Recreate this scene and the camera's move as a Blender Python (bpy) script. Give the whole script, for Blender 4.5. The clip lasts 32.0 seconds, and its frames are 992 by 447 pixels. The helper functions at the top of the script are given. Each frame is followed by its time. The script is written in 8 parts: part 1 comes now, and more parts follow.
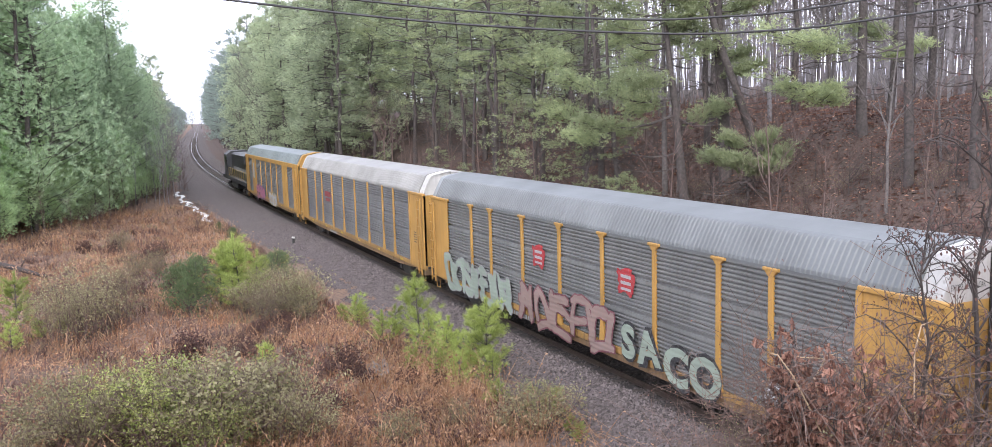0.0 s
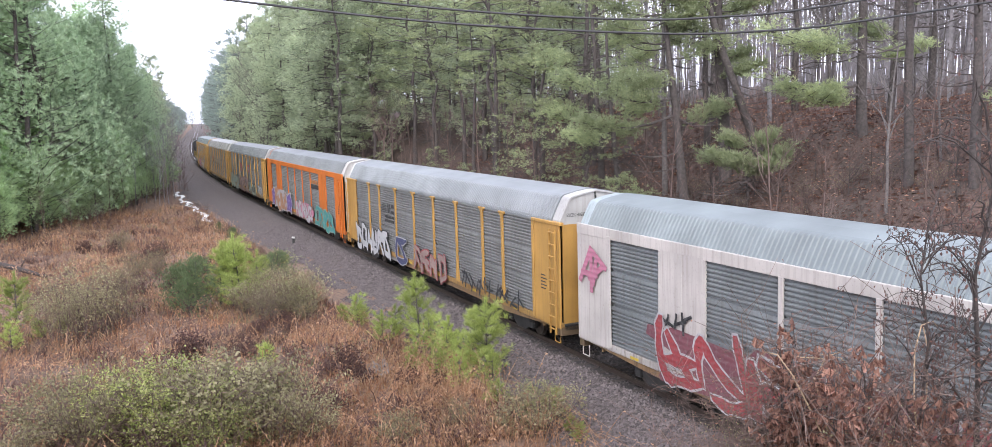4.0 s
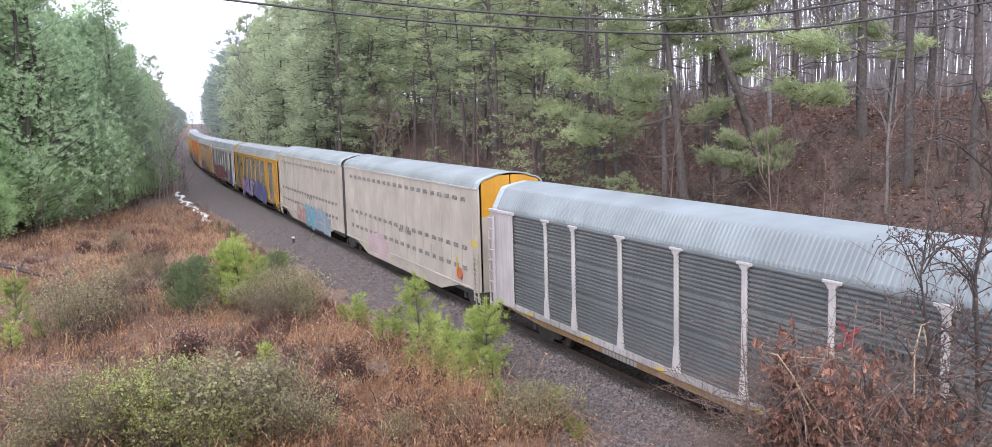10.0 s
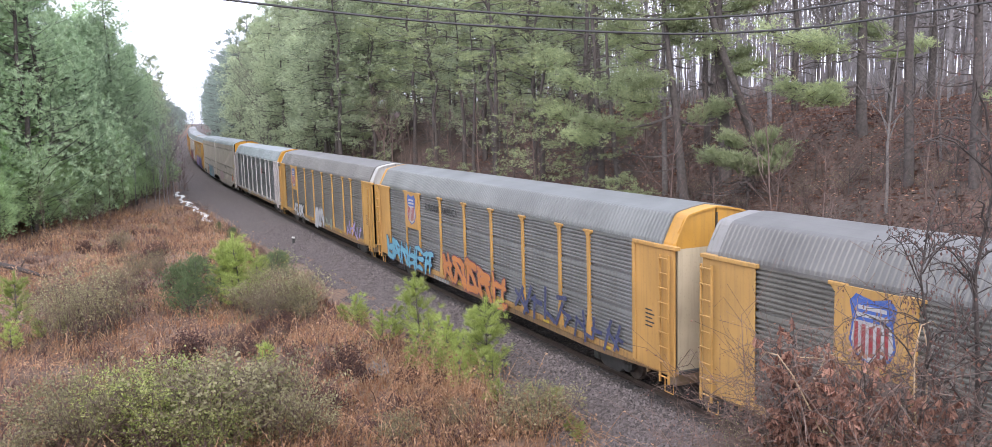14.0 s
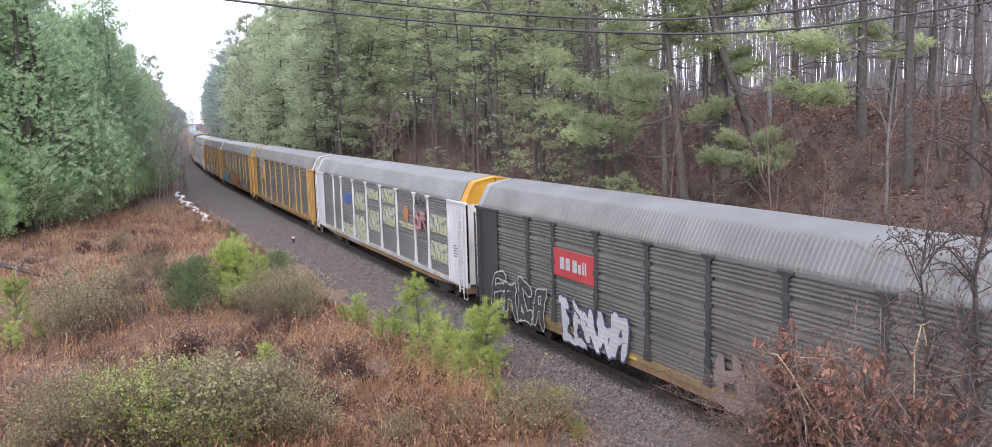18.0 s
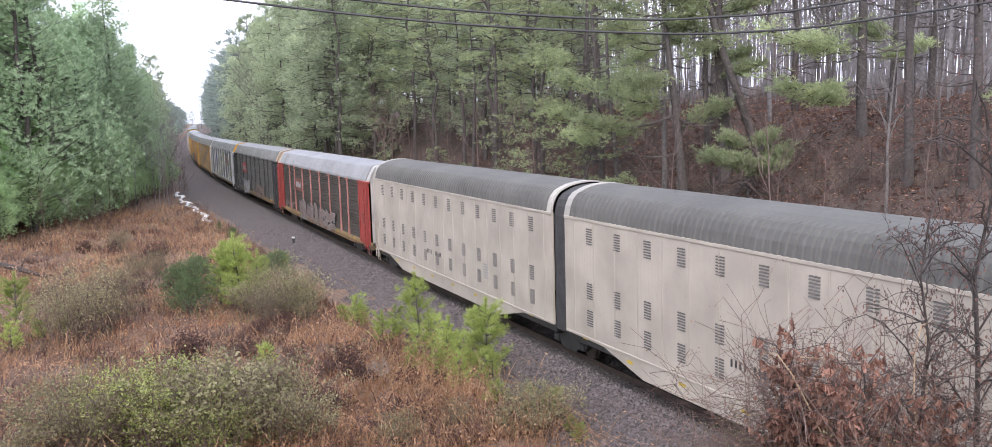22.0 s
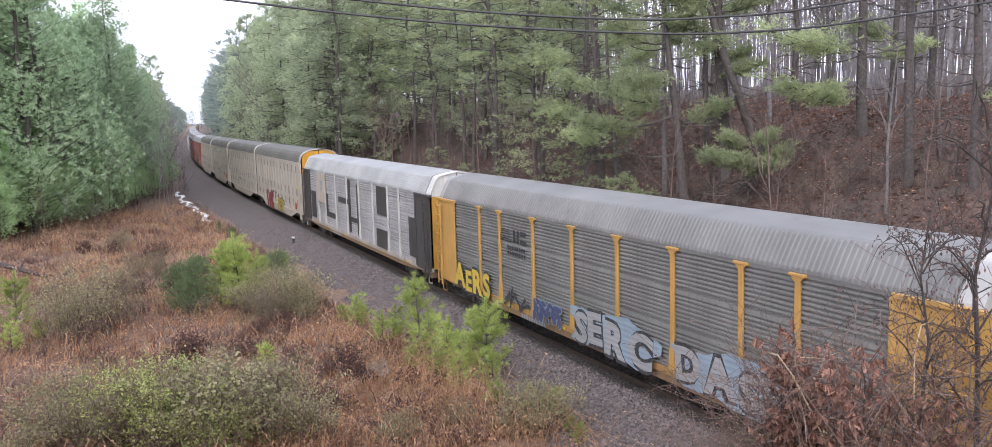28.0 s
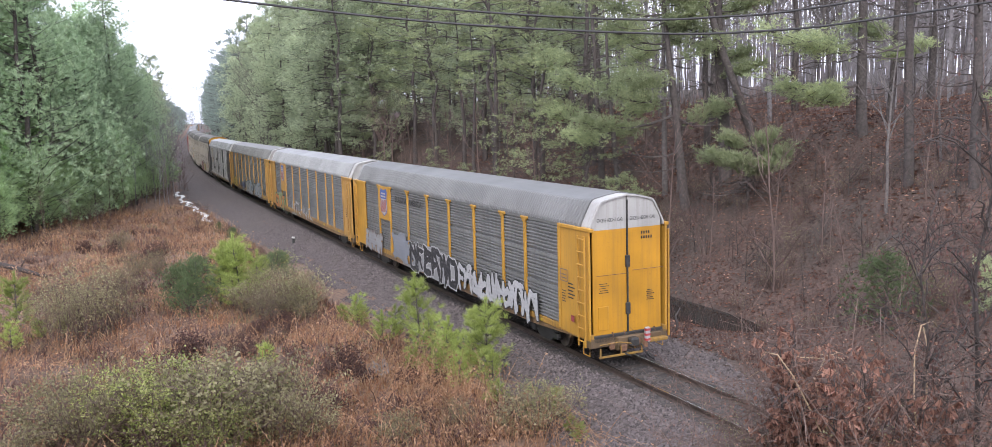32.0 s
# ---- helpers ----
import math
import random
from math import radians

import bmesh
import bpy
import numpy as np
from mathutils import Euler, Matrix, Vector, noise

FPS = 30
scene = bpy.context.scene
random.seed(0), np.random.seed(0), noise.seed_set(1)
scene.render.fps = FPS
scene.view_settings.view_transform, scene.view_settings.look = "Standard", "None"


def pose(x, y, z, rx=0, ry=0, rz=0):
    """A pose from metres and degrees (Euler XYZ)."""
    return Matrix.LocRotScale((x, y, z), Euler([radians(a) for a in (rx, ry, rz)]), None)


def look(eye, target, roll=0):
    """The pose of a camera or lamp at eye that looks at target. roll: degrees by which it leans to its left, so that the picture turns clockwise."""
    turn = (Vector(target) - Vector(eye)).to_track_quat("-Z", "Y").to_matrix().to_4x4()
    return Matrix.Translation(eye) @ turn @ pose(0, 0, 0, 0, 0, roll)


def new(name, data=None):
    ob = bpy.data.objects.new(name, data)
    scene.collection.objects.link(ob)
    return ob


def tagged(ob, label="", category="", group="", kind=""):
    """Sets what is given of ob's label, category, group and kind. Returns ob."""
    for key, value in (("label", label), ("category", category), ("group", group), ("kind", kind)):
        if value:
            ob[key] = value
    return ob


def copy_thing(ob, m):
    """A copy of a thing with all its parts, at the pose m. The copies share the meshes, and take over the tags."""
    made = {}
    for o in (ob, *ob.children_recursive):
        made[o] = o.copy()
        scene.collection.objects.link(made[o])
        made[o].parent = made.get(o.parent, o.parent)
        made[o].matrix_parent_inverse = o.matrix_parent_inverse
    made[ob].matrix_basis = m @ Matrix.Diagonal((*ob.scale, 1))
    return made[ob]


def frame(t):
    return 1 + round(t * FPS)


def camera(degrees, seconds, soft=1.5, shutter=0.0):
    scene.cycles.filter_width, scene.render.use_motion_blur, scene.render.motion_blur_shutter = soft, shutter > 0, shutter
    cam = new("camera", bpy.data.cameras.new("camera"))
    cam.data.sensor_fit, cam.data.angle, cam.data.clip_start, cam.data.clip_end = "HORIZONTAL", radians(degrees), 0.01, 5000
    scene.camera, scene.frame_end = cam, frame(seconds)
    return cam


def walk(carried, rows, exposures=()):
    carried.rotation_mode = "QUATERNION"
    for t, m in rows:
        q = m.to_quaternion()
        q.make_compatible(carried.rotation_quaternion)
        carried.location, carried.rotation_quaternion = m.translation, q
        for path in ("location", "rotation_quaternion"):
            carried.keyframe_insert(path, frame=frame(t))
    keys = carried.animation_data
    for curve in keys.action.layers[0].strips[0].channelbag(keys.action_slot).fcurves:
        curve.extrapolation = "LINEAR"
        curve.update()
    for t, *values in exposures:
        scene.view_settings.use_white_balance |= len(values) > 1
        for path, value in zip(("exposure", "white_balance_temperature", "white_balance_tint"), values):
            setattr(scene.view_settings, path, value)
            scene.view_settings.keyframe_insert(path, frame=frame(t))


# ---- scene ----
cam = camera(58.335, 32.0, 0.5)
EYE = (0.0, 0.0, 8.594)
VIEW = pose(*EYE, 90 - math.degrees(0.126789), 0, 0) @ pose(0, 0, 0, 0, 0, -math.degrees(0.02856))
walk(cam, [(0.0, VIEW), (32.0, VIEW)], exposures=[(0.0, 1.08), (8.0, 1.05), (14.0, 1.0), (20.0, 0.95), (26.0, 0.91), (32.0, 0.84)])

# ---- overcast daylight ----
world = bpy.data.worlds.new("overcast_sky")
scene.world = world
world.use_nodes = True
wn, wl = world.node_tree.nodes, world.node_tree.links
sky = wn.new("ShaderNodeTexSky")
sky.sky_type, sky.sun_disc = "NISHITA", False
sky.sun_elevation, sky.sun_rotation = radians(42), radians(200)
sky.dust_density = 4.0
veil = wn.new("ShaderNodeHueSaturation")
veil.inputs["Saturation"].default_value = 0.25
cloud = wn.new("ShaderNodeBackground")
cloud.inputs["Color"].default_value = (0.905, 0.94, 1.185, 1)
cloud.inputs["Strength"].default_value = 0.92
both = wn.new("ShaderNodeAddShader")
wl.new(sky.outputs[0], veil.inputs["Color"])
wl.new(veil.outputs[0], wn["Background"].inputs["Color"])
wn["Background"].inputs["Strength"].default_value = 0.06
wl.new(wn["Background"].outputs[0], both.inputs[0])
wl.new(cloud.outputs[0], both.inputs[1])
wl.new(both.outputs[0], wn["World Output"].inputs["Surface"])
sun = new("sun", bpy.data.lights.new("sun", "SUN"))
sun.data.energy, sun.data.angle, sun.data.color = 1.0, radians(25), (1.0, 0.975, 0.95)
sun.matrix_world = look((0, 0, 0), (-0.10, 0.74, -0.66))

# ---- the line of the track: s metres along it, d metres to the camera's side of it ----
S0, S1 = -900, 1700
SS = np.arange(S0, S1 + 1, 1.0)
KAPPA = np.interp(SS, [-70, -69, -40, 20, 60, 100, 140, 200, 300, 450, 451],
                  [0, -0.0004, -0.000423, -0.000378, -0.000318, -0.000617, -0.000581, -0.000335, -0.000082, 0.000021, 0])
TH = np.cumsum(KAPPA)
TH += 0.432452 - TH[-S0]
TX, TY = np.cumsum(-np.sin(TH)), np.cumsum(np.cos(TH))
TX += 3.9628 - TX[-S0]
TY += 30.0 - TY[-S0]
TZ = np.interp(SS, [0, 60, 150, 300, 500], [0, 0, -0.278, 0.075, -0.039])


def at(s, d=0.0, h=0.0):
    """The place s metres along the track, d metres to its left, h above the rails."""
    t, x, y, z = (float(np.interp(s, SS, a)) for a in (TH, TX, TY, TZ))
    return Vector((x - d * math.cos(t), y - d * math.sin(t), z + h))


def fade(a, b, x):
    t = np.clip((x - a) / (b - a), 0, 1)
    return t * t * (3 - 2 * t)


def ripple(x, y):
    return (0.30 * np.sin(x * 0.33 + 1.3 * np.sin(y * 0.21)) * np.cos(y * 0.27 + 0.6) + 0.16 * np.sin(x * 0.9 + y * 0.55)
            + 0.07 * np.sin(x * 2.1 - y * 1.7 + 0.8) + 0.05 * np.sin(y * 2.9 + x * 0.7))


def ground_height(s, d, x, y):
    """Height of the ground over the rail's level at the track: bed, field, road bank, ditch and wooded cutting."""
    a = np.abs(d)
    bed = np.interp(a, [0, 1.45, 2.1, 3.5, 4.6, 6.0], [-0.20, -0.20, -0.27, -0.72, -0.82, -0.86])
    left = bed + fade(5.0, 9.0, d) * ripple(x, y) * 0.8
    left = left + fade(60, 160, d) * 3.0
    # the road bank on which the camera stands
    top = np.clip(6.9 - np.maximum(0, y - 2.0) * 0.50, -5, 6.9)
    bank = left + fade(3.2, 7.5, d) * np.maximum(0, top + 0.86) * fade(-26, -10, y + 0 * d)
    left = np.where(y < 40, bank, left)
    r = np.interp(a, [0, 1.45, 2.1, 3.5, 5.5, 7.3, 8.2, 9.4, 10.5, 11.3, 13, 19, 25, 30, 45, 70, 110, 200, 900],
                  [-0.20, -0.20, -0.27, -0.72, -0.85, -0.95, -1.10, -1.15, -1.0, -0.75, 0.2, 3.9, 7.2, 8.0, 8.9, 10.2, 11.8, 14.5, 24])
    r = r - 0.42 * fade(7.3, 8.4, a) * (1 - fade(10.0, 11.0, a)) * fade(1, 8, s) + 0.3 * fade(6.5, 8.0, a) * (1 - fade(10.4, 11.6, a)) * (1 - fade(0, 7, s + 0.8 * np.sin(a * 2.1)))
    right = r + fade(11, 15, a) * ripple(x, y) * 0.9
    return np.where(d >= 0, left, right)


def ground_at(s, d):
    p = at(s, d)
    z = float(np.interp(s, SS, TZ)) + float(ground_height(np.array(s), np.array(d), np.array(p.x), np.array(p.y)))
    return Vector((p.x, p.y, z))


def ground_many(spots):
    """Places on the ground for many (s, d) at once."""
    s, d = np.array(spots, float).T
    th, x0, y0, z0 = (np.interp(s, SS, a) for a in (TH, TX, TY, TZ))
    x, y = x0 - d * np.cos(th), y0 - d * np.sin(th)
    return [Vector(p) for p in np.stack([x, y, z0 + ground_height(s, d, x, y)], -1).tolist()]


def along(x, y):
    """The track's s and d of a place on the ground plan."""
    i = int(np.argmin((TX - x) ** 2 + (TY - y) ** 2))
    t, dx, dy = TH[i], x - TX[i], y - TY[i]
    return float(SS[i] - math.sin(t) * dx + math.cos(t) * dy), float(-math.cos(t) * dx - math.sin(t) * dy)


# ---- building with meshes ----
class Build:
    """Gathers vertices and faces for one mesh."""

    def __init__(self):
        self.v, self.f = [], []

    def add(self, verts, faces):
        n = len(self.v)
        self.v.extend(verts)
        self.f.extend(tuple(i + n for i in f) for f in faces)
        return self

    def box(self, x0, x1, y0, y1, z0, z1, bevel=0.0):
        b = min(bevel, (x1 - x0) * 0.45, (y1 - y0) * 0.45, (z1 - z0) * 0.45)
        if b <= 0:
            v = [(x, y, z) for z in (z0, z1) for y in (y0, y1) for x in (x0, x1)]
            return self.add(v, [(0, 2, 3, 1), (4, 5, 7, 6), (0, 1, 5, 4), (2, 6, 7, 3), (0, 4, 6, 2), (1, 3, 7, 5)])
        bm = bmesh.new()
        m = Matrix.Translation(((x0 + x1) / 2, (y0 + y1) / 2, (z0 + z1) / 2)) @ Matrix.Diagonal((x1 - x0, y1 - y0, z1 - z0, 1))
        bmesh.ops.create_cube(bm, size=1, matrix=m)
        bmesh.ops.bevel(bm, geom=bm.edges[:], offset=b, segments=1, affect="EDGES")
        bm.verts.index_update()
        self.add([tuple(v.co) for v in bm.verts], [tuple(v.index for v in f.verts) for f in bm.faces])
        bm.free()
        return self

    def tube(self, pts, radii, sides=6, close=True):
        pts = [Vector(p) for p in pts]
        v, f = [], []
        for i, p in enumerate(pts):
            t = (pts[min(i + 1, len(pts) - 1)] - pts[max(i - 1, 0)]).normalized()
            a = t.orthogonal().normalized() if abs(t.z) > 0.95 else t.cross(Vector((0, 0, 1))).normalized()
            b = t.cross(a)
            for k in range(sides):
                w = 2 * math.pi * k / sides
                v.append(tuple(p + (a * math.cos(w) + b * math.sin(w)) * radii[i]))
        for i in range(len(pts) - 1):
            for k in range(sides):
                k2 = (k + 1) % sides
                f.append((i * sides + k, i * sides + k2, (i + 1) * sides + k2, (i + 1) * sides + k))
        if close:
            f.append(tuple(range(sides))[::-1])
            f.append(tuple((len(pts) - 1) * sides + k for k in range(sides)))
        return self.add(v, f)

    def sweep(self, profile, a, b, axis="y"):
        """A closed profile of (u, w) drawn from a to b along y (u is x) or x (u is y), w being z."""
        n = len(profile)
        mk = (lambda t, u, w: (u, t, w)) if axis == "y" else (lambda t, u, w: (t, u, w))
        v = [mk(t, u, w) for t in (a, b) for u, w in profile]
        f = [(i, (i + 1) % n, n + (i + 1) % n, n + i) for i in range(n)]
        return self.add(v, f + [tuple(range(n))[::-1], tuple(range(n, 2 * n))])

    def mesh(self, name, material, smooth=False):
        me = bpy.data.meshes.new(name)
        me.from_pydata(self.v, [], self.f)
        me.validate()
        bm = bmesh.new()
        bm.from_mesh(me)
        bmesh.ops.recalc_face_normals(bm, faces=bm.faces[:]) if len(self.f) < 20000 else None
        bm.to_mesh(me)
        bm.free()
        me.materials.append(material)
        if smooth:
            me.polygons.foreach_set("use_smooth", [True] * len(me.polygons))
        return me


def thing(name, label, category, group="", kind="", m=None):
    ob = new(name)
    ob.empty_display_size = 0.3
    if m is not None:
        ob.matrix_basis = m
    return tagged(ob, label, category, group, kind)


def part(name, me, parent, label="", m=None):
    ob = new(name, me)
    ob.parent = parent
    if m is not None:
        ob.matrix_basis = m
    return tagged(ob, label) if label else ob


MESHES = {}


def shared(key, make):
    if key not in MESHES:
        MESHES[key] = make()
    return MESHES[key]


# ---- materials ----
MATS = {}


def nodes_of(name):
    m = bpy.data.materials.new(name)
    m.use_nodes = True
    return m, m.node_tree.nodes, m.node_tree.links, m.node_tree.nodes["Principled BSDF"]


def mixed(n, l, a, b, fac):
    x = n.new("ShaderNodeMix")
    x.data_type = "RGBA"
    for i, v in ((6, a), (7, b)):
        if isinstance(v, tuple):
            x.inputs[i].default_value = (*v[:3], 1)
        else:
            l.new(v, x.inputs[i])
    if isinstance(fac, float):
        x.inputs[0].default_value = fac
    else:
        l.new(fac, x.inputs[0])
    return x.outputs[2]


def ramp(n, l, src, a, b):
    r = n.new("ShaderNodeMapRange")
    r.inputs[1].default_value, r.inputs[2].default_value = a, b
    l.new(src, r.inputs[0])
    return r.outputs[0]


def noise_of(n, l, scale, detail=4.0, stretch=(1, 1, 1), coord="Object"):
    tc = n.new("ShaderNodeTexCoord")
    mp = n.new("ShaderNodeMapping")
    mp.inputs["Scale"].default_value = stretch
    nz = n.new("ShaderNodeTexNoise")
    nz.inputs["Scale"].default_value, nz.inputs["Detail"].default_value = scale, detail
    l.new(tc.outputs[coord], mp.inputs[0])
    l.new(mp.outputs[0], nz.inputs[0])
    return nz.outputs[0]


def bump_of(n, l, b, height, strength, distance):
    bp = n.new("ShaderNodeBump")
    bp.inputs["Strength"].default_value, bp.inputs["Distance"].default_value = strength, distance
    l.new(height, bp.inputs["Height"])
    l.new(bp.outputs[0], b.inputs["Normal"])


def paint(name, col, dirt=(0.10, 0.075, 0.055), amount=0.55, rough=0.55, metal=0.0):
    """Weathered paint: broad fading, vertical dirt streaks and fine specks."""
    if name in MATS:
        return MATS[name]
    m, n, l, b = nodes_of(name)
    col = tuple(0.67 * v for v in col)
    streak = noise_of(n, l, 1.0, 5, (9, 9, 0.5))
    broad = noise_of(n, l, 0.6, 3)
    fine = noise_of(n, l, 14, 6)
    c = mixed(n, l, tuple(v * 0.78 for v in col), tuple(min(1, v * 1.12) for v in col), ramp(n, l, broad, 0.3, 0.7))
    mul = n.new("ShaderNodeMath")
    mul.operation = "MULTIPLY"
    mul.inputs[1].default_value = amount
    l.new(ramp(n, l, streak, 0.48, 0.80), mul.inputs[0])
    c = mixed(n, l, c, dirt, mul.outputs[0])
    mu2 = n.new("ShaderNodeMath")
    mu2.operation = "MULTIPLY"
    mu2.inputs[1].default_value = amount * 0.6
    l.new(ramp(n, l, fine, 0.58, 0.75), mu2.inputs[0])
    c = mixed(n, l, c, tuple(v * 0.6 for v in dirt), mu2.outputs[0])
    l.new(c, b.inputs["Base Color"])
    b.inputs["Roughness"].default_value, b.inputs["Metallic"].default_value = rough, metal
    bump_of(n, l, b, fine, 0.15, 0.01)
    MATS[name] = m
    return m


def plain(name, col, rough=0.7, var=0.25, scale=6.0, island=False, metal=0.0):
    """A grained surface whose tone varies from piece to piece."""
    if name in MATS:
        return MATS[name]
    m, n, l, b = nodes_of(name)
    nz = noise_of(n, l, scale, 5)
    c = mixed(n, l, tuple(v * (1 - var) for v in col), tuple(min(1, v * (1 + var)) for v in col), ramp(n, l, nz, 0.3, 0.7))
    if island:
        g = n.new("ShaderNodeNewGeometry")
        c = mixed(n, l, c, island, g.outputs["Random Per Island"])
    l.new(c, b.inputs["Base Color"])
    b.inputs["Roughness"].default_value, b.inputs["Metallic"].default_value = rough, metal
    bump_of(n, l, b, nz, 0.25, 0.02)
    MATS[name] = m
    return m


def leafy(name, col, other, gloss=0.6, deep=0.6):
    """Leaves or needles: each one its own tone between two colours, some light through them."""
    if name in MATS:
        return MATS[name]
    m, n, l, b = nodes_of(name)
    g = n.new("ShaderNodeNewGeometry")
    nz = noise_of(n, l, 0.35, 3)
    c = mixed(n, l, col, other, g.outputs["Random Per Island"])
    c2 = mixed(n, l, c, tuple(v * deep for v in col), ramp(n, l, nz, 0.45, 0.75))
    oi = n.new("ShaderNodeObjectInfo")
    hs = n.new("ShaderNodeHueSaturation")
    vr = n.new("ShaderNodeMapRange")
    vr.inputs[3].default_value, vr.inputs[4].default_value = 0.8, 1.3
    l.new(oi.outputs["Random"], vr.inputs[0])
    l.new(vr.outputs[0], hs.inputs["Value"])
    l.new(c2, hs.inputs["Color"])
    l.new(hs.outputs[0], b.inputs["Base Color"])
    b.inputs["Roughness"].default_value = gloss
    t = n.new("ShaderNodeBsdfTranslucent")
    l.new(hs.outputs[0], t.inputs[0])
    mx = n.new("ShaderNodeMixShader")
    mx.inputs[0].default_value = 0.5
    l.new(b.outputs[0], mx.inputs[1])
    l.new(t.outputs[0], mx.inputs[2])
    l.new(mx.outputs[0], n["Material Output"].inputs["Surface"])
    MATS[name] = m
    return m


BARK_PINE = plain("pine_bark", (0.0704, 0.0592, 0.0552), 0.9, 0.35, 7)
BARK_GREY = plain("grey_bark", (0.124, 0.11, 0.104), 0.9, 0.35, 6)
# bark of far stems, paler and greyer to stand in for haze
BARK_PALE = plain("hazed_bark", (0.20, 0.185, 0.19), 0.9, 0.3, 5)
TWIG_GREY = plain("grey_brown_twigs", (0.08, 0.056, 0.048), 0.9, 0.3, 5, island=(0.17, 0.115, 0.095))
TWIG = plain("twig_bark", (0.085, 0.058, 0.052), 0.9, 0.3, 5, island=(0.19, 0.13, 0.11))
NEEDLE_NEAR = leafy("lit_pine_needles", (0.23, 0.28, 0.15), (0.47, 0.51, 0.28), 0.6, 0.8)
# distance haze is put into the colour of the far, pale needles
NEEDLE_FAR = leafy("hazed_pine_needles", (0.30, 0.41, 0.25), (0.52, 0.64, 0.41), 0.6, 1.0)
NEEDLE_GREEN = leafy("thicket_pine_needles", (0.29, 0.42, 0.21), (0.51, 0.64, 0.35), 0.6, 1.0)
# the most distant needles get a bluish tint in place of haze
NEEDLE_DIST = leafy("distant_pine_needles", (0.17, 0.22, 0.19), (0.33, 0.39, 0.34), 0.6, 0.9)
NEEDLE_MID = leafy("dull_pine_needles", (0.30, 0.36, 0.24), (0.55, 0.60, 0.39), 0.6, 0.9)
NEEDLE_YOUNG = leafy("young_pine_needles", (0.25, 0.32, 0.075), (0.48, 0.54, 0.19))
GRASS_RUST = leafy("rusty_grass", (0.20, 0.094, 0.052), (0.56, 0.315, 0.185), 0.9)
STALK = leafy("pale_orange_stalks", (0.30, 0.142, 0.07), (0.69, 0.455, 0.285), 0.8)
DARK_STEM = plain("dark_wet_bark", (0.048, 0.0376, 0.0344), 0.85, 0.3, 6)
GRASS_TAN = leafy("tan_grass", (0.36, 0.225, 0.13), (0.60, 0.415, 0.265), 0.9)
WEED_DARK = leafy("dark_dead_weeds", (0.104, 0.06, 0.056), (0.2, 0.12, 0.1), 0.9)
LEAF_OAK = leafy("dry_oak_leaves", (0.10, 0.042, 0.032), (0.40, 0.225, 0.165), 0.75)
NEEDLE_CEDAR = leafy("cedar_needles", (0.09, 0.13, 0.06), (0.20, 0.26, 0.12))
LEAF_DOCK = leafy("curled_dead_leaves", (0.05, 0.028, 0.026), (0.14, 0.075, 0.06), 0.85)
LEAF_GREEN = leafy("evergreen_leaves", (0.15, 0.19, 0.05), (0.50, 0.52, 0.20), 0.5)
LEAF_OLIVE = leafy("olive_leaves", (0.176, 0.168, 0.08), (0.416, 0.38, 0.224), 0.7)


LITTER = leafy("fallen_leaves", (0.05, 0.024, 0.018), (0.24, 0.108, 0.072), 0.8)
LITTER_PALE = leafy("pale_fallen_leaves", (0.24, 0.12, 0.075), (0.50, 0.31, 0.21), 0.8, 0.9)


def ground_material():
    """Red-brown leaf litter and dead grass over grey-brown soil."""
    m, n, l, b = nodes_of("leaf_litter_ground")
    a, f, g = noise_of(n, l, 0.25, 5), noise_of(n, l, 5.0, 8), noise_of(n, l, 22, 6)
    c = mixed(n, l, (0.0496, 0.0328, 0.028), (0.116, 0.072, 0.056), ramp(n, l, f, 0.35, 0.65))
    c = mixed(n, l, c, (0.06, 0.048, 0.04), ramp(n, l, a, 0.45, 0.7))
    c = mixed(n, l, c, (0.24, 0.164, 0.12), ramp(n, l, g, 0.62, 0.72))
    soil = n.new("ShaderNodeAttribute")
    soil.attribute_name = "field"
    straw = mixed(n, l, (0.08, 0.048, 0.0344), (0.216, 0.132, 0.088), ramp(n, l, f, 0.35, 0.65))
    straw = mixed(n, l, straw, (0.128, 0.092, 0.068), ramp(n, l, a, 0.5, 0.75))
    c = mixed(n, l, c, straw, soil.outputs["Fac"])
    l.new(c, b.inputs["Base Color"])
    b.inputs["Roughness"].default_value = 0.95
    bump_of(n, l, b, f, 0.8, 0.15)
    return m


def ballast_material():
    m, n, l, b = nodes_of("ballast_gravel")
    tc = n.new("ShaderNodeTexCoord")
    vo = n.new("ShaderNodeTexVoronoi")
    vo.inputs["Scale"].default_value = 13
    l.new(tc.outputs["Object"], vo.inputs["Vector"])
    sep = n.new("ShaderNodeSeparateColor")
    l.new(vo.outputs["Color"], sep.inputs[0])
    a = noise_of(n, l, 0.35, 4)
    c = mixed(n, l, (0.0376, 0.0296, 0.028), (0.14, 0.114, 0.109), sep.outputs[0])
    c = mixed(n, l, c, (0.088, 0.072, 0.064), ramp(n, l, a, 0.5, 0.75))
    l.new(c, b.inputs["Base Color"])
    b.inputs["Roughness"].default_value = 0.92
    inv = n.new("ShaderNodeMath")
    inv.operation, inv.inputs[0].default_value = "SUBTRACT", 1.0
    l.new(vo.outputs["Distance"], inv.inputs[1])
    bump_of(n, l, b, inv.outputs[0], 1.0, 0.06)
    return m


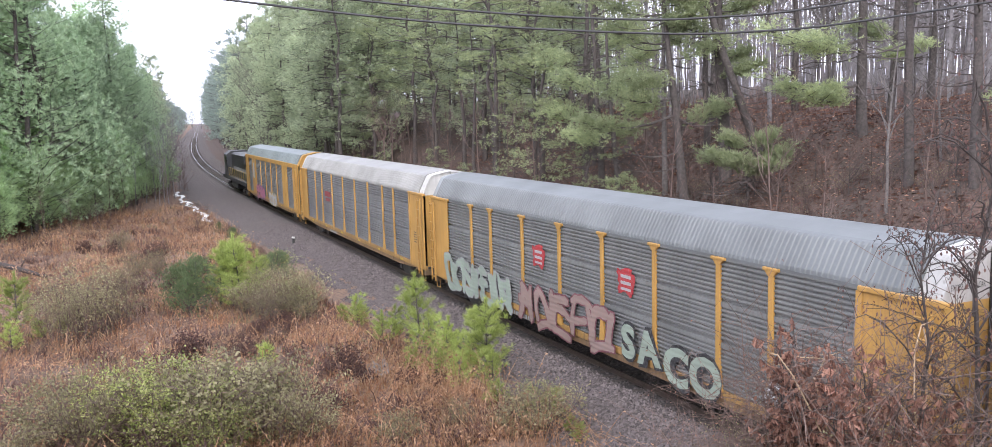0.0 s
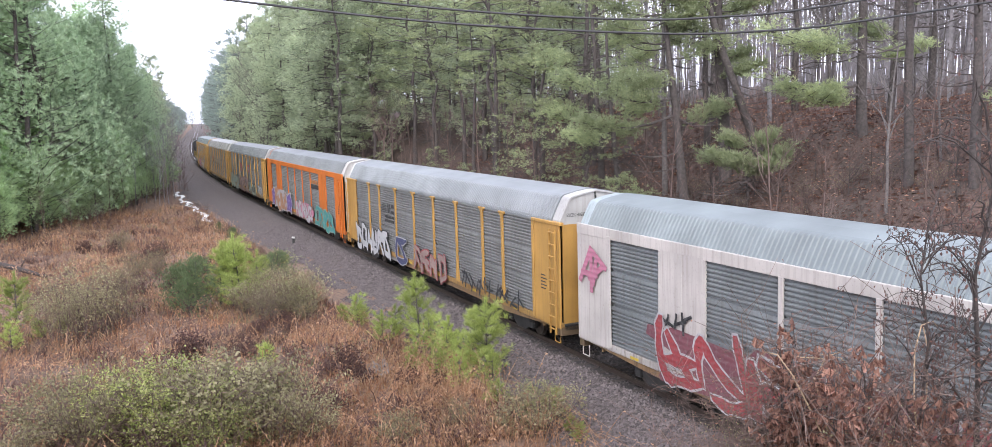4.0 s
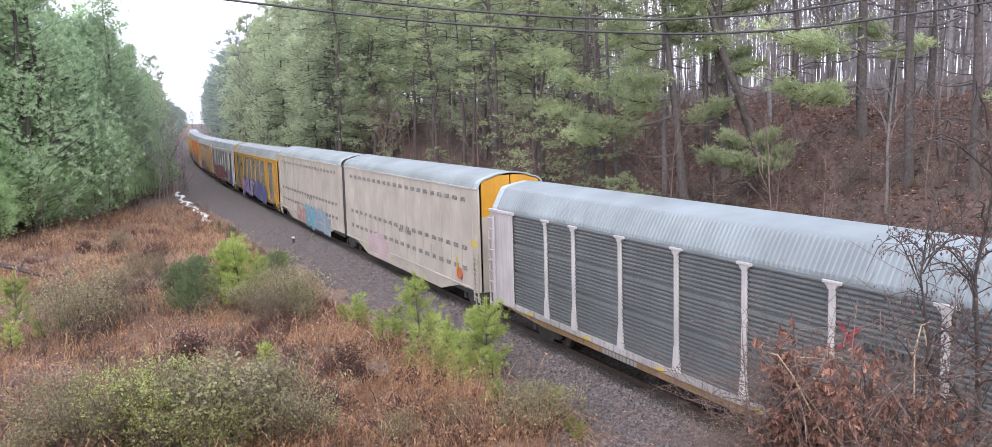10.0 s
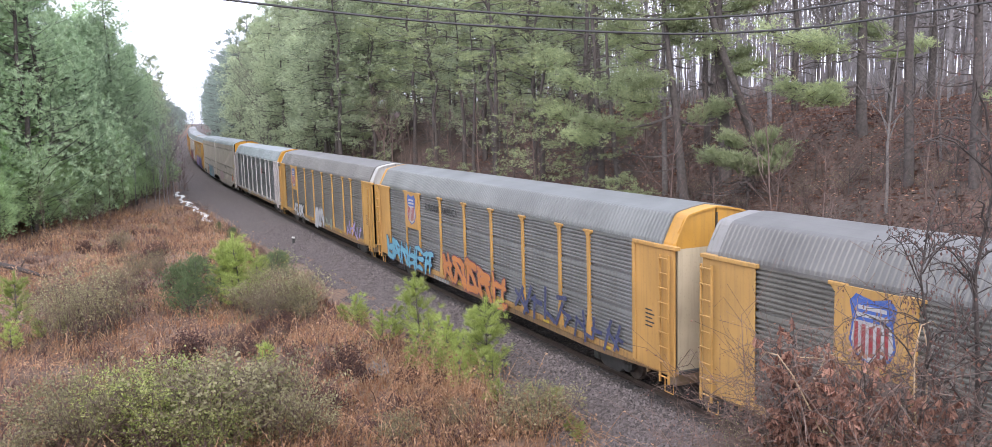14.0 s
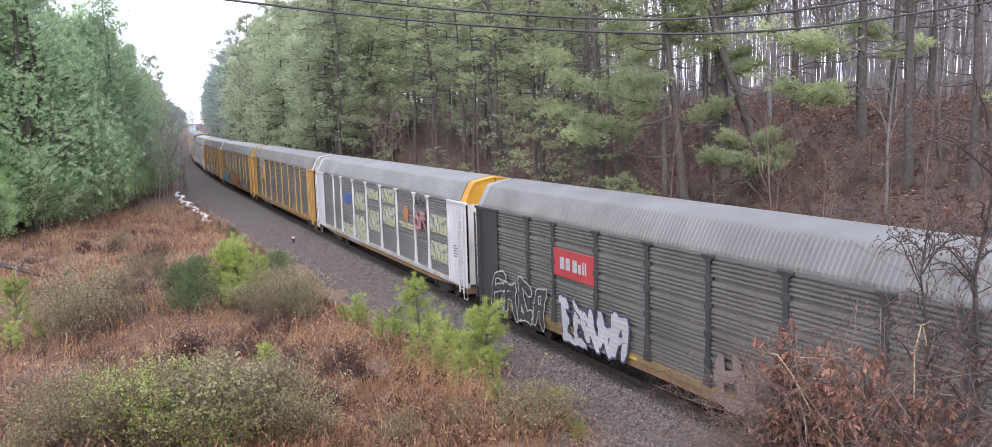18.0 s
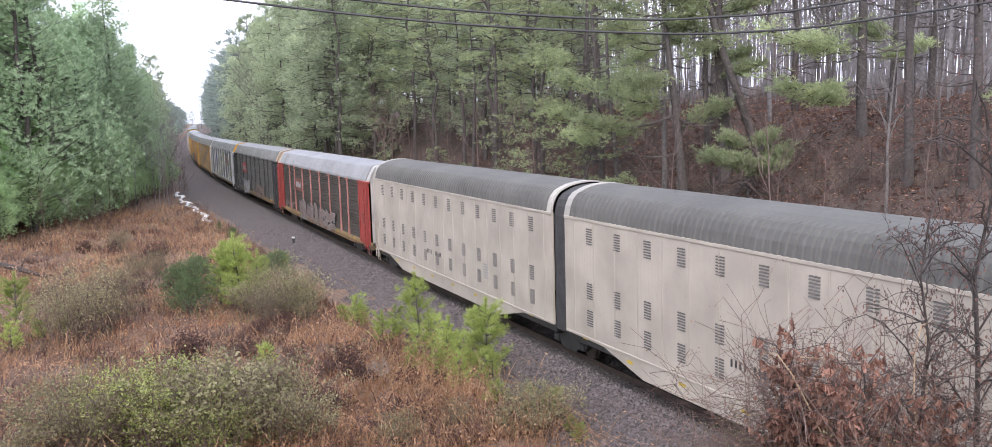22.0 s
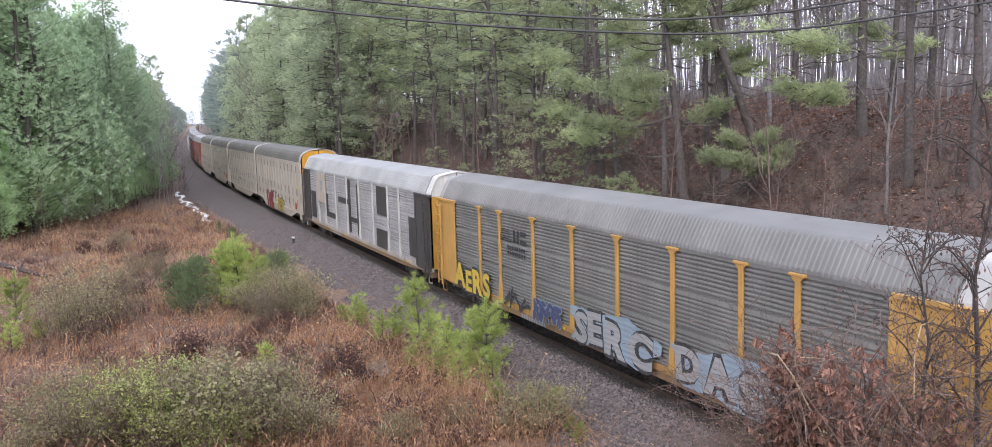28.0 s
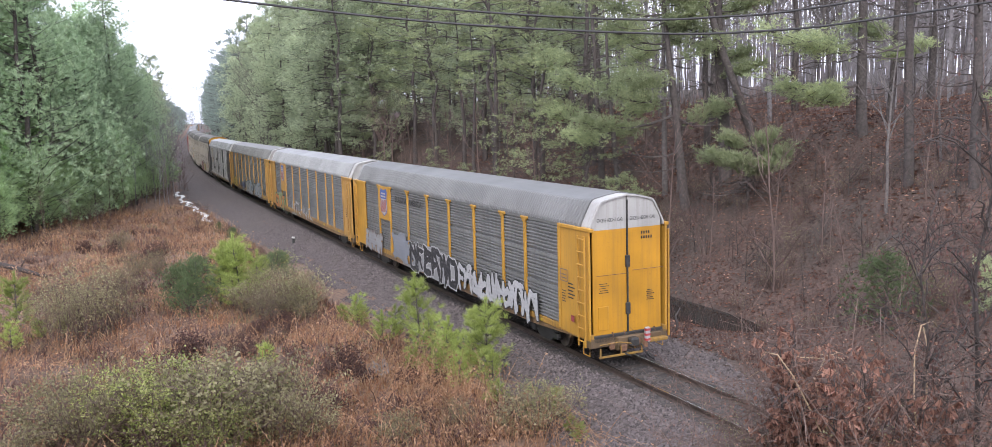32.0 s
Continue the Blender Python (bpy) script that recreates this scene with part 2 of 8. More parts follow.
# oil-stained ballast, its colour darkened further for the shade under the train
OILY_SHADE = plain("oily_shaded_ballast", (0.0336, 0.0288, 0.0272), 0.9, 0.45, 14)
GROUND = ground_material()
BALLAST = ballast_material()
RAIL = plain("rail_steel", (0.08, 0.06, 0.0496), 0.5, 0.3, 3, metal=0.5)
TIE = plain("old_tie_wood", (0.0528, 0.0424, 0.0368), 0.9, 0.35, 5)
WATER = plain("dark_water", (0.02, 0.022, 0.02), 0.06, 0.2, 1)
BLACK = plain("black_iron", (0.03, 0.029, 0.028), 0.6, 0.35, 4)
WHEEL = plain("wheel_steel", (0.09, 0.075, 0.065), 0.5, 0.3, 4, metal=0.5)
CABLE = plain("cable_rubber", (0.03, 0.03, 0.032), 0.6, 0.2, 4)

# ---- ground, track bed and track ----
def loft(name, svals, dvals, height, material, lift=0.0, smooth=True):
    sv, dv = np.array(svals, float), np.array(dvals, float)
    sg, dg = np.meshgrid(sv, dv, indexing="ij")
    th, x0, y0, z0 = (np.interp(sg, SS, a) for a in (TH, TX, TY, TZ))
    x, y = x0 - dg * np.cos(th), y0 - dg * np.sin(th)
    z = z0 + height(sg, dg, x, y) + lift
    me = bpy.data.meshes.new(name)
    nd = len(dv)
    faces = [(i * nd + j, i * nd + j + 1, (i + 1) * nd + j + 1, (i + 1) * nd + j) for i in range(len(sv) - 1) for j in range(nd - 1)]
    me.from_pydata(np.stack([x, y, z], -1).reshape(-1, 3).tolist(), [], faces)
    me.materials.append(material)
    me.polygons.foreach_set("use_smooth", [smooth] * len(me.polygons))
    return me


def steps(*spans):
    out = []
    for a, b, h in spans:
        out.extend(np.arange(a, b, h).tolist())
    return out + [spans[-1][1]]


S_FINE = steps((-880, -120, 40), (-120, -40, 4), (-40, 100, 0.8), (100, 220, 3), (220, 500, 10), (500, 1700, 60))
D_FINE = steps((-900, -200, 70), (-200, -60, 10), (-60, -30, 2), (-30, -3.8, 0.6), (-3.8, 5.2, 0.5), (5.2, 45, 0.8), (45, 120, 5), (120, 900, 60))
ground = new("ground", loft("ground", S_FINE, D_FINE, ground_height, GROUND))
attr = ground.data.attributes.new("field", "FLOAT", "POINT")
attr.data.foreach_set("value", np.tile((np.array(D_FINE) > 0).astype(np.float32), len(S_FINE)))
tagged(ground, "brown leaf litter and dead grass over uneven soil", "ground", kind="structure")


def bed_height(s, d, x, y):
    rough = 0.04 * np.sin(x * 3.1 + 2 * np.sin(y * 1.7)) * np.sin(y * 2.3)
    edge = 0.35 * np.sin(s * 0.7) + 0.2 * np.sin(s * 1.9 + 1)
    rough = rough * fade(1.9, 2.6, np.abs(d)) - 0.015 * (1 - fade(1.3, 1.9, np.abs(d)))
    base = ground_height(s, np.where(d > 0, np.minimum(d, 4.9), d), 0 * x, 0 * y + 100)
    wide = fade(32, 55, s)
    sink = np.interp(d + edge - 1.5 * wide * (d > 0), [-5.6, -4.6, 4.4, 6.4], [-0.4, 0.03, 0.03, -0.4]) + 0.09 * wide * (d > 3)
    return base + rough + sink


ballast = new("track_bed", loft("track_bed", steps((-300, -40, 6), (-40, 110, 0.5), (110, 300, 3), (300, 1600, 20)),
                                [-6.6, -6, -5.3, -4.6, -4, -3.5, -2.8, -2.1, -1.45, -0.7, 0, 0.7, 1.45, 2.1, 2.8, 3.5, 4, 4.6, 5.2, 5.8, 6.4, 7.0, 7.7], bed_height, BALLAST))
tagged(ballast, "grey crushed stone ballast with darker stains", "ballast", kind="structure")


# strip whose dark colour holds the train's shade as well as oil
def shaded_bed_height(s, d, x, y):
    return np.interp(np.abs(d), [0, 1.0, 1.2, 1.4, 1.55], [-0.178, -0.178, -0.17, -0.2, -0.34]) + 0.015 * np.sin(x * 5.1 + 2 * np.sin(y * 3.7)) * np.sin(y * 6.3)


bed_strip = new("oily_track_bed", loft("oily_track_bed", steps((-60, 50, 0.3), (50, 110, 0.6), (110, 320, 4)), [-1.55, -1.4, -1.2, -0.9, -0.6, -0.3, 0, 0.3, 0.6, 0.9, 1.2, 1.4, 1.55], shaded_bed_height, OILY_SHADE))
tagged(bed_strip, "oily ballast between and beside the rails, darkened for the train's shade", "ballast", kind="structure")


def stones(name, count, region, material, label):
    """Loose angular stones lying on the bed."""
    r = random.Random(name)
    v, f = [], []
    s, d = np.array([region(r) for _ in range(count)]).T
    th, x0, y0, z0 = (np.interp(s, SS, a) for a in (TH, TX, TY, TZ))
    x, y = x0 - d * np.cos(th), y0 - d * np.sin(th)
    z = z0 + np.where(np.abs(d) < 1.3, -0.18, bed_height(s, d, x, y))
    for p in np.stack([x, y, z], -1).tolist():
        p = Vector(p)
        z = p.z
        q = r.uniform(0.03, 0.075)
        k, a = len(v), r.uniform(0, 6.28)
        for i in range(4):
            w = a + i * 1.57 + r.uniform(-0.4, 0.4)
            v.append((p.x + q * math.cos(w) * r.uniform(0.7, 1.2), p.y + q * math.sin(w), z - 0.01 + r.uniform(-0.01, 0.02)))
        v.append((p.x + r.uniform(-0.4, 0.4) * q, p.y + r.uniform(-0.4, 0.4) * q, z + q * r.uniform(0.6, 1.1)))
        f.extend([(k, k + 1, k + 4), (k + 1, k + 2, k + 4), (k + 2, k + 3, k + 4), (k + 3, k, k + 4)])
    me = bpy.data.meshes.new(name)
    me.from_pydata(v, [], f)
    me.materials.append(material)
    tagged(new(name, me), label, "stones", kind="stuff")


STONE = plain("ballast_stone", (0.036, 0.029, 0.029), 0.9, 0.4, 9, island=(0.165, 0.138, 0.135))
stones("ballast_stones", 32000, lambda r: (-12 + 60 * r.random() ** 1.8, r.choice((r.uniform(-5.6, -1.3), r.uniform(1.2, 5.0), r.uniform(1.2, 5.0)))), STONE, "loose grey ballast stones beside the rails")

# stones on the strip, toned down with the same oil and train shade
stones("oily_stones", 7000, lambda r: (-12 + 50 * r.random() ** 1.5, r.uniform(-1.3, 1.3)), plain("oily_stone", (0.036, 0.0304, 0.0288), 0.85, 0.4, 9, island=(0.104, 0.0896, 0.084)), "oily ballast stones between the ties, darkened for the train's shade")

track = thing("railway_track", "single railway track with rusty rails on dark wooden ties", "track", kind="structure")
RAIL_PROFILE = [(-0.075, -0.17), (0.075, -0.17), (0.075, -0.155), (0.015, -0.13), (0.015, -0.05), (0.036, -0.035), (0.036, -0.004), (0.028, 0), (-0.028, 0),
                (-0.036, -0.004), (-0.036, -0.035), (-0.015, -0.05), (-0.015, -0.13), (-0.075, -0.155)]


def rail_mesh(off):
    sv = steps((-300, -40, 5), (-40, 300, 2), (300, 1600, 15))
    v, f, n = [], [], len(RAIL_PROFILE)
    for s in sv:
        v += [tuple(at(s, off + u, w)) for u, w in RAIL_PROFILE]
    for i in range(len(sv) - 1):
        f += [(i * n + k, i * n + (k + 1) % n, (i + 1) * n + (k + 1) % n, (i + 1) * n + k) for k in range(n)]
    return Build().add(v, f).mesh("rail", RAIL)


POLISHED = plain("polished_rail_head", (0.62, 0.61, 0.60), 0.22, 0.15, 3, metal=1.0)
for off in (0.753, -0.753):
    rail = part("rail", rail_mesh(off), track)
    head, rows = Build(), steps((-60, 300, 2), (300, 1600, 15))
    head.add([tuple(at(q, off + u, 0.004)) for q in rows for u in (-0.024, 0.024)], [(2 * k, 2 * k + 1, 2 * k + 3, 2 * k + 2) for k in range(len(rows) - 1)])
    part("rail_head", head.mesh("rail_head", POLISHED), rail, "polished running surface")

# the wet ditch on the wooded side, and the bright trickle along the field
water = new("water", loft("water", steps((-2, 120, 2)), [-10.9, -9.5, -8.6, -7.6], lambda s, d, x, y: -1.12 + 0 * d, WATER))
tagged(water, "still dark water in the trackside ditch", "water", kind="structure")


# sky gleaming on the trickle, put into the colour of small pale pieces
def brook():
    b = Build()
    for k in range(120):
        s = 58 + k * 0.33
        d = 6.75 + 0.3 * math.sin(k * 0.25) + 0.012 * (s - 58) + random.gauss(0, 0.12)
        p = ground_at(s, d)
        r = 0.10 + 0.16 * random.random()
        v = []
        for i in range(7):
            w = i / 7 * 2 * math.pi
            q = r * (0.7 + 0.6 * random.random())
            v.append((p.x + q * math.cos(w), p.y + q * 1.6 * math.sin(w), p.z + 0.10 + 0.06 * random.random()))
        b.add(v + [(p.x, p.y, p.z + 0.2)], [(i, (i + 1) % 7, 7) for i in range(7)])
    return b.mesh("pale_stones", plain("trickle_gleam", (0.62, 0.63, 0.62), 0.6, 0.3, 3))


tagged(new("pale_stones", brook()), "line of pale pieces for the sky's gleam on the field ditch water", "stones", kind="stuff")

# ---- the train ----
BODY_END = 0.62
HALF = 14.3
GRID = (2.6, 5.25, 7.2, 10.05, 12.9, 15.7, 18.55, 21.4, 23.35, 26.0)
X_SIDE = 1.53
ROOF_SHAPE = [(1.50, 4.70), (1.485, 4.80), (1.30, 5.16), (1.12, 5.48), (1.05, 5.56), (0.97, 5.60), (0.5, 5.70), (0, 5.77)]


def roof_section(shape):
    return shape + [(-x, z) for x, z in shape[-2::-1]]


def roof_mesh(name, y0, y1, shape, material, pitch=0.17, depth=0.035, rib=True):
    sec = roof_section(shape)
    n = len(sec)
    ys, outs = [], []
    count = max(1, round((y1 - y0) / pitch))
    for i in range(count):
        a = y0 + (y1 - y0) * i / count
        h = (y1 - y0) / count
        if rib:
            ys += [a, a + h * 0.35, a + h * 0.5, a + h * 0.85]
            outs += [0, 0, depth, depth]
        else:
            ys.append(a)
            outs.append(0)
    ys.append(y1)
    outs.append(0)
    v = []
    for y, o in zip(ys, outs):
        for x, z in sec:
            w = math.hypot(x, z - 4.2)
            o2 = o * (1.0 if abs(x) > 1.08 else 0.0)
            v.append((x * (1 + o2 / w * 0.8), y, z + o2 * max(0.0, (z - 4.2)) / w))
    f = [(i * n + k, i * n + k + 1, (i + 1) * n + k + 1, (i + 1) * n + k) for i in range(len(ys) - 1) for k in range(n - 1)]
    v += [(x * 0.97, y, z - 0.05) for y in (y0, y1) for x, z in sec]
    q = len(ys) * n
    last = (len(ys) - 1) * n
    f += [(q + k, q + n + k, q + n + k + 1, q + k + 1) for k in range(n - 1)]
    f += [(k, q + k, q + k + 1, k + 1) for k in range(n - 1)] + [(last + k, last + k + 1, q + n + k + 1, q + n + k) for k in range(n - 1)]
    f += [(0, last, q + n, q), (n - 1, q + n - 1, q + 2 * n - 1, last + n - 1)]
    return Build().add(v, f).mesh(name, material)


def panel_mesh(width, z0, z1, material, seams=2):
    """A corrugated sheet, ridges running along the car; y from 0 to -width, outer ridge at x = 0, facing -x."""
    pitch, v, f = 0.118, [], []
    count = int((z1 - z0) / pitch)
    prof = []
    seam_at = [round(count * (i + 1) / (seams + 1)) for i in range(seams)]
    for i in range(count):
        z = z0 + i * (z1 - z0) / count
        h = (z1 - z0) / count
        if i in seam_at:
            prof += [(0.0, z), (0.0, z + h * 0.55), (0.085, z + h * 0.6), (0.085, z + h * 0.95)]
        else:
            prof += [(0.06, z), (0.06, z + h * 0.22), (0.0, z + h * 0.5), (0.0, z + h * 0.80)]
    prof.append((0.06, z1))
    n = len(prof)
    v = [(x, y, z) for y in (0, -width) for x, z in prof] + [(0.11, y, z) for y in (0, -width) for z in (z0, z1)]
    f = [(k, k + 1, n + k + 1, n + k) for k in range(n - 1)]
    f += [(2 * n, 2 * n + 1, 2 * n + 3, 2 * n + 2), (0, n, 2 * n + 2, 2 * n), (n - 1, 2 * n + 1, 2 * n + 3, 2 * n - 1)]
    return Build().add(v, f).mesh("panel", material)


def post_mesh(material, cap, z0=1.12, z1=4.68, w=0.085, brackets=False):
    b = Build()
    b.box(-0.03, 0.05, -w, w, z0, z1, 0.012)
    b.sweep([(-w, z0 + 0.75), (-w * 2.1, z0), (w * 2.1, z0), (w, z0 + 0.75)], -0.036, 0.045, "x")
    if cap:
        b.box(-0.05, 0.06, -0.27, 0.27, z1 - 0.075, z1 + 0.005, 0.012)
        b.sweep([(-0.2, z1 - 0.075), (-w, z1 - 0.2), (w, z1 - 0.2), (0.2, z1 - 0.075)], -0.036, 0.045, "x")
    if brackets:
        for k in range(4):
            z = z0 + 0.75 * (k + 0.9)
            b.box(-0.045, 0.05, -0.14, 0.14, z - 0.09, z + 0.09, 0.01)
    return b.mesh("side_post", material)


def ladder_mesh(material, z0=0.75, z1=4.45, w=0.42):
    b = Build()
    for y in (-w / 2, w / 2):
        b.box(-0.03, 0.03, y - 0.03, y + 0.03, z0, z1, 0.006)
    for k in range(9):
        z = z0 + 0.2 + k * (z1 - z0 - 0.3) / 8
        b.tube([(-0.035, -w / 2, z), (-0.035, w / 2, z)], [0.024, 0.024], 5)
    return b.mesh("ladder", material)


def end_door_mesh(shape, material, z0, z1, gap=0.03):
    """One leaf of the end doors between two heights, following the roof's curve; on the +x half, facing +y."""
    sec = [(min(x, 1.33), z - 0.06) for x, z in shape]
    zs = sorted({z0, z1, *[z for _, z in sec if z0 < z < z1]})
    pts = []
    for z in zs:
        if z <= sec[0][1]:
            x = sec[0][0]
        elif z >= sec[-1][1]:
            x = gap + 0.02
        else:
            x = next(a[0] + (b[0] - a[0]) * (z - a[1]) / (b[1] - a[1]) for a, b in zip(sec, sec[1:]) if a[1] <= z <= b[1])
        pts.append((max(x, gap + 0.02), z))
    prof = [(gap, zs[0])] + pts + [(gap, zs[-1])]
    b = Build()
    b.sweep(prof, 0, 0.06)
    return b.mesh("end_door", material)


def truck_mesh():
    b = Build()
    for sx in (-1, 1):
        x0, x1 = sorted((sx * 0.98, sx * 1.14))
        b.sweep([(-1.15, 0.42), (-1.15, 0.60), (-0.6, 0.62), (-0.4, 0.72), (0.4, 0.72), (0.6, 0.62), (1.15, 0.60), (1.15, 0.42), (0.75, 0.40), (0.4, 0.18), (-0.4, 0.18), (-0.75, 0.40)], x0, x1, "x")
        for y in (-0.9, 0.9):
            b.box(min(sx * 0.96, sx * 1.2), max(sx * 0.96, sx * 1.2), y - 0.16, y + 0.16, 0.32, 0.58, 0.03)
    b.box(-1.05, 1.05, -0.25, 0.25, 0.42, 0.74, 0.03)
    return b.mesh("truck", BLACK)


def wheel_mesh():
    b = Build()
    b.tube([(-0.07, 0, 0), (-0.045, 0, 0), (-0.045, 0, 0), (0.07, 0, 0)], [0.45, 0.45, 0.42, 0.415], 20)
    b.tube([(0.07, 0, 0), (0.12, 0, 0)], [0.12, 0.1], 10)
    return b.mesh("wheel", WHEEL)


def coupler_mesh():
    b = Build()
    b.box(-0.09, 0.09, -0.75, 0.0, 0.72, 0.92, 0.03)
    b.box(-0.17, 0.17, 0.0, 0.3, 0.66, 0.98, 0.06)
    b.tube([(0.35, -0.3, 0.8), (0.4, 0.1, 0.5), (0.25, 0.45, 0.42)], [0.025] * 3, 5)
    return b.mesh("coupler", BLACK)


def add_trucks(car, ys):
    tm, wm = shared("truck", truck_mesh), shared("wheel", wheel_mesh)
    for y in ys:
        t = part("truck", tm, car, "dark cast-steel bogie", Matrix.Translation((0, y, 0)))
        for sx in (-1, 1):
            for dy in (-0.9, 0.9):
                part("wheel", wm, t, "", Matrix.Translation((sx * 0.78, dy, 0.45)) @ pose(0, 0, 0, 0, 0, 180 if sx < 0 else 0))


def stirrup(car, material, x, y):
    def make():
        b = Build()
        b.tube([(0, -0.2, 0.8), (0, -0.2, 0.42), (0, 0.2, 0.42), (0, 0.2, 0.8)], [0.022] * 4, 5)
        return b.mesh("step", material)
    part("step", shared(("stirrup", material.name), make), car, "", Matrix.Translation((x, y, 0)))


NEAR = Matrix(((0, 0, -1, 0), (-1, 0, 0, 0), (0, 1, 0, 0), (0, 0, 0, 1)))


def near_side(y, z, x=-X_SIDE - 0.055):
    """A pose on the near side for flat work whose x runs rearwards and y up."""
    return Matrix.Translation((x, y, z)) @ NEAR


def flat_mesh(name, polys, material, z=0.0, thick=0.004):
    b = Build()
    for poly in polys:
        n = len(poly)
        v = [(x, y, z) for x, y in poly] + [(x, y, z + thick) for x, y in poly]
        b.add(v, [tuple(range(n, 2 * n)), tuple(range(n))[::-1]] + [(i, (i + 1) % n, n + (i + 1) % n, n + i) for i in range(n)])
    return b.mesh(name, material)


def bars(name, rows, material, z=0.0):
    return flat_mesh(name, [[(x, y), (x + w, y), (x + w, y + h), (x, y + h)] for x, y, w, h in rows], material, z)


def glyphs(chars, bolds):
    """The built-in font's letters as flat meshes, at size 1."""
    made = {}
    for ch in chars:
        for bold in bolds:
            cu = bpy.data.curves.new("letter", "FONT")
            cu.body, cu.size, cu.offset, cu.resolution_u = ch, 1.0, bold, 3
            made[ch, bold] = bpy.data.objects.new("letter", cu)
            scene.collection.objects.link(made[ch, bold])
    dg, out = bpy.context.evaluated_depsgraph_get(), {}
    for key, ob in made.items():
        me = ob.evaluated_get(dg).to_mesh()
        out[key] = ([(v.co.x, v.co.y) for v in me.vertices], [tuple(p.vertices) for p in me.polygons])
    for ob in made.values():
        cu = ob.data
        bpy.data.objects.remove(ob)
        bpy.data.curves.remove(cu)
    return out


GLYPHS = glyphs("ABCDEGHIJKLMNOPRSTUX024", (0.0, 0.015, 0.045, 0.12))


def letters(body, size, material, bold=0.0, z=0.0, jumble=0.0, spacing=1.0, width=None):
    """Words as a mesh, lower left corner at 0, 0."""
    b = Build()
    pen, rnd = 0.0, random.Random(body)
    for ch in body:
        if ch == " ":
            pen += size * 0.4
            continue
        vs, fs = GLYPHS[ch, bold]
        vs = [(x * size, y * size) for x, y in vs]
        x0, x1 = min(v[0] for v in vs), max(v[0] for v in vs)
        a = rnd.uniform(-1, 1) * jumble
        k, up = 1 + rnd.uniform(-0.2, 0.25) * jumble * 4, rnd.uniform(-0.12, 0.12) * size * jumble * 4
        out = []
        for vx, vy in vs:
            px, py = (vx - x0) * k, vy * k
            out.append((pen + px * math.cos(a) - py * math.sin(a), up + px * math.sin(a) + py * math.cos(a), z))
        b.add(out, fs)
        pen += (x1 - x0) * k * spacing + size * 0.08
    me = bpy.data.meshes.new("lettering")
    sx = (width / pen) if width else 1.0
    me.from_pydata([(x * sx, y, zz) for x, y, zz in b.v], [], b.f)
    me.materials.append(material)
    return me


def blob(w, h, seed, material, z=0.0, name="paint_cloud"):
    """An uneven sprayed patch about w by h."""
    r = random.Random(seed)
    n, pts = 40, []
    for i in range(n):
        t = 2 * math.pi * i / n
        c, s = math.cos(t), math.sin(t)
        q = 0.9 + 0.16 * math.sin(5 * t + r.random() * 2) + 0.12 * r.random()
        pts.append((w / 2 + w / 2 * q * math.copysign(abs(c) ** 0.55, c), h / 2 + h / 2 * q * math.copysign(abs(s) ** 0.55, s)))
    return flat_mesh(name, [pts], material, z)


def spray(name, col):
    """Spray paint over ribbed sheet: worn in bands along the ridges."""
    key = "spray_" + name
    if key in MATS:
        return MATS[key]
    m = paint(key, col, (0.20, 0.195, 0.19), 0.5, 0.6)
    n, l, b = m.node_tree.nodes, m.node_tree.links, m.node_tree.nodes["Principled BSDF"]
    tc, wv = n.new("ShaderNodeTexCoord"), n.new("ShaderNodeTexWave")
    wv.bands_direction = "Y"
    wv.inputs["Scale"].default_value, wv.inputs["Distortion"].default_value = 1.9, 0.3
    l.new(tc.outputs["Object"], wv.inputs["Vector"])
    bump_of(n, l, b, wv.outputs["Fac"], 0.2, 0.03)
    return m


SPRAY = {"white": (0.56, 0.56, 0.57), "black": (0.025, 0.025, 0.03), "red": (0.38, 0.05, 0.06), "maroon": (0.22, 0.07, 0.09), "pink": (0.62, 0.22, 0.33),
         "purple": (0.16, 0.09, 0.36), "lilac": (0.42, 0.33, 0.62), "blue": (0.05, 0.13, 0.46), "navy": (0.05, 0.06, 0.16), "cyan": (0.16, 0.45, 0.58), "teal": (0.06, 0.34, 0.32),
         "green": (0.30, 0.42, 0.20), "sage": (0.36, 0.44, 0.36), "orange": (0.62, 0.23, 0.06), "yellow": (0.68, 0.48, 0.05), "grey": (0.38, 0.38, 0.38), "rose": (0.50, 0.30, 0.30), "taupe": (0.27, 0.20, 0.175), "clay": (0.36, 0.25, 0.22), "sky": (0.31, 0.40, 0.48), "rust": (0.52, 0.25, 0.12)}


def tag_on(car, word, s, z, size, fill, edge, cloud=None, width=None, jumble=0.10, label=""):
    """A sprayed piece: cloud, thick outline, letters. s: metres behind the car's front coupling face."""
    y = HALF - s
    g = thing_part("graffiti", car, label or f"sprayed {fill} and {edge} graffiti lettering")
    g.matrix_basis = near_side(y, z)
    w = width or size * 0.75 * len(word)
    if cloud:
        part("paint_cloud", blob(w * 1.04, size * 1.0, word + cloud, spray(cloud, SPRAY[cloud])), g, "", Matrix.Translation((-w * 0.02, -size * 0.13, 0)))
    part("outline", letters(word, size, spray(edge, SPRAY[edge]), 0.12, 0.008, jumble, 0.95, w), g)
    part("lettering", letters(word, size, spray(fill, SPRAY[fill]), 0.045, 0.013, jumble, 0.95, w), g)
    return g


def thing_part(name, parent, label):
    ob = new(name)
    ob.parent = parent
    ob.empty_display_size = 0.1
    return tagged(ob, label)


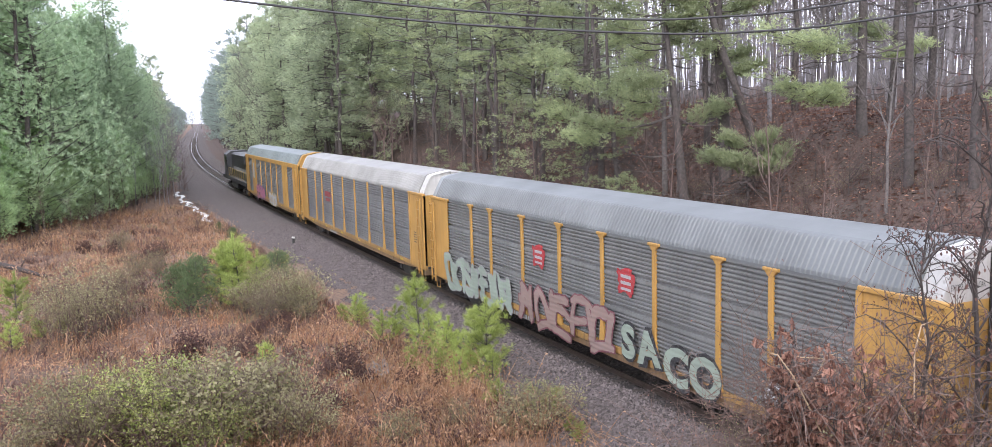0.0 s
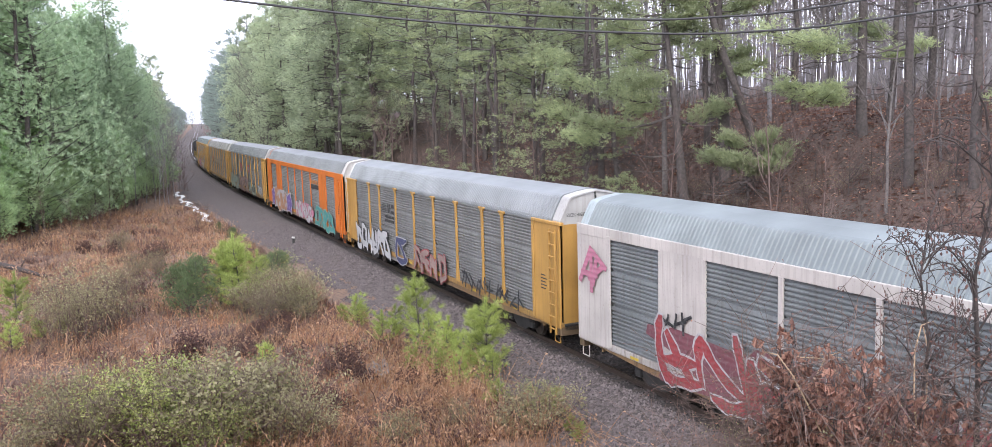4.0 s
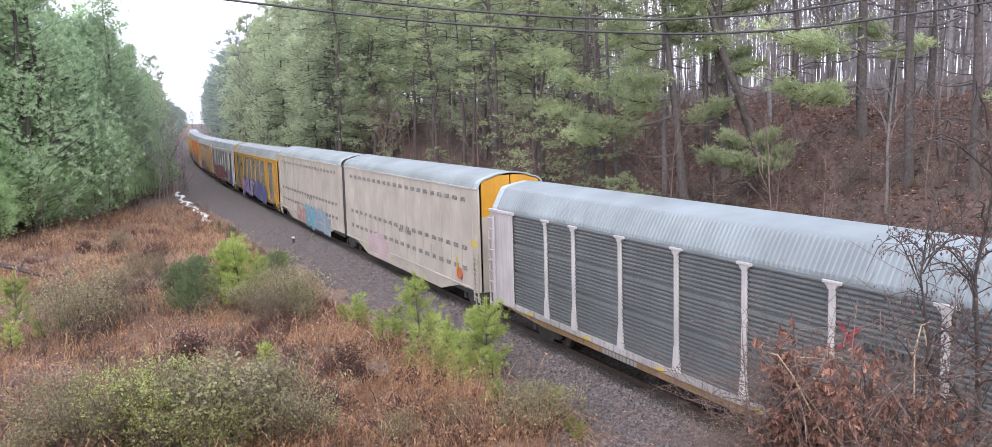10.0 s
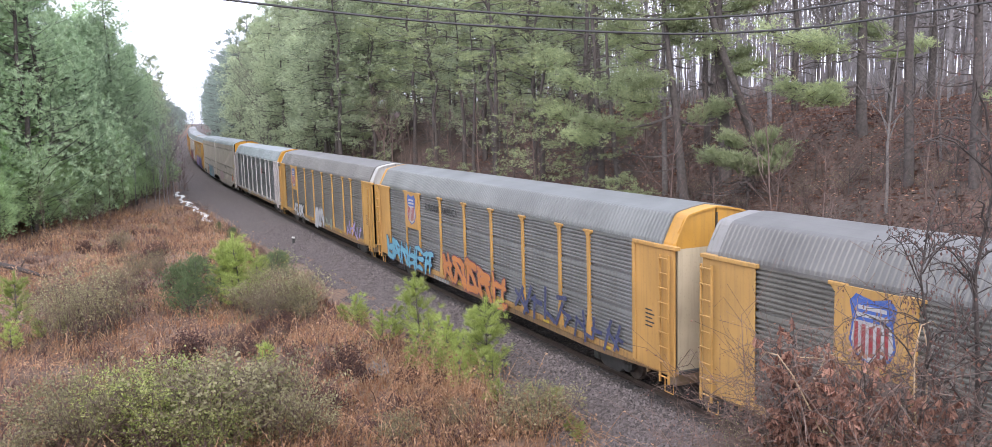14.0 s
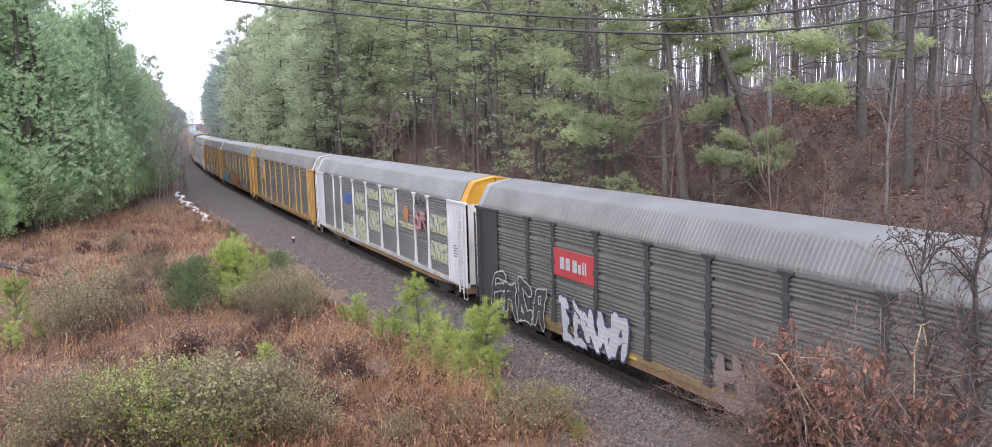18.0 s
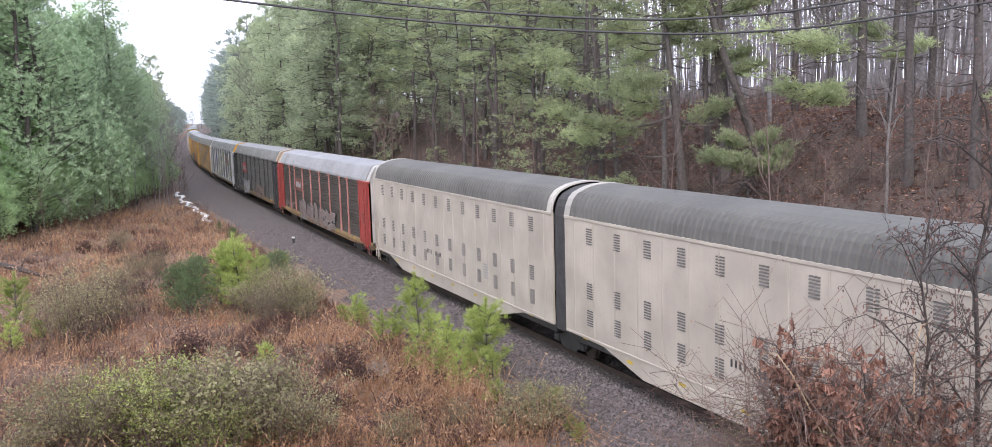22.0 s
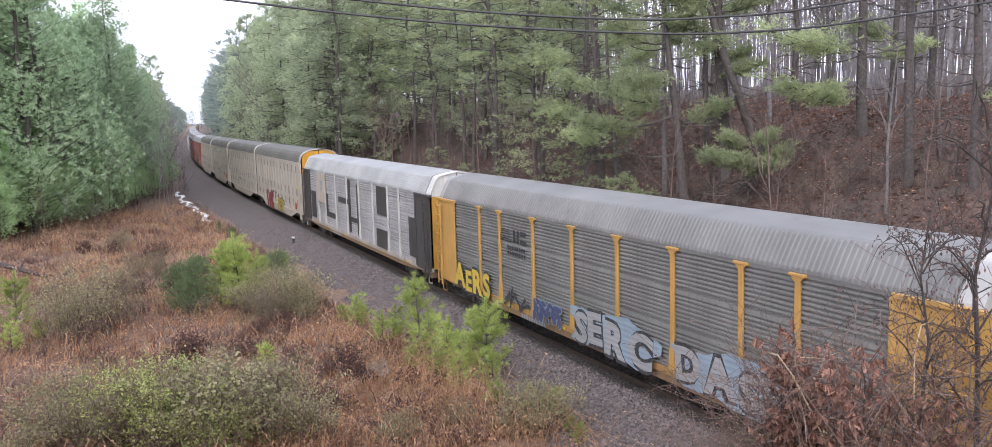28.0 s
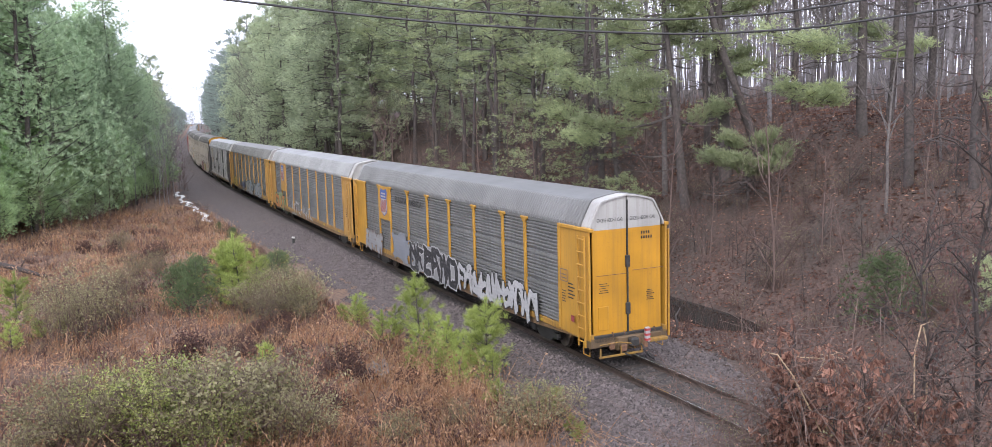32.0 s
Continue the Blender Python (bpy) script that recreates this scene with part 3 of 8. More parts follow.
def scrawl(car, s, z, w, h, col, seed, label=""):
    """Loose sprayed strokes that spell nothing."""
    r = random.Random(seed)
    polys = []
    n = max(3, int(w / (h * 0.55)))
    for i in range(n):
        x = w * i / n
        for k in range(2):
            a, b2 = (x + r.uniform(0, 0.3) * h, r.uniform(0, 0.3) * h), (x + r.uniform(0.1, 0.7) * h, r.uniform(0.6, 1) * h)
            if k:
                a, b2 = (a[0], r.uniform(0.2, 0.9) * h), (a[0] + r.uniform(0.3, 0.8) * h, r.uniform(0.1, 0.9) * h)
            d = Vector((b2[1] - a[1], a[0] - b2[0])).normalized() * h * 0.06
            polys.append([(a[0] - d.x, a[1] - d.y), (a[0] + d.x, a[1] + d.y), (b2[0] + d.x, b2[1] + d.y), (b2[0] - d.x, b2[1] - d.y)])
    b = Build()
    for i, poly in enumerate(polys):
        b.add([(x, y, 0.004 + 0.001 * (i % 5)) for x, y in poly], [(0, 1, 2, 3)])
    part("graffiti", b.mesh("graffiti", spray(col, SPRAY[col])), car, label or f"{col} sprayed scrawl", near_side(HALF - s, z))


def shield(car, s, z, size):
    """The red, white and blue shield on its yellow plate."""
    g = thing_part("emblem", car, "red, white and blue shield emblem")
    g.matrix_basis = near_side(HALF - s, z, -X_SIDE - 0.052)
    k = size
    out = [(0.12, 0.12), (0.5, -0.04), (0.88, 0.12), (1.0, 0.35), (0.93, 0.75), (1.0, 1.05), (0.86, 1.2), (0.5, 1.12), (0.14, 1.2), (0, 1.05), (0.07, 0.75), (0, 0.35)]
    white = spray("white", SPRAY["white"])
    part("rim", flat_mesh("rim", [[(x * k, y * k) for x, y in out]], spray("blue", SPRAY["blue"])), g)
    inner = [(0.5 + (x - 0.5) * 0.9, 0.55 + (y - 0.55) * 0.92) for x, y in out]
    part("field", flat_mesh("field", [[(x * k, y * k) for x, y in inner]], white, 0.006), g)
    part("chief", flat_mesh("chief", [[(x * k, y * k) for x, y in [(0.09, 0.74), (0.91, 0.74), (0.96, 1.04), (0.84, 1.15), (0.5, 1.08), (0.16, 1.15), (0.04, 1.04)]]], spray("blue", SPRAY["blue"]), 0.012), g)
    part("writing", bars("writing", [(0.2 * k, 0.94 * k, 0.6 * k, 0.07 * k), (0.16 * k, 0.81 * k, 0.68 * k, 0.07 * k)], white, 0.018), g)
    part("stripes", bars("stripes", [((0.12 + 0.16 * i) * k, (0.14 + 0.02 * (abs(2 - i) - 2)) * k + 0.03, 0.085 * k, 0.54 * k) for i in range(5)], spray("red", (0.55, 0.05, 0.06)), 0.012), g)


def autorack(c):
    """An enclosed car carrier: corrugated sides between posts, ribbed roof, end doors, ladders, bogies."""
    kind, pc = c["kind"], c["post"]
    post = paint("coat_" + c["name"], pc, amount=c.get("rust", 0.35))
    panel = paint("panel_" + c["name"], tuple(0.85 * v for v in c["panel"]), dirt=(0.10, 0.085, 0.07), amount=0.6, rough=0.6, metal=0.15)
    roof = paint("roof_" + c["name"], tuple(0.54 * v for v in c["roof"]), dirt=c.get("roof_dirt", (0.2, 0.19, 0.18)), amount=c.get("roof_amount", 0.12), rough=0.5, metal=0.1)
    sill = paint("sill_" + c["name"], c.get("sill", tuple(0.72 * v + 0.02 for v in pc)), dirt=(0.10, 0.06, 0.04), amount=0.95)
    rear_cap = paint("cap_" + c["name"], c.get("cap", (0.55, 0.54, 0.52)), amount=0.3)
    front_cap = paint("nose_" + c["name"], c.get("nose", c["roof"]), amount=0.3)
    door = paint("door_" + c["name"], c.get("door", pc), amount=0.3)
    corner = paint("corner_" + c["name"], c.get("corner", pc), amount=0.35)
    car = thing("autorack_car", c["label"], "train car", "autorack cars of the train")
    ya, yb = HALF - BODY_END, -HALF + BODY_END
    flush = kind == "F"
    # floor frame and side sills
    b = Build().box(-1.35, 1.35, yb, ya, 0.86, 1.1, 0.02)
    b.box(-0.35, 0.35, yb + 0.4, ya - 0.4, 0.5, 0.86, 0.02)
    part("underframe", b.mesh("underframe", BLACK), car)
    for sx in (-1, 1):
        x0, x1 = sorted((sx * 1.36, sx * (X_SIDE - 0.01)))
        part("side_sill", Build().box(x0, x1, yb, ya, 0.94, 1.16, 0.015).mesh("side_sill", sill), car)
        b = Build().sweep([(yb + 0.3, 0.94), (yb + 4.2, 0.72), (ya - 4.2, 0.72), (ya - 0.3, 0.94)], x0 + 0.05, x1 - 0.05, "x")
        for k in range(14):
            y = yb + 1.4 + (ya - yb - 2.8) * k / 13
            b.box(x0 + 0.03, x1 - 0.02, y - 0.04, y + 0.04, 0.78, 0.95, 0.01)
        part("lower_sill", b.mesh("lower_sill", GRIMY), car, "rust-stained lower sill with brackets")
        if sx < 0:
            for k in range(6):
                part("reflector", shared("sill_reflector", lambda: Build().box(-0.006, 0.004, -0.22, 0.22, -0.045, 0.045, 0.003).mesh("reflector", spray("yellow", SPRAY["yellow"]))), car, "yellow reflector strip", Matrix.Translation((-X_SIDE + 0.004, HALF - 3.9 - 4.1 * k, 1.02)))
    # roof with its two end caps
    part("roof", roof_mesh("roof", yb + 0.6, ya - 0.6, ROOF_SHAPE, roof), car, c.get("roof_label", ""))
    for a, e, mat in ((ya - 0.6, ya - 0.04, front_cap), (yb + 0.04, yb + 0.6, rear_cap)):
        part("roof_cap", roof_mesh("roof_cap", a, e, [(x * 0.965, z - 0.03) for x, z in ROOF_SHAPE], mat, 0.5, 0.02, False), car)
    # sides
    for sx in (-1, 1):
        turn = Matrix.Translation((0, 0, 0)) if sx < 0 else pose(0, 0, 0, 0, 0, 180)
        if flush:
            b = Build().box(-X_SIDE - 0.02, -X_SIDE + 0.06, yb, ya, 4.50, 4.84, 0.012)
            part("top_rail", shared(("top_rail", c["name"]), lambda: b.mesh("top_rail", post)), car, "", turn)
        else:
            b = Build().box(-X_SIDE + 0.02, -X_SIDE + 0.08, yb + 1.3, ya - 1.3, 4.63, 4.72, 0.01)
            part("top_rail", shared(("top_rail", c["name"]), lambda: b.mesh("top_rail", roof)), car, "", turn)
        for i in range(9):
            s0, s1 = GRID[i], GRID[i + 1]
            if flush and i in (1, 7):
                me = shared(("plate", c["name"]), lambda: Build().box(-0.02, 0.06, -1.95, 0, 1.1, 4.55, 0.012).box(-0.03, 0.04, -1.02, -0.93, 1.15, 4.5, 0.01).mesh("plain_panel", post))
                part("plain_panel", me, car, "plain painted steel panel", turn @ Matrix.Translation((-X_SIDE, HALF - s0 - 0.0, 0)))
                continue
            w = s1 - s0 - 0.02
            over = c.get("patches", {}).get(i) if sx < 0 else None
            mat = paint("patch_" + over, SPRAY[over], amount=0.5) if over else panel
            me = shared(("panel", c["name"], round(w, 2), over), lambda: panel_mesh(w, 1.14, 4.66, mat, c.get("seams", 2)))
            part("panel", me, car, "", turn @ Matrix.Translation((-X_SIDE + 0.02, HALF - s0 - 0.01, 0)))
        for i, s in enumerate(GRID):
            if i in (0, 9):
                continue
            me = shared(("post", c["name"]), lambda: post_mesh(post, kind == "T", brackets=c.get("brackets", False)) if not flush else
                        Build().box(-0.03, 0.05, -0.075, 0.075, 1.1, 4.52, 0.012).mesh("side_post", post))
            part("side_post", me, car, "", turn @ Matrix.Translation((-X_SIDE, HALF - s, 0)))
        for front in (True, False):
            y0, y1 = (HALF - GRID[0] + 0.02, ya) if front else (yb, HALF - GRID[9] - 0.02)
            if sx > 0:
                y0, y1 = -y1, -y0
            inner = y0 if (front == (sx < 0)) else y1
            part("corner_panel", Build().box(-X_SIDE - 0.005, -X_SIDE + 0.07, y0, y1, 0.98, 4.60, 0.015).mesh("corner_panel", corner), car, "", turn)
            part("corner_post", Build().box(-X_SIDE - 0.04, -X_SIDE - 0.005, inner - 0.09, inner + 0.09, 1.05, 4.60, 0.012).mesh("corner_post", corner), car, "", turn)
            if not flush:
                part("header_bar", Build().box(-X_SIDE - 0.07, -X_SIDE + 0.10, y0 - 0.18, y1 + 0.02, 4.60, 4.71, 0.012).mesh("header_bar", corner), car, "", turn)
            if (sx < 0) != front or not flush:
                yl = (ya - 0.3) if front else (yb + 0.3)
                me = shared(("ladder", c["name"]), lambda: ladder_mesh(paint("coat_" + c["name"], pc) if "corner" not in c else corner))
                part("ladder", me, car, "", Matrix.Translation((sx * (X_SIDE + 0.12), yl, 0)) @ (pose(0, 0, 0) if sx < 0 else pose(0, 0, 0, 0, 0, 180)))
            stirrup(car, post, sx * 1.45, (ya - 0.35) if front else (yb + 0.35))
    # end doors
    for front in (True, False):
        m = Matrix.Translation((0, ya - 0.16, 0)) if front else Matrix.Translation((0, yb + 0.16, 0)) @ pose(0, 0, 0, 0, 0, 180)
        for sx in (-1, 1):
            flip = Matrix.Diagonal((sx, 1, 1, 1))
            low = shared(("door_low", c["name"], sx), lambda: mirrored(end_door_mesh(ROOF_SHAPE, door, 1.05, 4.60), sx))
            top = shared(("door_top", c["name"], sx, front), lambda: mirrored(end_door_mesh(ROOF_SHAPE, front_cap if front else rear_cap, 4.60, 5.70), sx))
            part("end_door", low, car, "", m)
            part("end_door_top", top, car, "", m)
        lock = shared("lock_bar", lambda: Build().tube([(0, 0.09, 1.1), (0, 0.09, 5.55)], [0.03, 0.03], 6).box(-0.09, 0.09, 0.06, 0.13, 1.7, 2.1, 0.02).box(-0.09, 0.09, 0.06, 0.13, 3.3, 3.7, 0.02).mesh("lock_bar", BLACK))
        part("lock_bar", lock, car, "", m)
        part("end_beam", shared(("beam", c["name"]), lambda: Build().box(-1.5, 1.5, -0.12, 0.16, 0.70, 1.03, 0.02).box(-0.55, 0.55, 0.1, 0.3, 0.55, 1.0, 0.03).box(-1.25, -0.8, 0.1, 0.24, 0.78, 0.98, 0.02).mesh("end_beam", BEAM)), car, "", m)
        part("coupler", shared("coupler", coupler_mesh), car, "", Matrix.Translation((0, ya + 0.1, 0)) if front else Matrix.Translation((0, yb - 0.1, 0)) @ pose(0, 0, 0, 0, 0, 180))
    add_trucks(car, (9.8, -9.8))
    # small stencils, as bars
    ink = spray("black", SPRAY["black"])
    part("stencil", bars("stencil", [(0.0, 0.12 * k, 0.35 + 0.1 * (k % 2), 0.045) for k in range(5)], ink), car, "", near_side(HALF - 26.6, 2.2, -X_SIDE - 0.012))
    part("stencil", bars("stencil", [(0.2 * k, 0.0, 0.13, 0.16) for k in range(10)], spray("grey", SPRAY["grey"]), 0.0), car, "", near_side(HALF - 9.0, 0.76, -X_SIDE - 0.004))
    return car


def mirrored(me, sx):
    if sx < 0:
        me.transform(Matrix.Diagonal((-1, 1, 1, 1)))
        me.flip_normals()
    return me


AUTO_HALF = 11.075


def automax(c, rear):
    """One half of a long two-part car carrier: smooth panelled sides with louvre rows, deep belly sill, ribbed roof."""
    skin = paint("skin_" + c["name"], c["skin"], dirt=(0.33, 0.28, 0.24), amount=0.35, rough=0.5)
    roof = paint("roof_" + c["name"], tuple(0.75 * v for v in c["roof"]), dirt=(0.2, 0.19, 0.18), amount=0.2, rough=0.7)
    yellow = paint("coat_yellow_end", (0.68, 0.33, 0.022), amount=0.25)
    car = thing("autorack_unit", c["label"], "train car", "autorack cars of the train")
    eave, top = c["eave"], 6.02
    shape = [(1.53, eave)] + [(1.53 - 0.03 - 0.62 * (1 - math.cos(t)), eave + 0.05 + (top - 0.18 - eave - 0.05) * math.sin(t)) for t in (0.35, 0.7, 1.05, 1.4)]
    shape += [(0.75, top - 0.1), (0.4, top - 0.03), (0, top)]
    # outer end leaves room for the coupler, inner end nearly closes the joint
    ya, yb = (AUTO_HALF - 0.45, -AUTO_HALF + 0.62) if rear else (AUTO_HALF - 0.62, -AUTO_HALF + 0.45)
    part("roof", roof_mesh("roof", yb + 0.35, ya - 0.35, shape, roof, 0.26, 0.045), car, c["roof_label"])
    rim = paint("rim_" + c["name"], c["rim"], amount=0.3)
    for a in (yb, ya - 0.35):
        part("roof_rim", roof_mesh("roof_rim", a, a + 0.35, [(x * 1.012, z + 0.02) for x, z in shape], rim, 0.35, 0, False), car)
    for sx in (-1, 1):
        x0, x1 = sorted((sx * 1.45, sx * X_SIDE))
        b = Build()
        prof = [(yb, 1.02), (yb, eave), (ya, eave), (ya, 1.02), (ya - 2.4, 0.98), (ya - 4.6, 0.46), (yb + 4.6, 0.46), (yb + 2.4, 0.98)]
        b.sweep(prof, x0, x1, "x")
        part("side_wall", b.mesh("side_wall", skin), car)
        n = 17
        for k in range(n):
            y = yb + (ya - yb) * (k + 0.5) / n
            me = shared(("seam", c["name"]), lambda: Build().box(-0.022, 0.022, -0.03, 0.03, 1.05, eave - 0.12, 0.008).mesh("rib", skin))
            part("rib", me, car, "", Matrix.Translation((sx * X_SIDE, y, 0)))
        b = Build().box(-0.03, 0.03, yb + 0.05, ya - 0.05, 1.02, 1.10, 0.01).box(-0.03, 0.03, yb, ya, eave - 0.08, eave + 0.02, 0.01)
        part("belt_rail", shared(("belt", c["name"], rear), lambda: b.mesh("belt_rail", skin)), car, "", Matrix.Translation((sx * (X_SIDE + 0.0), 0, 0)))
    dark = plain("louvre_dark", (0.10, 0.095, 0.09), 0.8, 0.3, 5)

    def louvre():
        b = Build()
        w, h, k = c["vent"]
        for i in range(k):
            z = -h / 2 + h * (i + 0.5) / k
            b.sweep([(0.0, z - h / k * 0.28), (-0.022, z - h / k * 0.28), (-0.012, z + h / k * 0.22), (0.0, z + h / k * 0.22)], -w / 2, w / 2)
        return b.mesh("louvre", dark)
    me = shared(("louvre", c["name"]), louvre)
    for row, z in enumerate(c["rows"]):
        for k in range(c["cols"]):
            y = yb + 1.6 + (ya - yb - 3.2) * (k + (0.0 if row != 1 else 0.0)) / (c["cols"] - 1)
            part("louvre", me, car, "", Matrix.Translation((-X_SIDE - 0.004, y, z)))
    part("floor", Build().box(-1.44, 1.44, yb, ya, 0.75, 1.0, 0.02).mesh("floor", BLACK), car)
    # ends: doors at the outer end, dark bellows at the joint
    for front in (True, False):
        outer = front != rear
        m = Matrix.Translation((0, ya - 0.12, 0)) if front else Matrix.Translation((0, yb + 0.12, 0)) @ pose(0, 0, 0, 0, 0, 180)
        if outer:
            for sx in (-1, 1):
                part("end_door", shared(("am_low", c["name"], sx), lambda: mirrored(end_door_mesh(shape, skin, 1.0, 4.2), sx)), car, "", m)
                part("end_door_top", shared(("am_top", c["name"], sx), lambda: mirrored(end_door_mesh(shape, yellow, 4.2, 5.9), sx)), car, "yellow upper door panel", m)
            part("lock_bar", shared("lock_bar", lambda: None), car, "", m)
            part("coupler", shared("coupler", coupler_mesh), car, "", Matrix.Translation((0, ya, 0)) if front else Matrix.Translation((0, yb, 0)) @ pose(0, 0, 0, 0, 0, 180))
            ym = (ya - 0.3) if front else (yb + 0.3)
            part("ladder", shared(("am_ladder", c["name"]), lambda: ladder_mesh(skin, 0.6, 2.6)), car, "", Matrix.Translation((-X_SIDE - 0.045, ym, 0)))
            stirrup(car, skin, -1.5, ym)
        elif rear:
            sec = [(x * 0.94, z - 0.08) for x, z in roof_section(shape)]
            b = Build().sweep([(1.44, 0.9)] + sec + [(-1.44, 0.9)], ya - 0.1, ya + 0.86)
            part("bellows", b.mesh("bellows", plain("bellows_rubber", (0.035, 0.034, 0.034), 0.8, 0.3, 3)), car, "dark folded bellows between the two halves")
    add_trucks(car, (AUTO_HALF - 2.2, -AUTO_HALF) if not rear else (-AUTO_HALF + 2.2,))
    # yellow reflectors and lettering bars
    gold = spray("yellow", SPRAY["yellow"])
    part("reflector", bars("reflector", [(2.6 * k, -0.18 * (0 < k < 6), 0.3, 0.1) for k in range(8)], gold), car, "yellow reflector strip", near_side(AUTO_HALF - 1.6, 0.98, -X_SIDE - 0.006))
    ink = spray("black", SPRAY["black"])
    part("writing", bars("writing", [(0.17 * k + (0.2 if k > 3 else 0), 0, 0.075, 0.2) for k in range(10)], ink), car, "", near_side(*c["code"], -X_SIDE - 0.006))
    part("writing", bars("writing", [(0.0, 0.11 * k, 0.5 - 0.1 * (k % 2), 0.05) for k in range(6)], spray("grey", SPRAY["grey"])), car, "", near_side(-4.6, 1.75, -X_SIDE - 0.006))
    return car


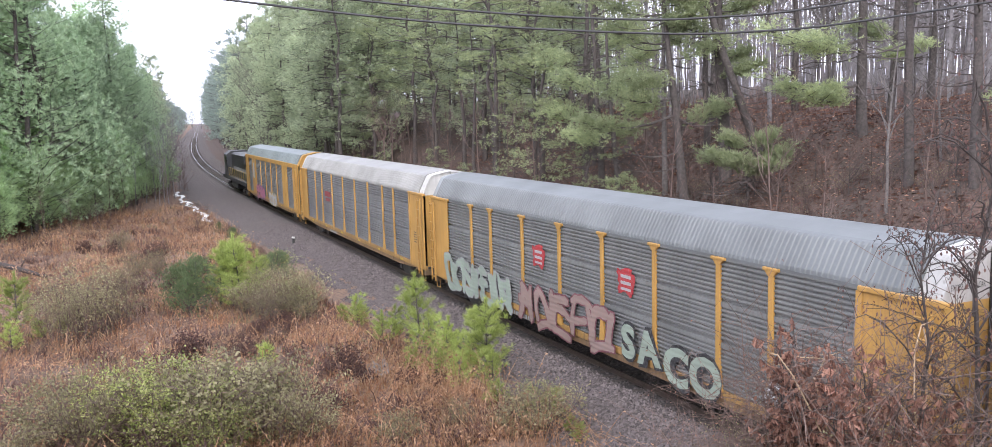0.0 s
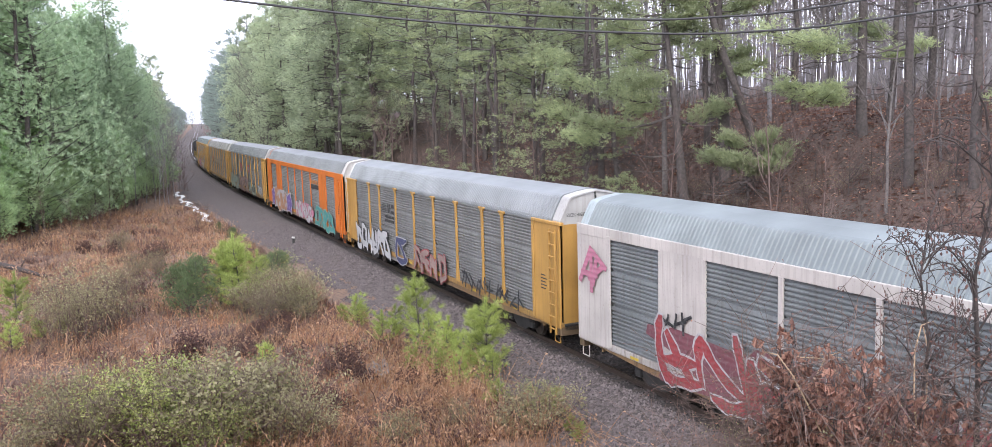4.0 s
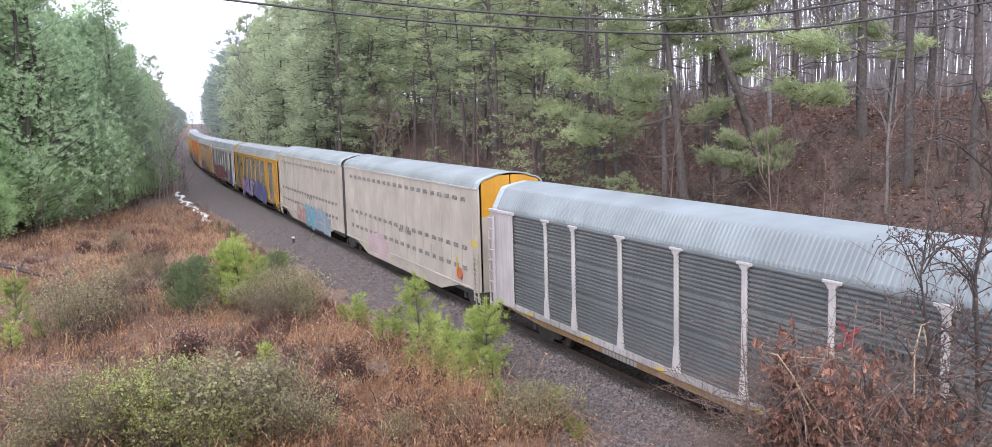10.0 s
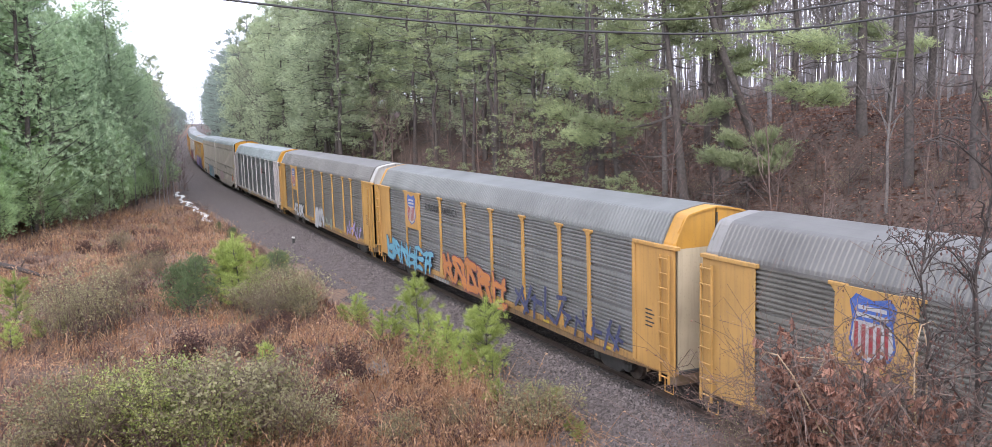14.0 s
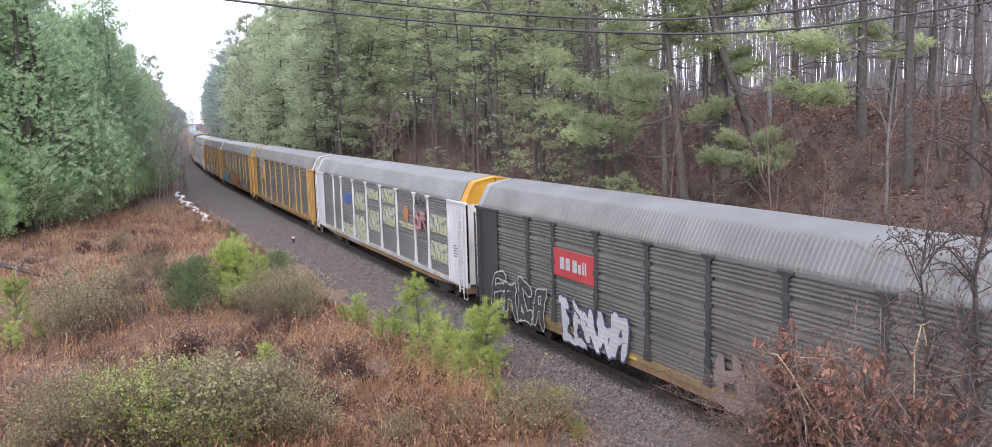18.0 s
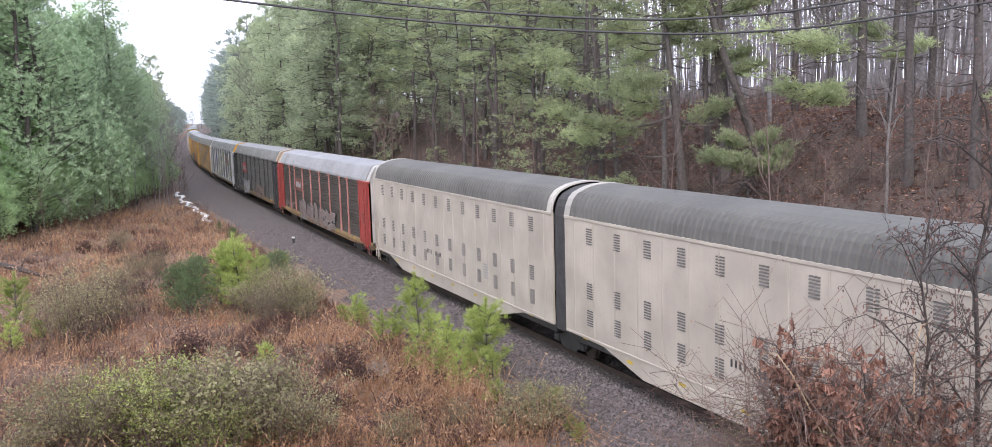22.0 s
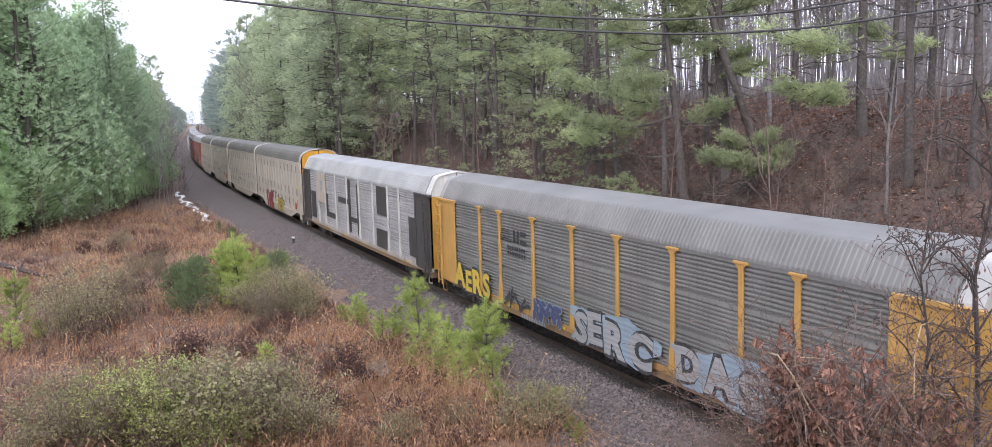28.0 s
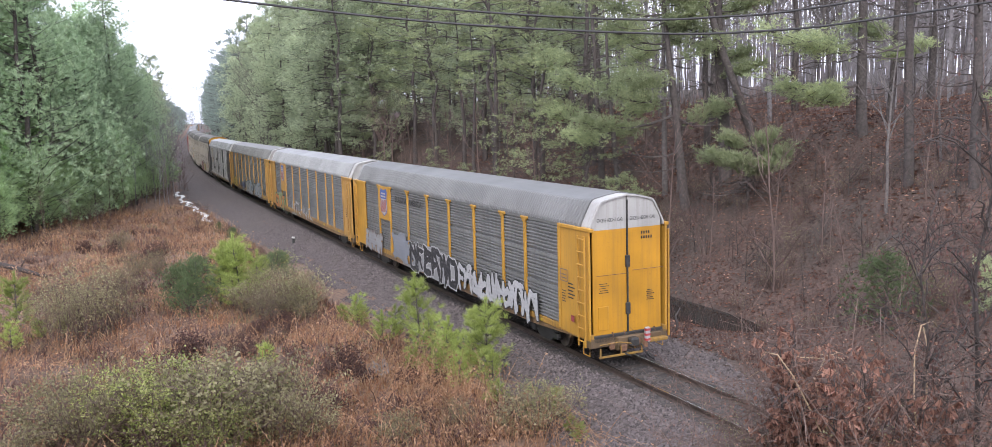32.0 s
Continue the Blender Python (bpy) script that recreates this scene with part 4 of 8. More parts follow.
GRIMY = paint("rusty_sill", (0.30, 0.185, 0.09), dirt=(0.07, 0.05, 0.04), amount=0.9)
BEAM = paint("grimy_beam", (0.20, 0.135, 0.075), amount=0.7)
YEL = (0.60, 0.335, 0.085)
GREY = (0.30, 0.31, 0.305)
CARS = [
    dict(name="a", kind="F", post=YEL, panel=(0.29, 0.30, 0.30), roof=(0.36, 0.43, 0.44), cap=YEL, nose=(0.36, 0.43, 0.44), label="yellow autorack with grey corrugated panels and blue-grey roof"),
    dict(name="b", kind="P", post=(0.58, 0.33, 0.09), panel=(0.30, 0.31, 0.32), roof=(0.66, 0.65, 0.62), cap=(0.7, 0.69, 0.66), seams=4, label="yellow-post autorack with grey panels and off-white roof"),
    dict(name="c", kind="T", post=YEL, panel=GREY, roof=(0.36, 0.39, 0.40), door=(0.60, 0.36, 0.10), label="yellow-post autorack with grey panels, red emblems and graffiti"),
    dict(name="d", kind="F", post=(0.75, 0.19, 0.02), panel=(0.36, 0.37, 0.36), roof=(0.39, 0.42, 0.43), nose=(0.75, 0.19, 0.02), door=(0.66, 0.62, 0.56), cap=(0.7, 0.68, 0.65), label="bright orange autorack with grey panels and graffiti"),
    dict(name="e", kind="T", post=YEL, panel=(0.34, 0.345, 0.34), roof=(0.52, 0.56, 0.58), nose=(0.7, 0.69, 0.66), label="yellow-post autorack with dark lettering and pale ribbed roof"),
    dict(name="f", kind="F", post=(0.66, 0.61, 0.57), panel=(0.31, 0.34, 0.35), roof=(0.45, 0.52, 0.53), cap=YEL, label="dirty white autorack with red and blue graffiti"),
    dict(name="g", kind="F", post=(0.60, 0.32, 0.055), panel=(0.34, 0.345, 0.33), roof=(0.42, 0.46, 0.47), cap=(0.60, 0.32, 0.055), nose=(0.42, 0.46, 0.47), door=(0.66, 0.6, 0.5), label="yellow autorack with plain side plates and purple graffiti"),
    dict(name="h", kind="A", skin=(0.54, 0.485, 0.42), roof=(0.36, 0.415, 0.43), rim=(0.36, 0.415, 0.43), code=(0.0, 2.45), eave=5.38, rows=(1.85, 2.75, 4.85), cols=20, vent=(0.52, 0.2, 4), roof_label="pale ribbed metal roof", label="beige two-part car carrier unit with small louvre rows"),
    dict(name="i", kind="T", post=(0.62, 0.59, 0.58), panel=(0.22, 0.24, 0.245), roof=(0.50, 0.58, 0.61), cap=(0.70, 0.35, 0.03), corner=(0.60, 0.55, 0.55), label="white-post autorack with dark grey panels and pale blue roof"),
    dict(name="j", kind="T", post=(0.58, 0.33, 0.09), panel=(0.26, 0.25, 0.225), roof=(0.31, 0.30, 0.285), nose=(0.68, 0.66, 0.62), label="yellow-post autorack with brownish panels and shield emblem"),
    dict(name="k", kind="T", post=(0.62, 0.345, 0.10), panel=(0.30, 0.305, 0.30), roof=(0.36, 0.38, 0.375), nose=(0.64, 0.335, 0.06), cap=(0.64, 0.335, 0.06), door=(0.68, 0.58, 0.42), label="yellow-post autorack with shield emblem and bright graffiti"),
    dict(name="l", kind="T", post=(0.60, 0.35, 0.11), panel=(0.255, 0.25, 0.225), roof=(0.33, 0.325, 0.315), label="yellow-post autorack with weathered grey-brown panels and shield emblem"),
    dict(name="m", kind="T", post=(0.74, 0.74, 0.76), panel=(0.31, 0.31, 0.30), roof=(0.43, 0.44, 0.435), nose=(0.7, 0.68, 0.62), cap=(0.70, 0.35, 0.03), label="white-post autorack with patches of colourful old mural"),
    dict(name="n", kind="T", post=(0.05, 0.05, 0.055), panel=(0.24, 0.235, 0.215), roof=(0.37, 0.37, 0.36), nose=(0.37, 0.37, 0.36), cap=(0.62, 0.48, 0.36), seams=4, brackets=True, corner=(0.045, 0.045, 0.05), sill=(0.30, 0.22, 0.10), door=(0.55, 0.42, 0.32), label="black-post autorack with brown-grey panels and red sign"),
    dict(name="o", kind="T", post=(0.50, 0.22, 0.19), panel=(0.125, 0.108, 0.092), roof=(0.60, 0.62, 0.66), roof_dirt=(0.20, 0.165, 0.145), roof_amount=0.9, nose=(0.7, 0.62, 0.54), seams=4, brackets=True, corner=(0.42, 0.06, 0.05), sill=(0.42, 0.30, 0.14), door=(0.66, 0.62, 0.58), label="red autorack with faded posts, dark panels and stained white roof"),
    dict(name="p", kind="A", skin=(0.57, 0.51, 0.43), roof=(0.165, 0.16, 0.145), rim=(0.50, 0.47, 0.42), code=(2.1, 1.9), eave=5.0, rows=(1.75, 2.65, 4.45), cols=12, vent=(0.34, 0.56, 7), roof_label="dark grey-brown ribbed roof", label="pale grey-beige two-part car carrier unit with tall louvres"),
    dict(name="q", kind="A", skin=(0.56, 0.50, 0.42), roof=(0.16, 0.155, 0.14), rim=(0.50, 0.47, 0.42), code=(2.1, 1.9), eave=5.0, rows=(1.75, 2.65, 4.45), cols=12, vent=(0.34, 0.56, 7), roof_label="dark grey-brown ribbed roof", label="pale beige two-part car carrier unit with louvres and graffiti"),
    dict(name="r", kind="P", post=(0.60, 0.58, 0.55), panel=(0.62, 0.61, 0.60), roof=(0.66, 0.67, 0.67), cap=(0.70, 0.69, 0.66), seams=5, corner=(0.06, 0.055, 0.055), sill=(0.5, 0.45, 0.4), door=(0.60, 0.32, 0.055), patches={}, label="white patched autorack with black patches and black corner panels"),
    dict(name="s", kind="T", post=YEL, panel=(0.31, 0.31, 0.29), roof=(0.38, 0.375, 0.36), door=(0.60, 0.36, 0.10), label="yellow-post autorack with dark lettering and bubble graffiti"),
    dict(name="t", kind="P", post=(0.60, 0.335, 0.09), panel=(0.31, 0.325, 0.33), roof=(0.66, 0.67, 0.67), seams=4, label="yellow-post autorack with seamed grey panels and white roof"),
    dict(name="u", kind="T", post=(0.66, 0.345, 0.045), panel=(0.30, 0.305, 0.30), roof=(0.37, 0.375, 0.37), door=(0.68, 0.33, 0.022), label="last autorack of the train, yellow with white-topped doors and graffiti"),
]
UNITS = []   # each moving unit: the object, its centre behind the train's nose, its bogie distance
pos = 22.4
for c in CARS:
    if c["kind"] == "A":
        for rear in (False, True):
            ob = automax(c, rear)
            UNITS.append((ob, pos + AUTO_HALF, 8.9))
            pos += 2 * AUTO_HALF
            c["obs"] = c.get("obs", []) + [ob]
    else:
        ob = autorack(c)
        UNITS.append((ob, pos + HALF, 9.8))
        pos += 2 * HALF
        c["obs"] = [ob]
CAR = {c["name"]: c["obs"] for c in CARS}


# ---- emblems, lettering and graffiti on the near sides ----
def piece(car, s0, s1, z0, z1, fill, edge, cloud=None, half=HALF, n=None, label=""):
    """Sprayed bubble letters past reading: a row of bulging blocks with outlines and inner strokes."""
    r = random.Random(f"{s0}{fill}{edge}")
    w, h = s1 - s0, z1 - z0
    n = n or max(3, round(w / (h * 0.8)))
    g = thing_part("graffiti", car, label or f"sprayed {fill} and {edge} bubble graffiti")
    g.matrix_basis = near_side(half - s0, z0, -X_SIDE - (0.055 if half == HALF else 0.03))
    if cloud:
        part("paint_cloud", blob(w * 1.05, h * 1.05, f"{s0}{cloud}", spray(cloud, SPRAY[cloud])), g, "", Matrix.Translation((-w * 0.025, -h * 0.03, 0)))
    for i in range(n):
        cx, cw = w * (i + 0.5) / n, w / n * 0.56
        lift, tilt, t = h * r.uniform(-0.06, 0.06), r.uniform(-0.3, 0.3), h * r.uniform(0.085, 0.125)
        lines = [((-cw * 0.7, 0.05 * h), (-cw * 0.6, 0.95 * h))]
        for k in r.sample(range(5), 3):
            lines.append((((cw * 0.65, 0.05 * h), (cw * 0.6, 0.95 * h)), ((-cw * 0.7, 0.92 * h), (cw * 0.7, 0.86 * h)), ((-cw * 0.7, 0.5 * h), (cw * 0.6, 0.55 * h)),
                          ((-cw * 0.75, 0.08 * h), (cw * 0.75, 0.1 * h)), ((-cw * 0.6, 0.9 * h), (cw * 0.7, 0.08 * h)))[k])
        b = Build()
        nf = 0
        strokes = []
        for p0, p1 in lines:
            j = lambda: Vector((r.gauss(0, 0.09), r.gauss(0, 0.07))) * h
            strokes.append((Vector(p0) + j(), Vector(p1) + j(), r.uniform(-0.3, 0.3), [r.uniform(0.7, 1.35) for _ in range(7)]))
        for z, grow in ((0.008, t * 0.4), (0.016, 0.0)):
            for q, (p0, p1, bow, fat) in enumerate(strokes):
                u = (p1 - p0).normalized()
                a, L = Vector((-u.y, u.x)), (p1 - p0).length
                mid = (p0 + p1) / 2 + a * bow * L
                left, right = [], []
                for k in range(7):
                    c = k / 6
                    v = p0 * (1 - c) ** 2 + mid * 2 * c * (1 - c) + p1 * c * c + u * (grow + t * 0.3) * (2 * c - 1)
                    ww = (t * fat[k] + grow) * (0.55 if k in (0, 6) else 1.0)
                    left.append(v + a * ww)
                    right.append(v - a * ww)
                pts = left + right
                b.add([(cx + v.x + (v.y - h / 2) * tilt, lift + v.y, z + 0.0012 * q) for v in pts], [(k, k + 7, k + 8, k + 1) for k in range(6)])
                nf += 6 if z < 0.01 else 0
        me = bpy.data.meshes.new("letter")
        me.from_pydata(b.v, [], b.f)
        me.materials.append(spray(edge, SPRAY[edge]))
        me.materials.append(spray(fill, SPRAY[fill]))
        me.polygons.foreach_set("material_index", [0] * nf + [1] * (len(b.f) - nf))
        part("letter", me, g)


def panel_sign(car, s0, s1, z0, z1, material, x=-X_SIDE - 0.045, label=""):
    return part("sign_plate", Build().box(-0.01, 0.03, -(s1 - s0), 0, z0, z1, 0.006).mesh("sign_plate", material), car, label, Matrix.Translation((x, HALF - s0, 0)))


def mark(car, rows, s, z, col, half=HALF, x=-X_SIDE - 0.012, label="", name="emblem"):
    part(name, bars(name, rows, spray(col, SPRAY[col])), car, label, near_side(half - s, z, x))


def mural():
    """Old comic-like wall painting: wavy bands of bright colours with dark lines."""
    m, n, l, b = nodes_of("mural_paint")
    nz = noise_of(n, l, 2.6, 3)
    cr = n.new("ShaderNodeValToRGB")
    stops = [(0.30, (0.04, 0.04, 0.05)), (0.36, (0.14, 0.27, 0.33)), (0.41, (0.05, 0.05, 0.05)), (0.45, (0.44, 0.38, 0.16)), (0.50, (0.30, 0.30, 0.29)), (0.54, (0.25, 0.34, 0.16)), (0.57, (0.05, 0.045, 0.045)), (0.60, (0.50, 0.47, 0.42))]
    cr.color_ramp.interpolation = "CONSTANT"
    while len(cr.color_ramp.elements) < len(stops):
        cr.color_ramp.elements.new(0.5)
    for e, (p, c) in zip(cr.color_ramp.elements, stops):
        e.position, e.color = p, (*c, 1)
    l.new(nz, cr.inputs[0])
    l.new(cr.outputs[0], b.inputs["Base Color"])
    b.inputs["Roughness"].default_value = 0.7
    return m


(ca,), (cb,), (cc,), (cd,), (ce,), (cf,), (cg,) = (CAR[k] for k in "abcdefg")
mark(ca, [(0, 0, 0.9, 1.5)], 5.6, 2.6, "white", x=-X_SIDE - 0.035, label="pale square emblem")
piece(ca, 7.5, 12.0, 0.8, 2.0, "pink", "purple")
piece(ca, 14.5, 18.5, 0.8, 1.8, "white", "yellow")
mark(cb, [(0, 0.3, 1.6, 0.35), (0.2, 0.0, 1.2, 0.2)], 8.0, 2.8, "red", x=-X_SIDE - 0.004, label="faded red emblem")
for s in (10.9, 16.6):
    g = thing_part("emblem", cc, "red rounded emblem with white bars")
    g.matrix_basis = near_side(HALF - s, 2.92, -X_SIDE - 0.004)
    part("badge", blob(0.95, 0.8, "badge", spray("badge_red", (0.55, 0.04, 0.05))), g)
    part("writing", bars("writing", [(0.2, 0.5, 0.55, 0.1), (0.2, 0.3, 0.55, 0.1), (0.2, 0.12, 0.55, 0.08)], spray("white", SPRAY["white"]), 0.008), g)
piece(cc, 2.3, 9.0, 0.75, 2.1, "sage", "grey", n=7)
piece(cc, 9.8, 16.4, 0.8, 2.2, "clay", "maroon", n=5)
tag_on(cc, "SACO", 16.9, 0.9, 1.35, "sage", "black", None, 4.8, 0.2)
piece(cc, 23.4, 25.9, 1.1, 1.9, "white", "grey")

for s0, z0, w in ((2.55, 0.72, 1.5), (9.3, 0.72, 1.9)):
    g = thing_part("graffiti", cd, "purple sprayed disc with white rim")
    g.matrix_basis = near_side(HALF - s0, z0, -X_SIDE - 0.058)
    part("rim", blob(w + 0.35, 1.65, f"rim{s0}", spray("white", SPRAY["white"])), g)
    part("disc", blob(w, 1.4, f"disc{s0}", spray("purple", SPRAY["purple"]), 0.008), g, "", Matrix.Translation((0.17, 0.12, 0)))
    for k in range(5):
        part("dot", blob(0.22, 0.22, f"dot{k}", spray("lilac", SPRAY["lilac"]), 0.014), g, "", Matrix.Translation((0.45 + 0.22 * k * w / 1.9, 0.35 + 0.28 * ((k * 2) % 3), 0)))
piece(cd, 4.2, 9.4, 0.75, 2.35, "rust", "white", "white", n=4, label="orange-brown and white bubble letters in a white cloud")
scrawl(cd, 4.6, 1.3, 4.4, 0.9, "black", 31)
piece(cd, 13.2, 19.0, 0.85, 2.0, "white", "maroon", "pink", n=5)
piece(cd, 20.0, 25.5, 0.8, 2.1, "teal", "sage", n=4)
mark(cd, [(0.0, 0.15, 2.5, 0.3)], 18.7, 3.2, "black", x=-X_SIDE - 0.004, label="black bar of an old emblem")
mark(cd, [(0.1 + 0.55 * k, 0.5, 0.42, 0.28) for k in range(4)], 18.7, 3.2, "orange", x=-X_SIDE - 0.004, label="orange emblem blocks")

for car, s0, z0 in ((ce, 7.4, 2.95), (CAR["s"][0], 7.15, 3.25)):
    mark(car, [(0.06 * k, 0.3 + 0.09 * k, 1.15 - 0.1 * k, 0.035) for k in range(6)] + [(1.3, 0.3, 0.16, 0.5), (1.62, 0.3, 0.16, 0.5), (1.9, 0.3, 0.45, 0.16), (1.9, 0.62, 0.45, 0.18)], s0, z0, "black", x=-X_SIDE - 0.004, label="black striped railway emblem")
    mark(car, [(0.75 + 0.2 * k, 0.02, 0.14, 0.14) for k in range(8)] + [(0.75 + 0.2 * k, -0.2, 0.14, 0.14) for k in range(8)], s0, z0, "black", x=-X_SIDE - 0.004, name="writing")
piece(ce, 2.6, 9.0, 0.75, 2.1, "white", "black", n=6)
piece(ce, 10.1, 11.9, 0.85, 2.1, "navy", "white", n=1)
piece(ce, 12.9, 17.4, 0.85, 1.9, "clay", "red", n=4)
scrawl(ce, 19.0, 0.9, 6.0, 0.9, "black", 5)

piece(cf, 5.3, 18.6, 0.75, 2.5, "red", "white", "maroon", n=7)
piece(cf, 23.4, 26.1, 0.9, 2.3, "blue", "sky", n=3)
scrawl(cf, 21.2, 1.0, 1.6, 1.3, "pink", 3)
scrawl(cf, 26.4, 2.6, 1.0, 1.6, "pink", 4)
scrawl(cf, 0.8, 2.6, 1.2, 1.6, "pink", 14)
scrawl(cf, 5.4, 2.2, 1.2, 0.8, "black", 6)

tag_on(cg, "JIGLE", 6.4, 0.80, 1.85, "lilac", "purple", None, 7.4)
piece(cg, 15.2, 22.0, 0.65, 2.2, "purple", "black", "teal", n=6)
piece(cg, 2.5, 5.0, 0.95, 2.0, "grey", "black", n=3)
mark(cg, [(0.0, 0.0, 0.12, 0.75), (0.0, 0.0, 0.3, 0.1), (0.0, 0.65, 0.3, 0.1), (1.6, 0.0, 0.12, 0.75), (1.42, 0.0, 0.3, 0.1), (1.42, 0.65, 0.3, 0.1), (0.35, 0.2, 0.28, 0.35), (0.75, 0.2, 0.28, 0.35), (1.12, 0.2, 0.28, 0.35),
          (0.5, -0.25, 0.1, 0.1), (0.7, -0.25, 0.1, 0.1), (1.2, -0.25, 0.1, 0.1), (1.4, -0.25, 0.1, 0.1)], 5.35, 3.2, "black", x=-X_SIDE - 0.036, label="black bracketed railway emblem")
scrawl(cg, 13.4, 1.5, 1.2, 0.8, "white", 8)

h0, h1 = CAR["h"]
piece(h0, 7.6, 10.6, 0.6, 1.7, "rose", "orange", half=AUTO_HALF, n=3, label="faded orange sprayed letters")
piece(h0, 10.8, 13.8, 0.55, 2.0, "cyan", "sky", half=AUTO_HALF, n=3)
piece(h0, 14.0, 18.2, 0.55, 1.9, "sky", "sky", half=AUTO_HALF, n=4)
part("graffiti", blob(4.2, 1.3, "pinkcloud", spray("pale_rose", (0.62, 0.46, 0.47))), h1, "faint pink paint cloud", near_side(AUTO_HALF - 5.0, 0.62, -X_SIDE - 0.03))

ci, cj, ck, cl, cm, cn, co = (CAR[k][0] for k in "ijklmno")
mark(ci, [(0.75 + 0.22 * k, 0.05, 0.15, 0.2) for k in range(9)], 18.7, 3.25, "black", x=-X_SIDE - 0.004, name="writing")
part("emblem", flat_mesh("emblem", [[(0, 0), (0.16, 0), (0.7, 0.6), (0.54, 0.6)], [(0.54, 0), (0.7, 0), (0.16, 0.6), (0, 0.6)]], spray("red", SPRAY["red"])), ci, "red crossed emblem", near_side(HALF - 18.7, 3.2, -X_SIDE - 0.006))
yellow_plate = {k: paint("coat_" + k, (0.6, 0.4, 0.1)) for k in "jkltu"}
for k, car in (("j", cj), ("k", ck), ("l", cl), ("t", CAR["t"][0]), ("u", CAR["u"][0])):
    panel_sign(car, 5.33, 7.12, 2.4 if k == "t" else 2.85, 4.66, yellow_plate[k], label="yellow plate behind the shield emblem")
    shield(car, 5.62, 3.22 if k == "t" else 3.08, 1.12 if k == "t" else 1.22)
    if k == "t":
        part("lettering", letters("BUILDING AMERICA", 0.24, spray("black", SPRAY["black"]), 0.0, 0, 0, 1.02, 1.6), car, "black slogan lettering", near_side(HALF - 5.42, 2.72))
for k in "ku":
    me = letters("BUILDING AMERICA", 0.42, spray("black", SPRAY["black"]), 0.015, 0, 0, 1.02, 4.1)
    part("lettering", me, CAR[k][0], "black slogan lettering", near_side(HALF - 8.1, 3.98, -X_SIDE - 0.008))
tag_on(cj, "420K", 5.9, 0.95, 1.25, "white", "black", None, 3.9)
piece(cj, 13.4, 15.9, 0.85, 2.1, "white", "grey", n=4)
scrawl(cj, 16.0, 0.9, 2.4, 0.8, "sage", 9)
scrawl(cj, 22.0, 0.9, 3.6, 1.2, "lilac", 10)
piece(ck, 2.0, 9.0, 0.85, 2.0, "cyan", "navy", n=6)
piece(ck, 10.3, 17.2, 0.85, 2.15, "orange", "maroon", n=5)
scrawl(ck, 17.7, 0.9, 3.9, 1.4, "navy", 11)
scrawl(ck, 21.6, 0.9, 3.9, 1.1, "navy", 12)
scrawl(cl, 8.5, 0.9, 3.0, 0.5, "grey", 13)

MURAL = mural()
for s0, s1, z0, z1 in [(10.5, 12.6, 2.95, 3.95), (10.4, 12.6, 1.15, 2.55), (13.2, 15.4, 3.8, 4.35), (13.3, 15.4, 2.0, 3.1), (16.0, 18.3, 3.8, 4.55), (16.1, 18.3, 2.6, 3.6), (19.0, 21.2, 2.75, 3.05), (23.6, 25.8, 3.0, 3.85), (23.6, 25.8, 1.7, 2.6), (7.6, 9.8, 1.2, 1.8)]:
    part("mural_patch", flat_mesh("mural_patch", [[(0, 0), (s1 - s0, 0), (s1 - s0, z1 - z0), (0, z1 - z0)]], MURAL), cm, "patch of colourful painted mural", near_side(HALF - s0, z0, -X_SIDE - 0.004))
part("graffiti", blob(0.8, 0.8, "orangehead", spray("orange", SPRAY["orange"])), cm, "orange round painted figure", near_side(HALF - 19.7, 3.1, -X_SIDE - 0.006))
part("graffiti", blob(1.5, 0.65, "bluebar", spray("blue", (0.05, 0.2, 0.55))), cm, "blue painted bar", near_side(HALF - 8.0, 3.1, -X_SIDE - 0.006))
piece(cm, 21.6, 23.2, 2.95, 3.8, "rose", "red", n=2)
scrawl(cm, 21.4, 3.9, 1.6, 0.7, "black", 15)

for car, col, rows, fill in ((cn, (0.52, 0.05, 0.06), True, "white"), (co, (0.20, 0.075, 0.06), False, "white")):
    panel_sign(car, 7.28, 9.97, 2.85, 3.8, paint("sign_red" if rows else "sign_maroon", col, amount=0.3), -X_SIDE - 0.012, "red sign panel with white lettering bars")
    mark(car, [(0.0, 0, 0.3, 0.42), (0.4, 0, 0.28, 0.42), (0.85, 0, 0.3, 0.42), (1.22, 0, 0.2, 0.3), (1.5, 0, 0.09, 0.42), (1.66, 0, 0.09, 0.42)], 7.75, 3.12, fill, x=-X_SIDE - 0.03, name="writing")
piece(cn, 2.2, 6.8, 0.75, 2.1, "black", "white", n=4)
piece(cn, 7.8, 11.9, 0.75, 2.1, "white", "navy", n=5)
scrawl(cn, 8.0, 1.0, 3.6, 0.9, "navy", 32)
piece(cn, 15.9, 21.0, 0.9, 2.1, "taupe", "clay", n=4, label="faded pinkish sprayed letters")
piece(co, 8.8, 20.1, 0.95, 2.1, "taupe", "grey", n=9)
scrawl(co, 3.4, 1.1, 3.2, 0.9, "clay", 16)

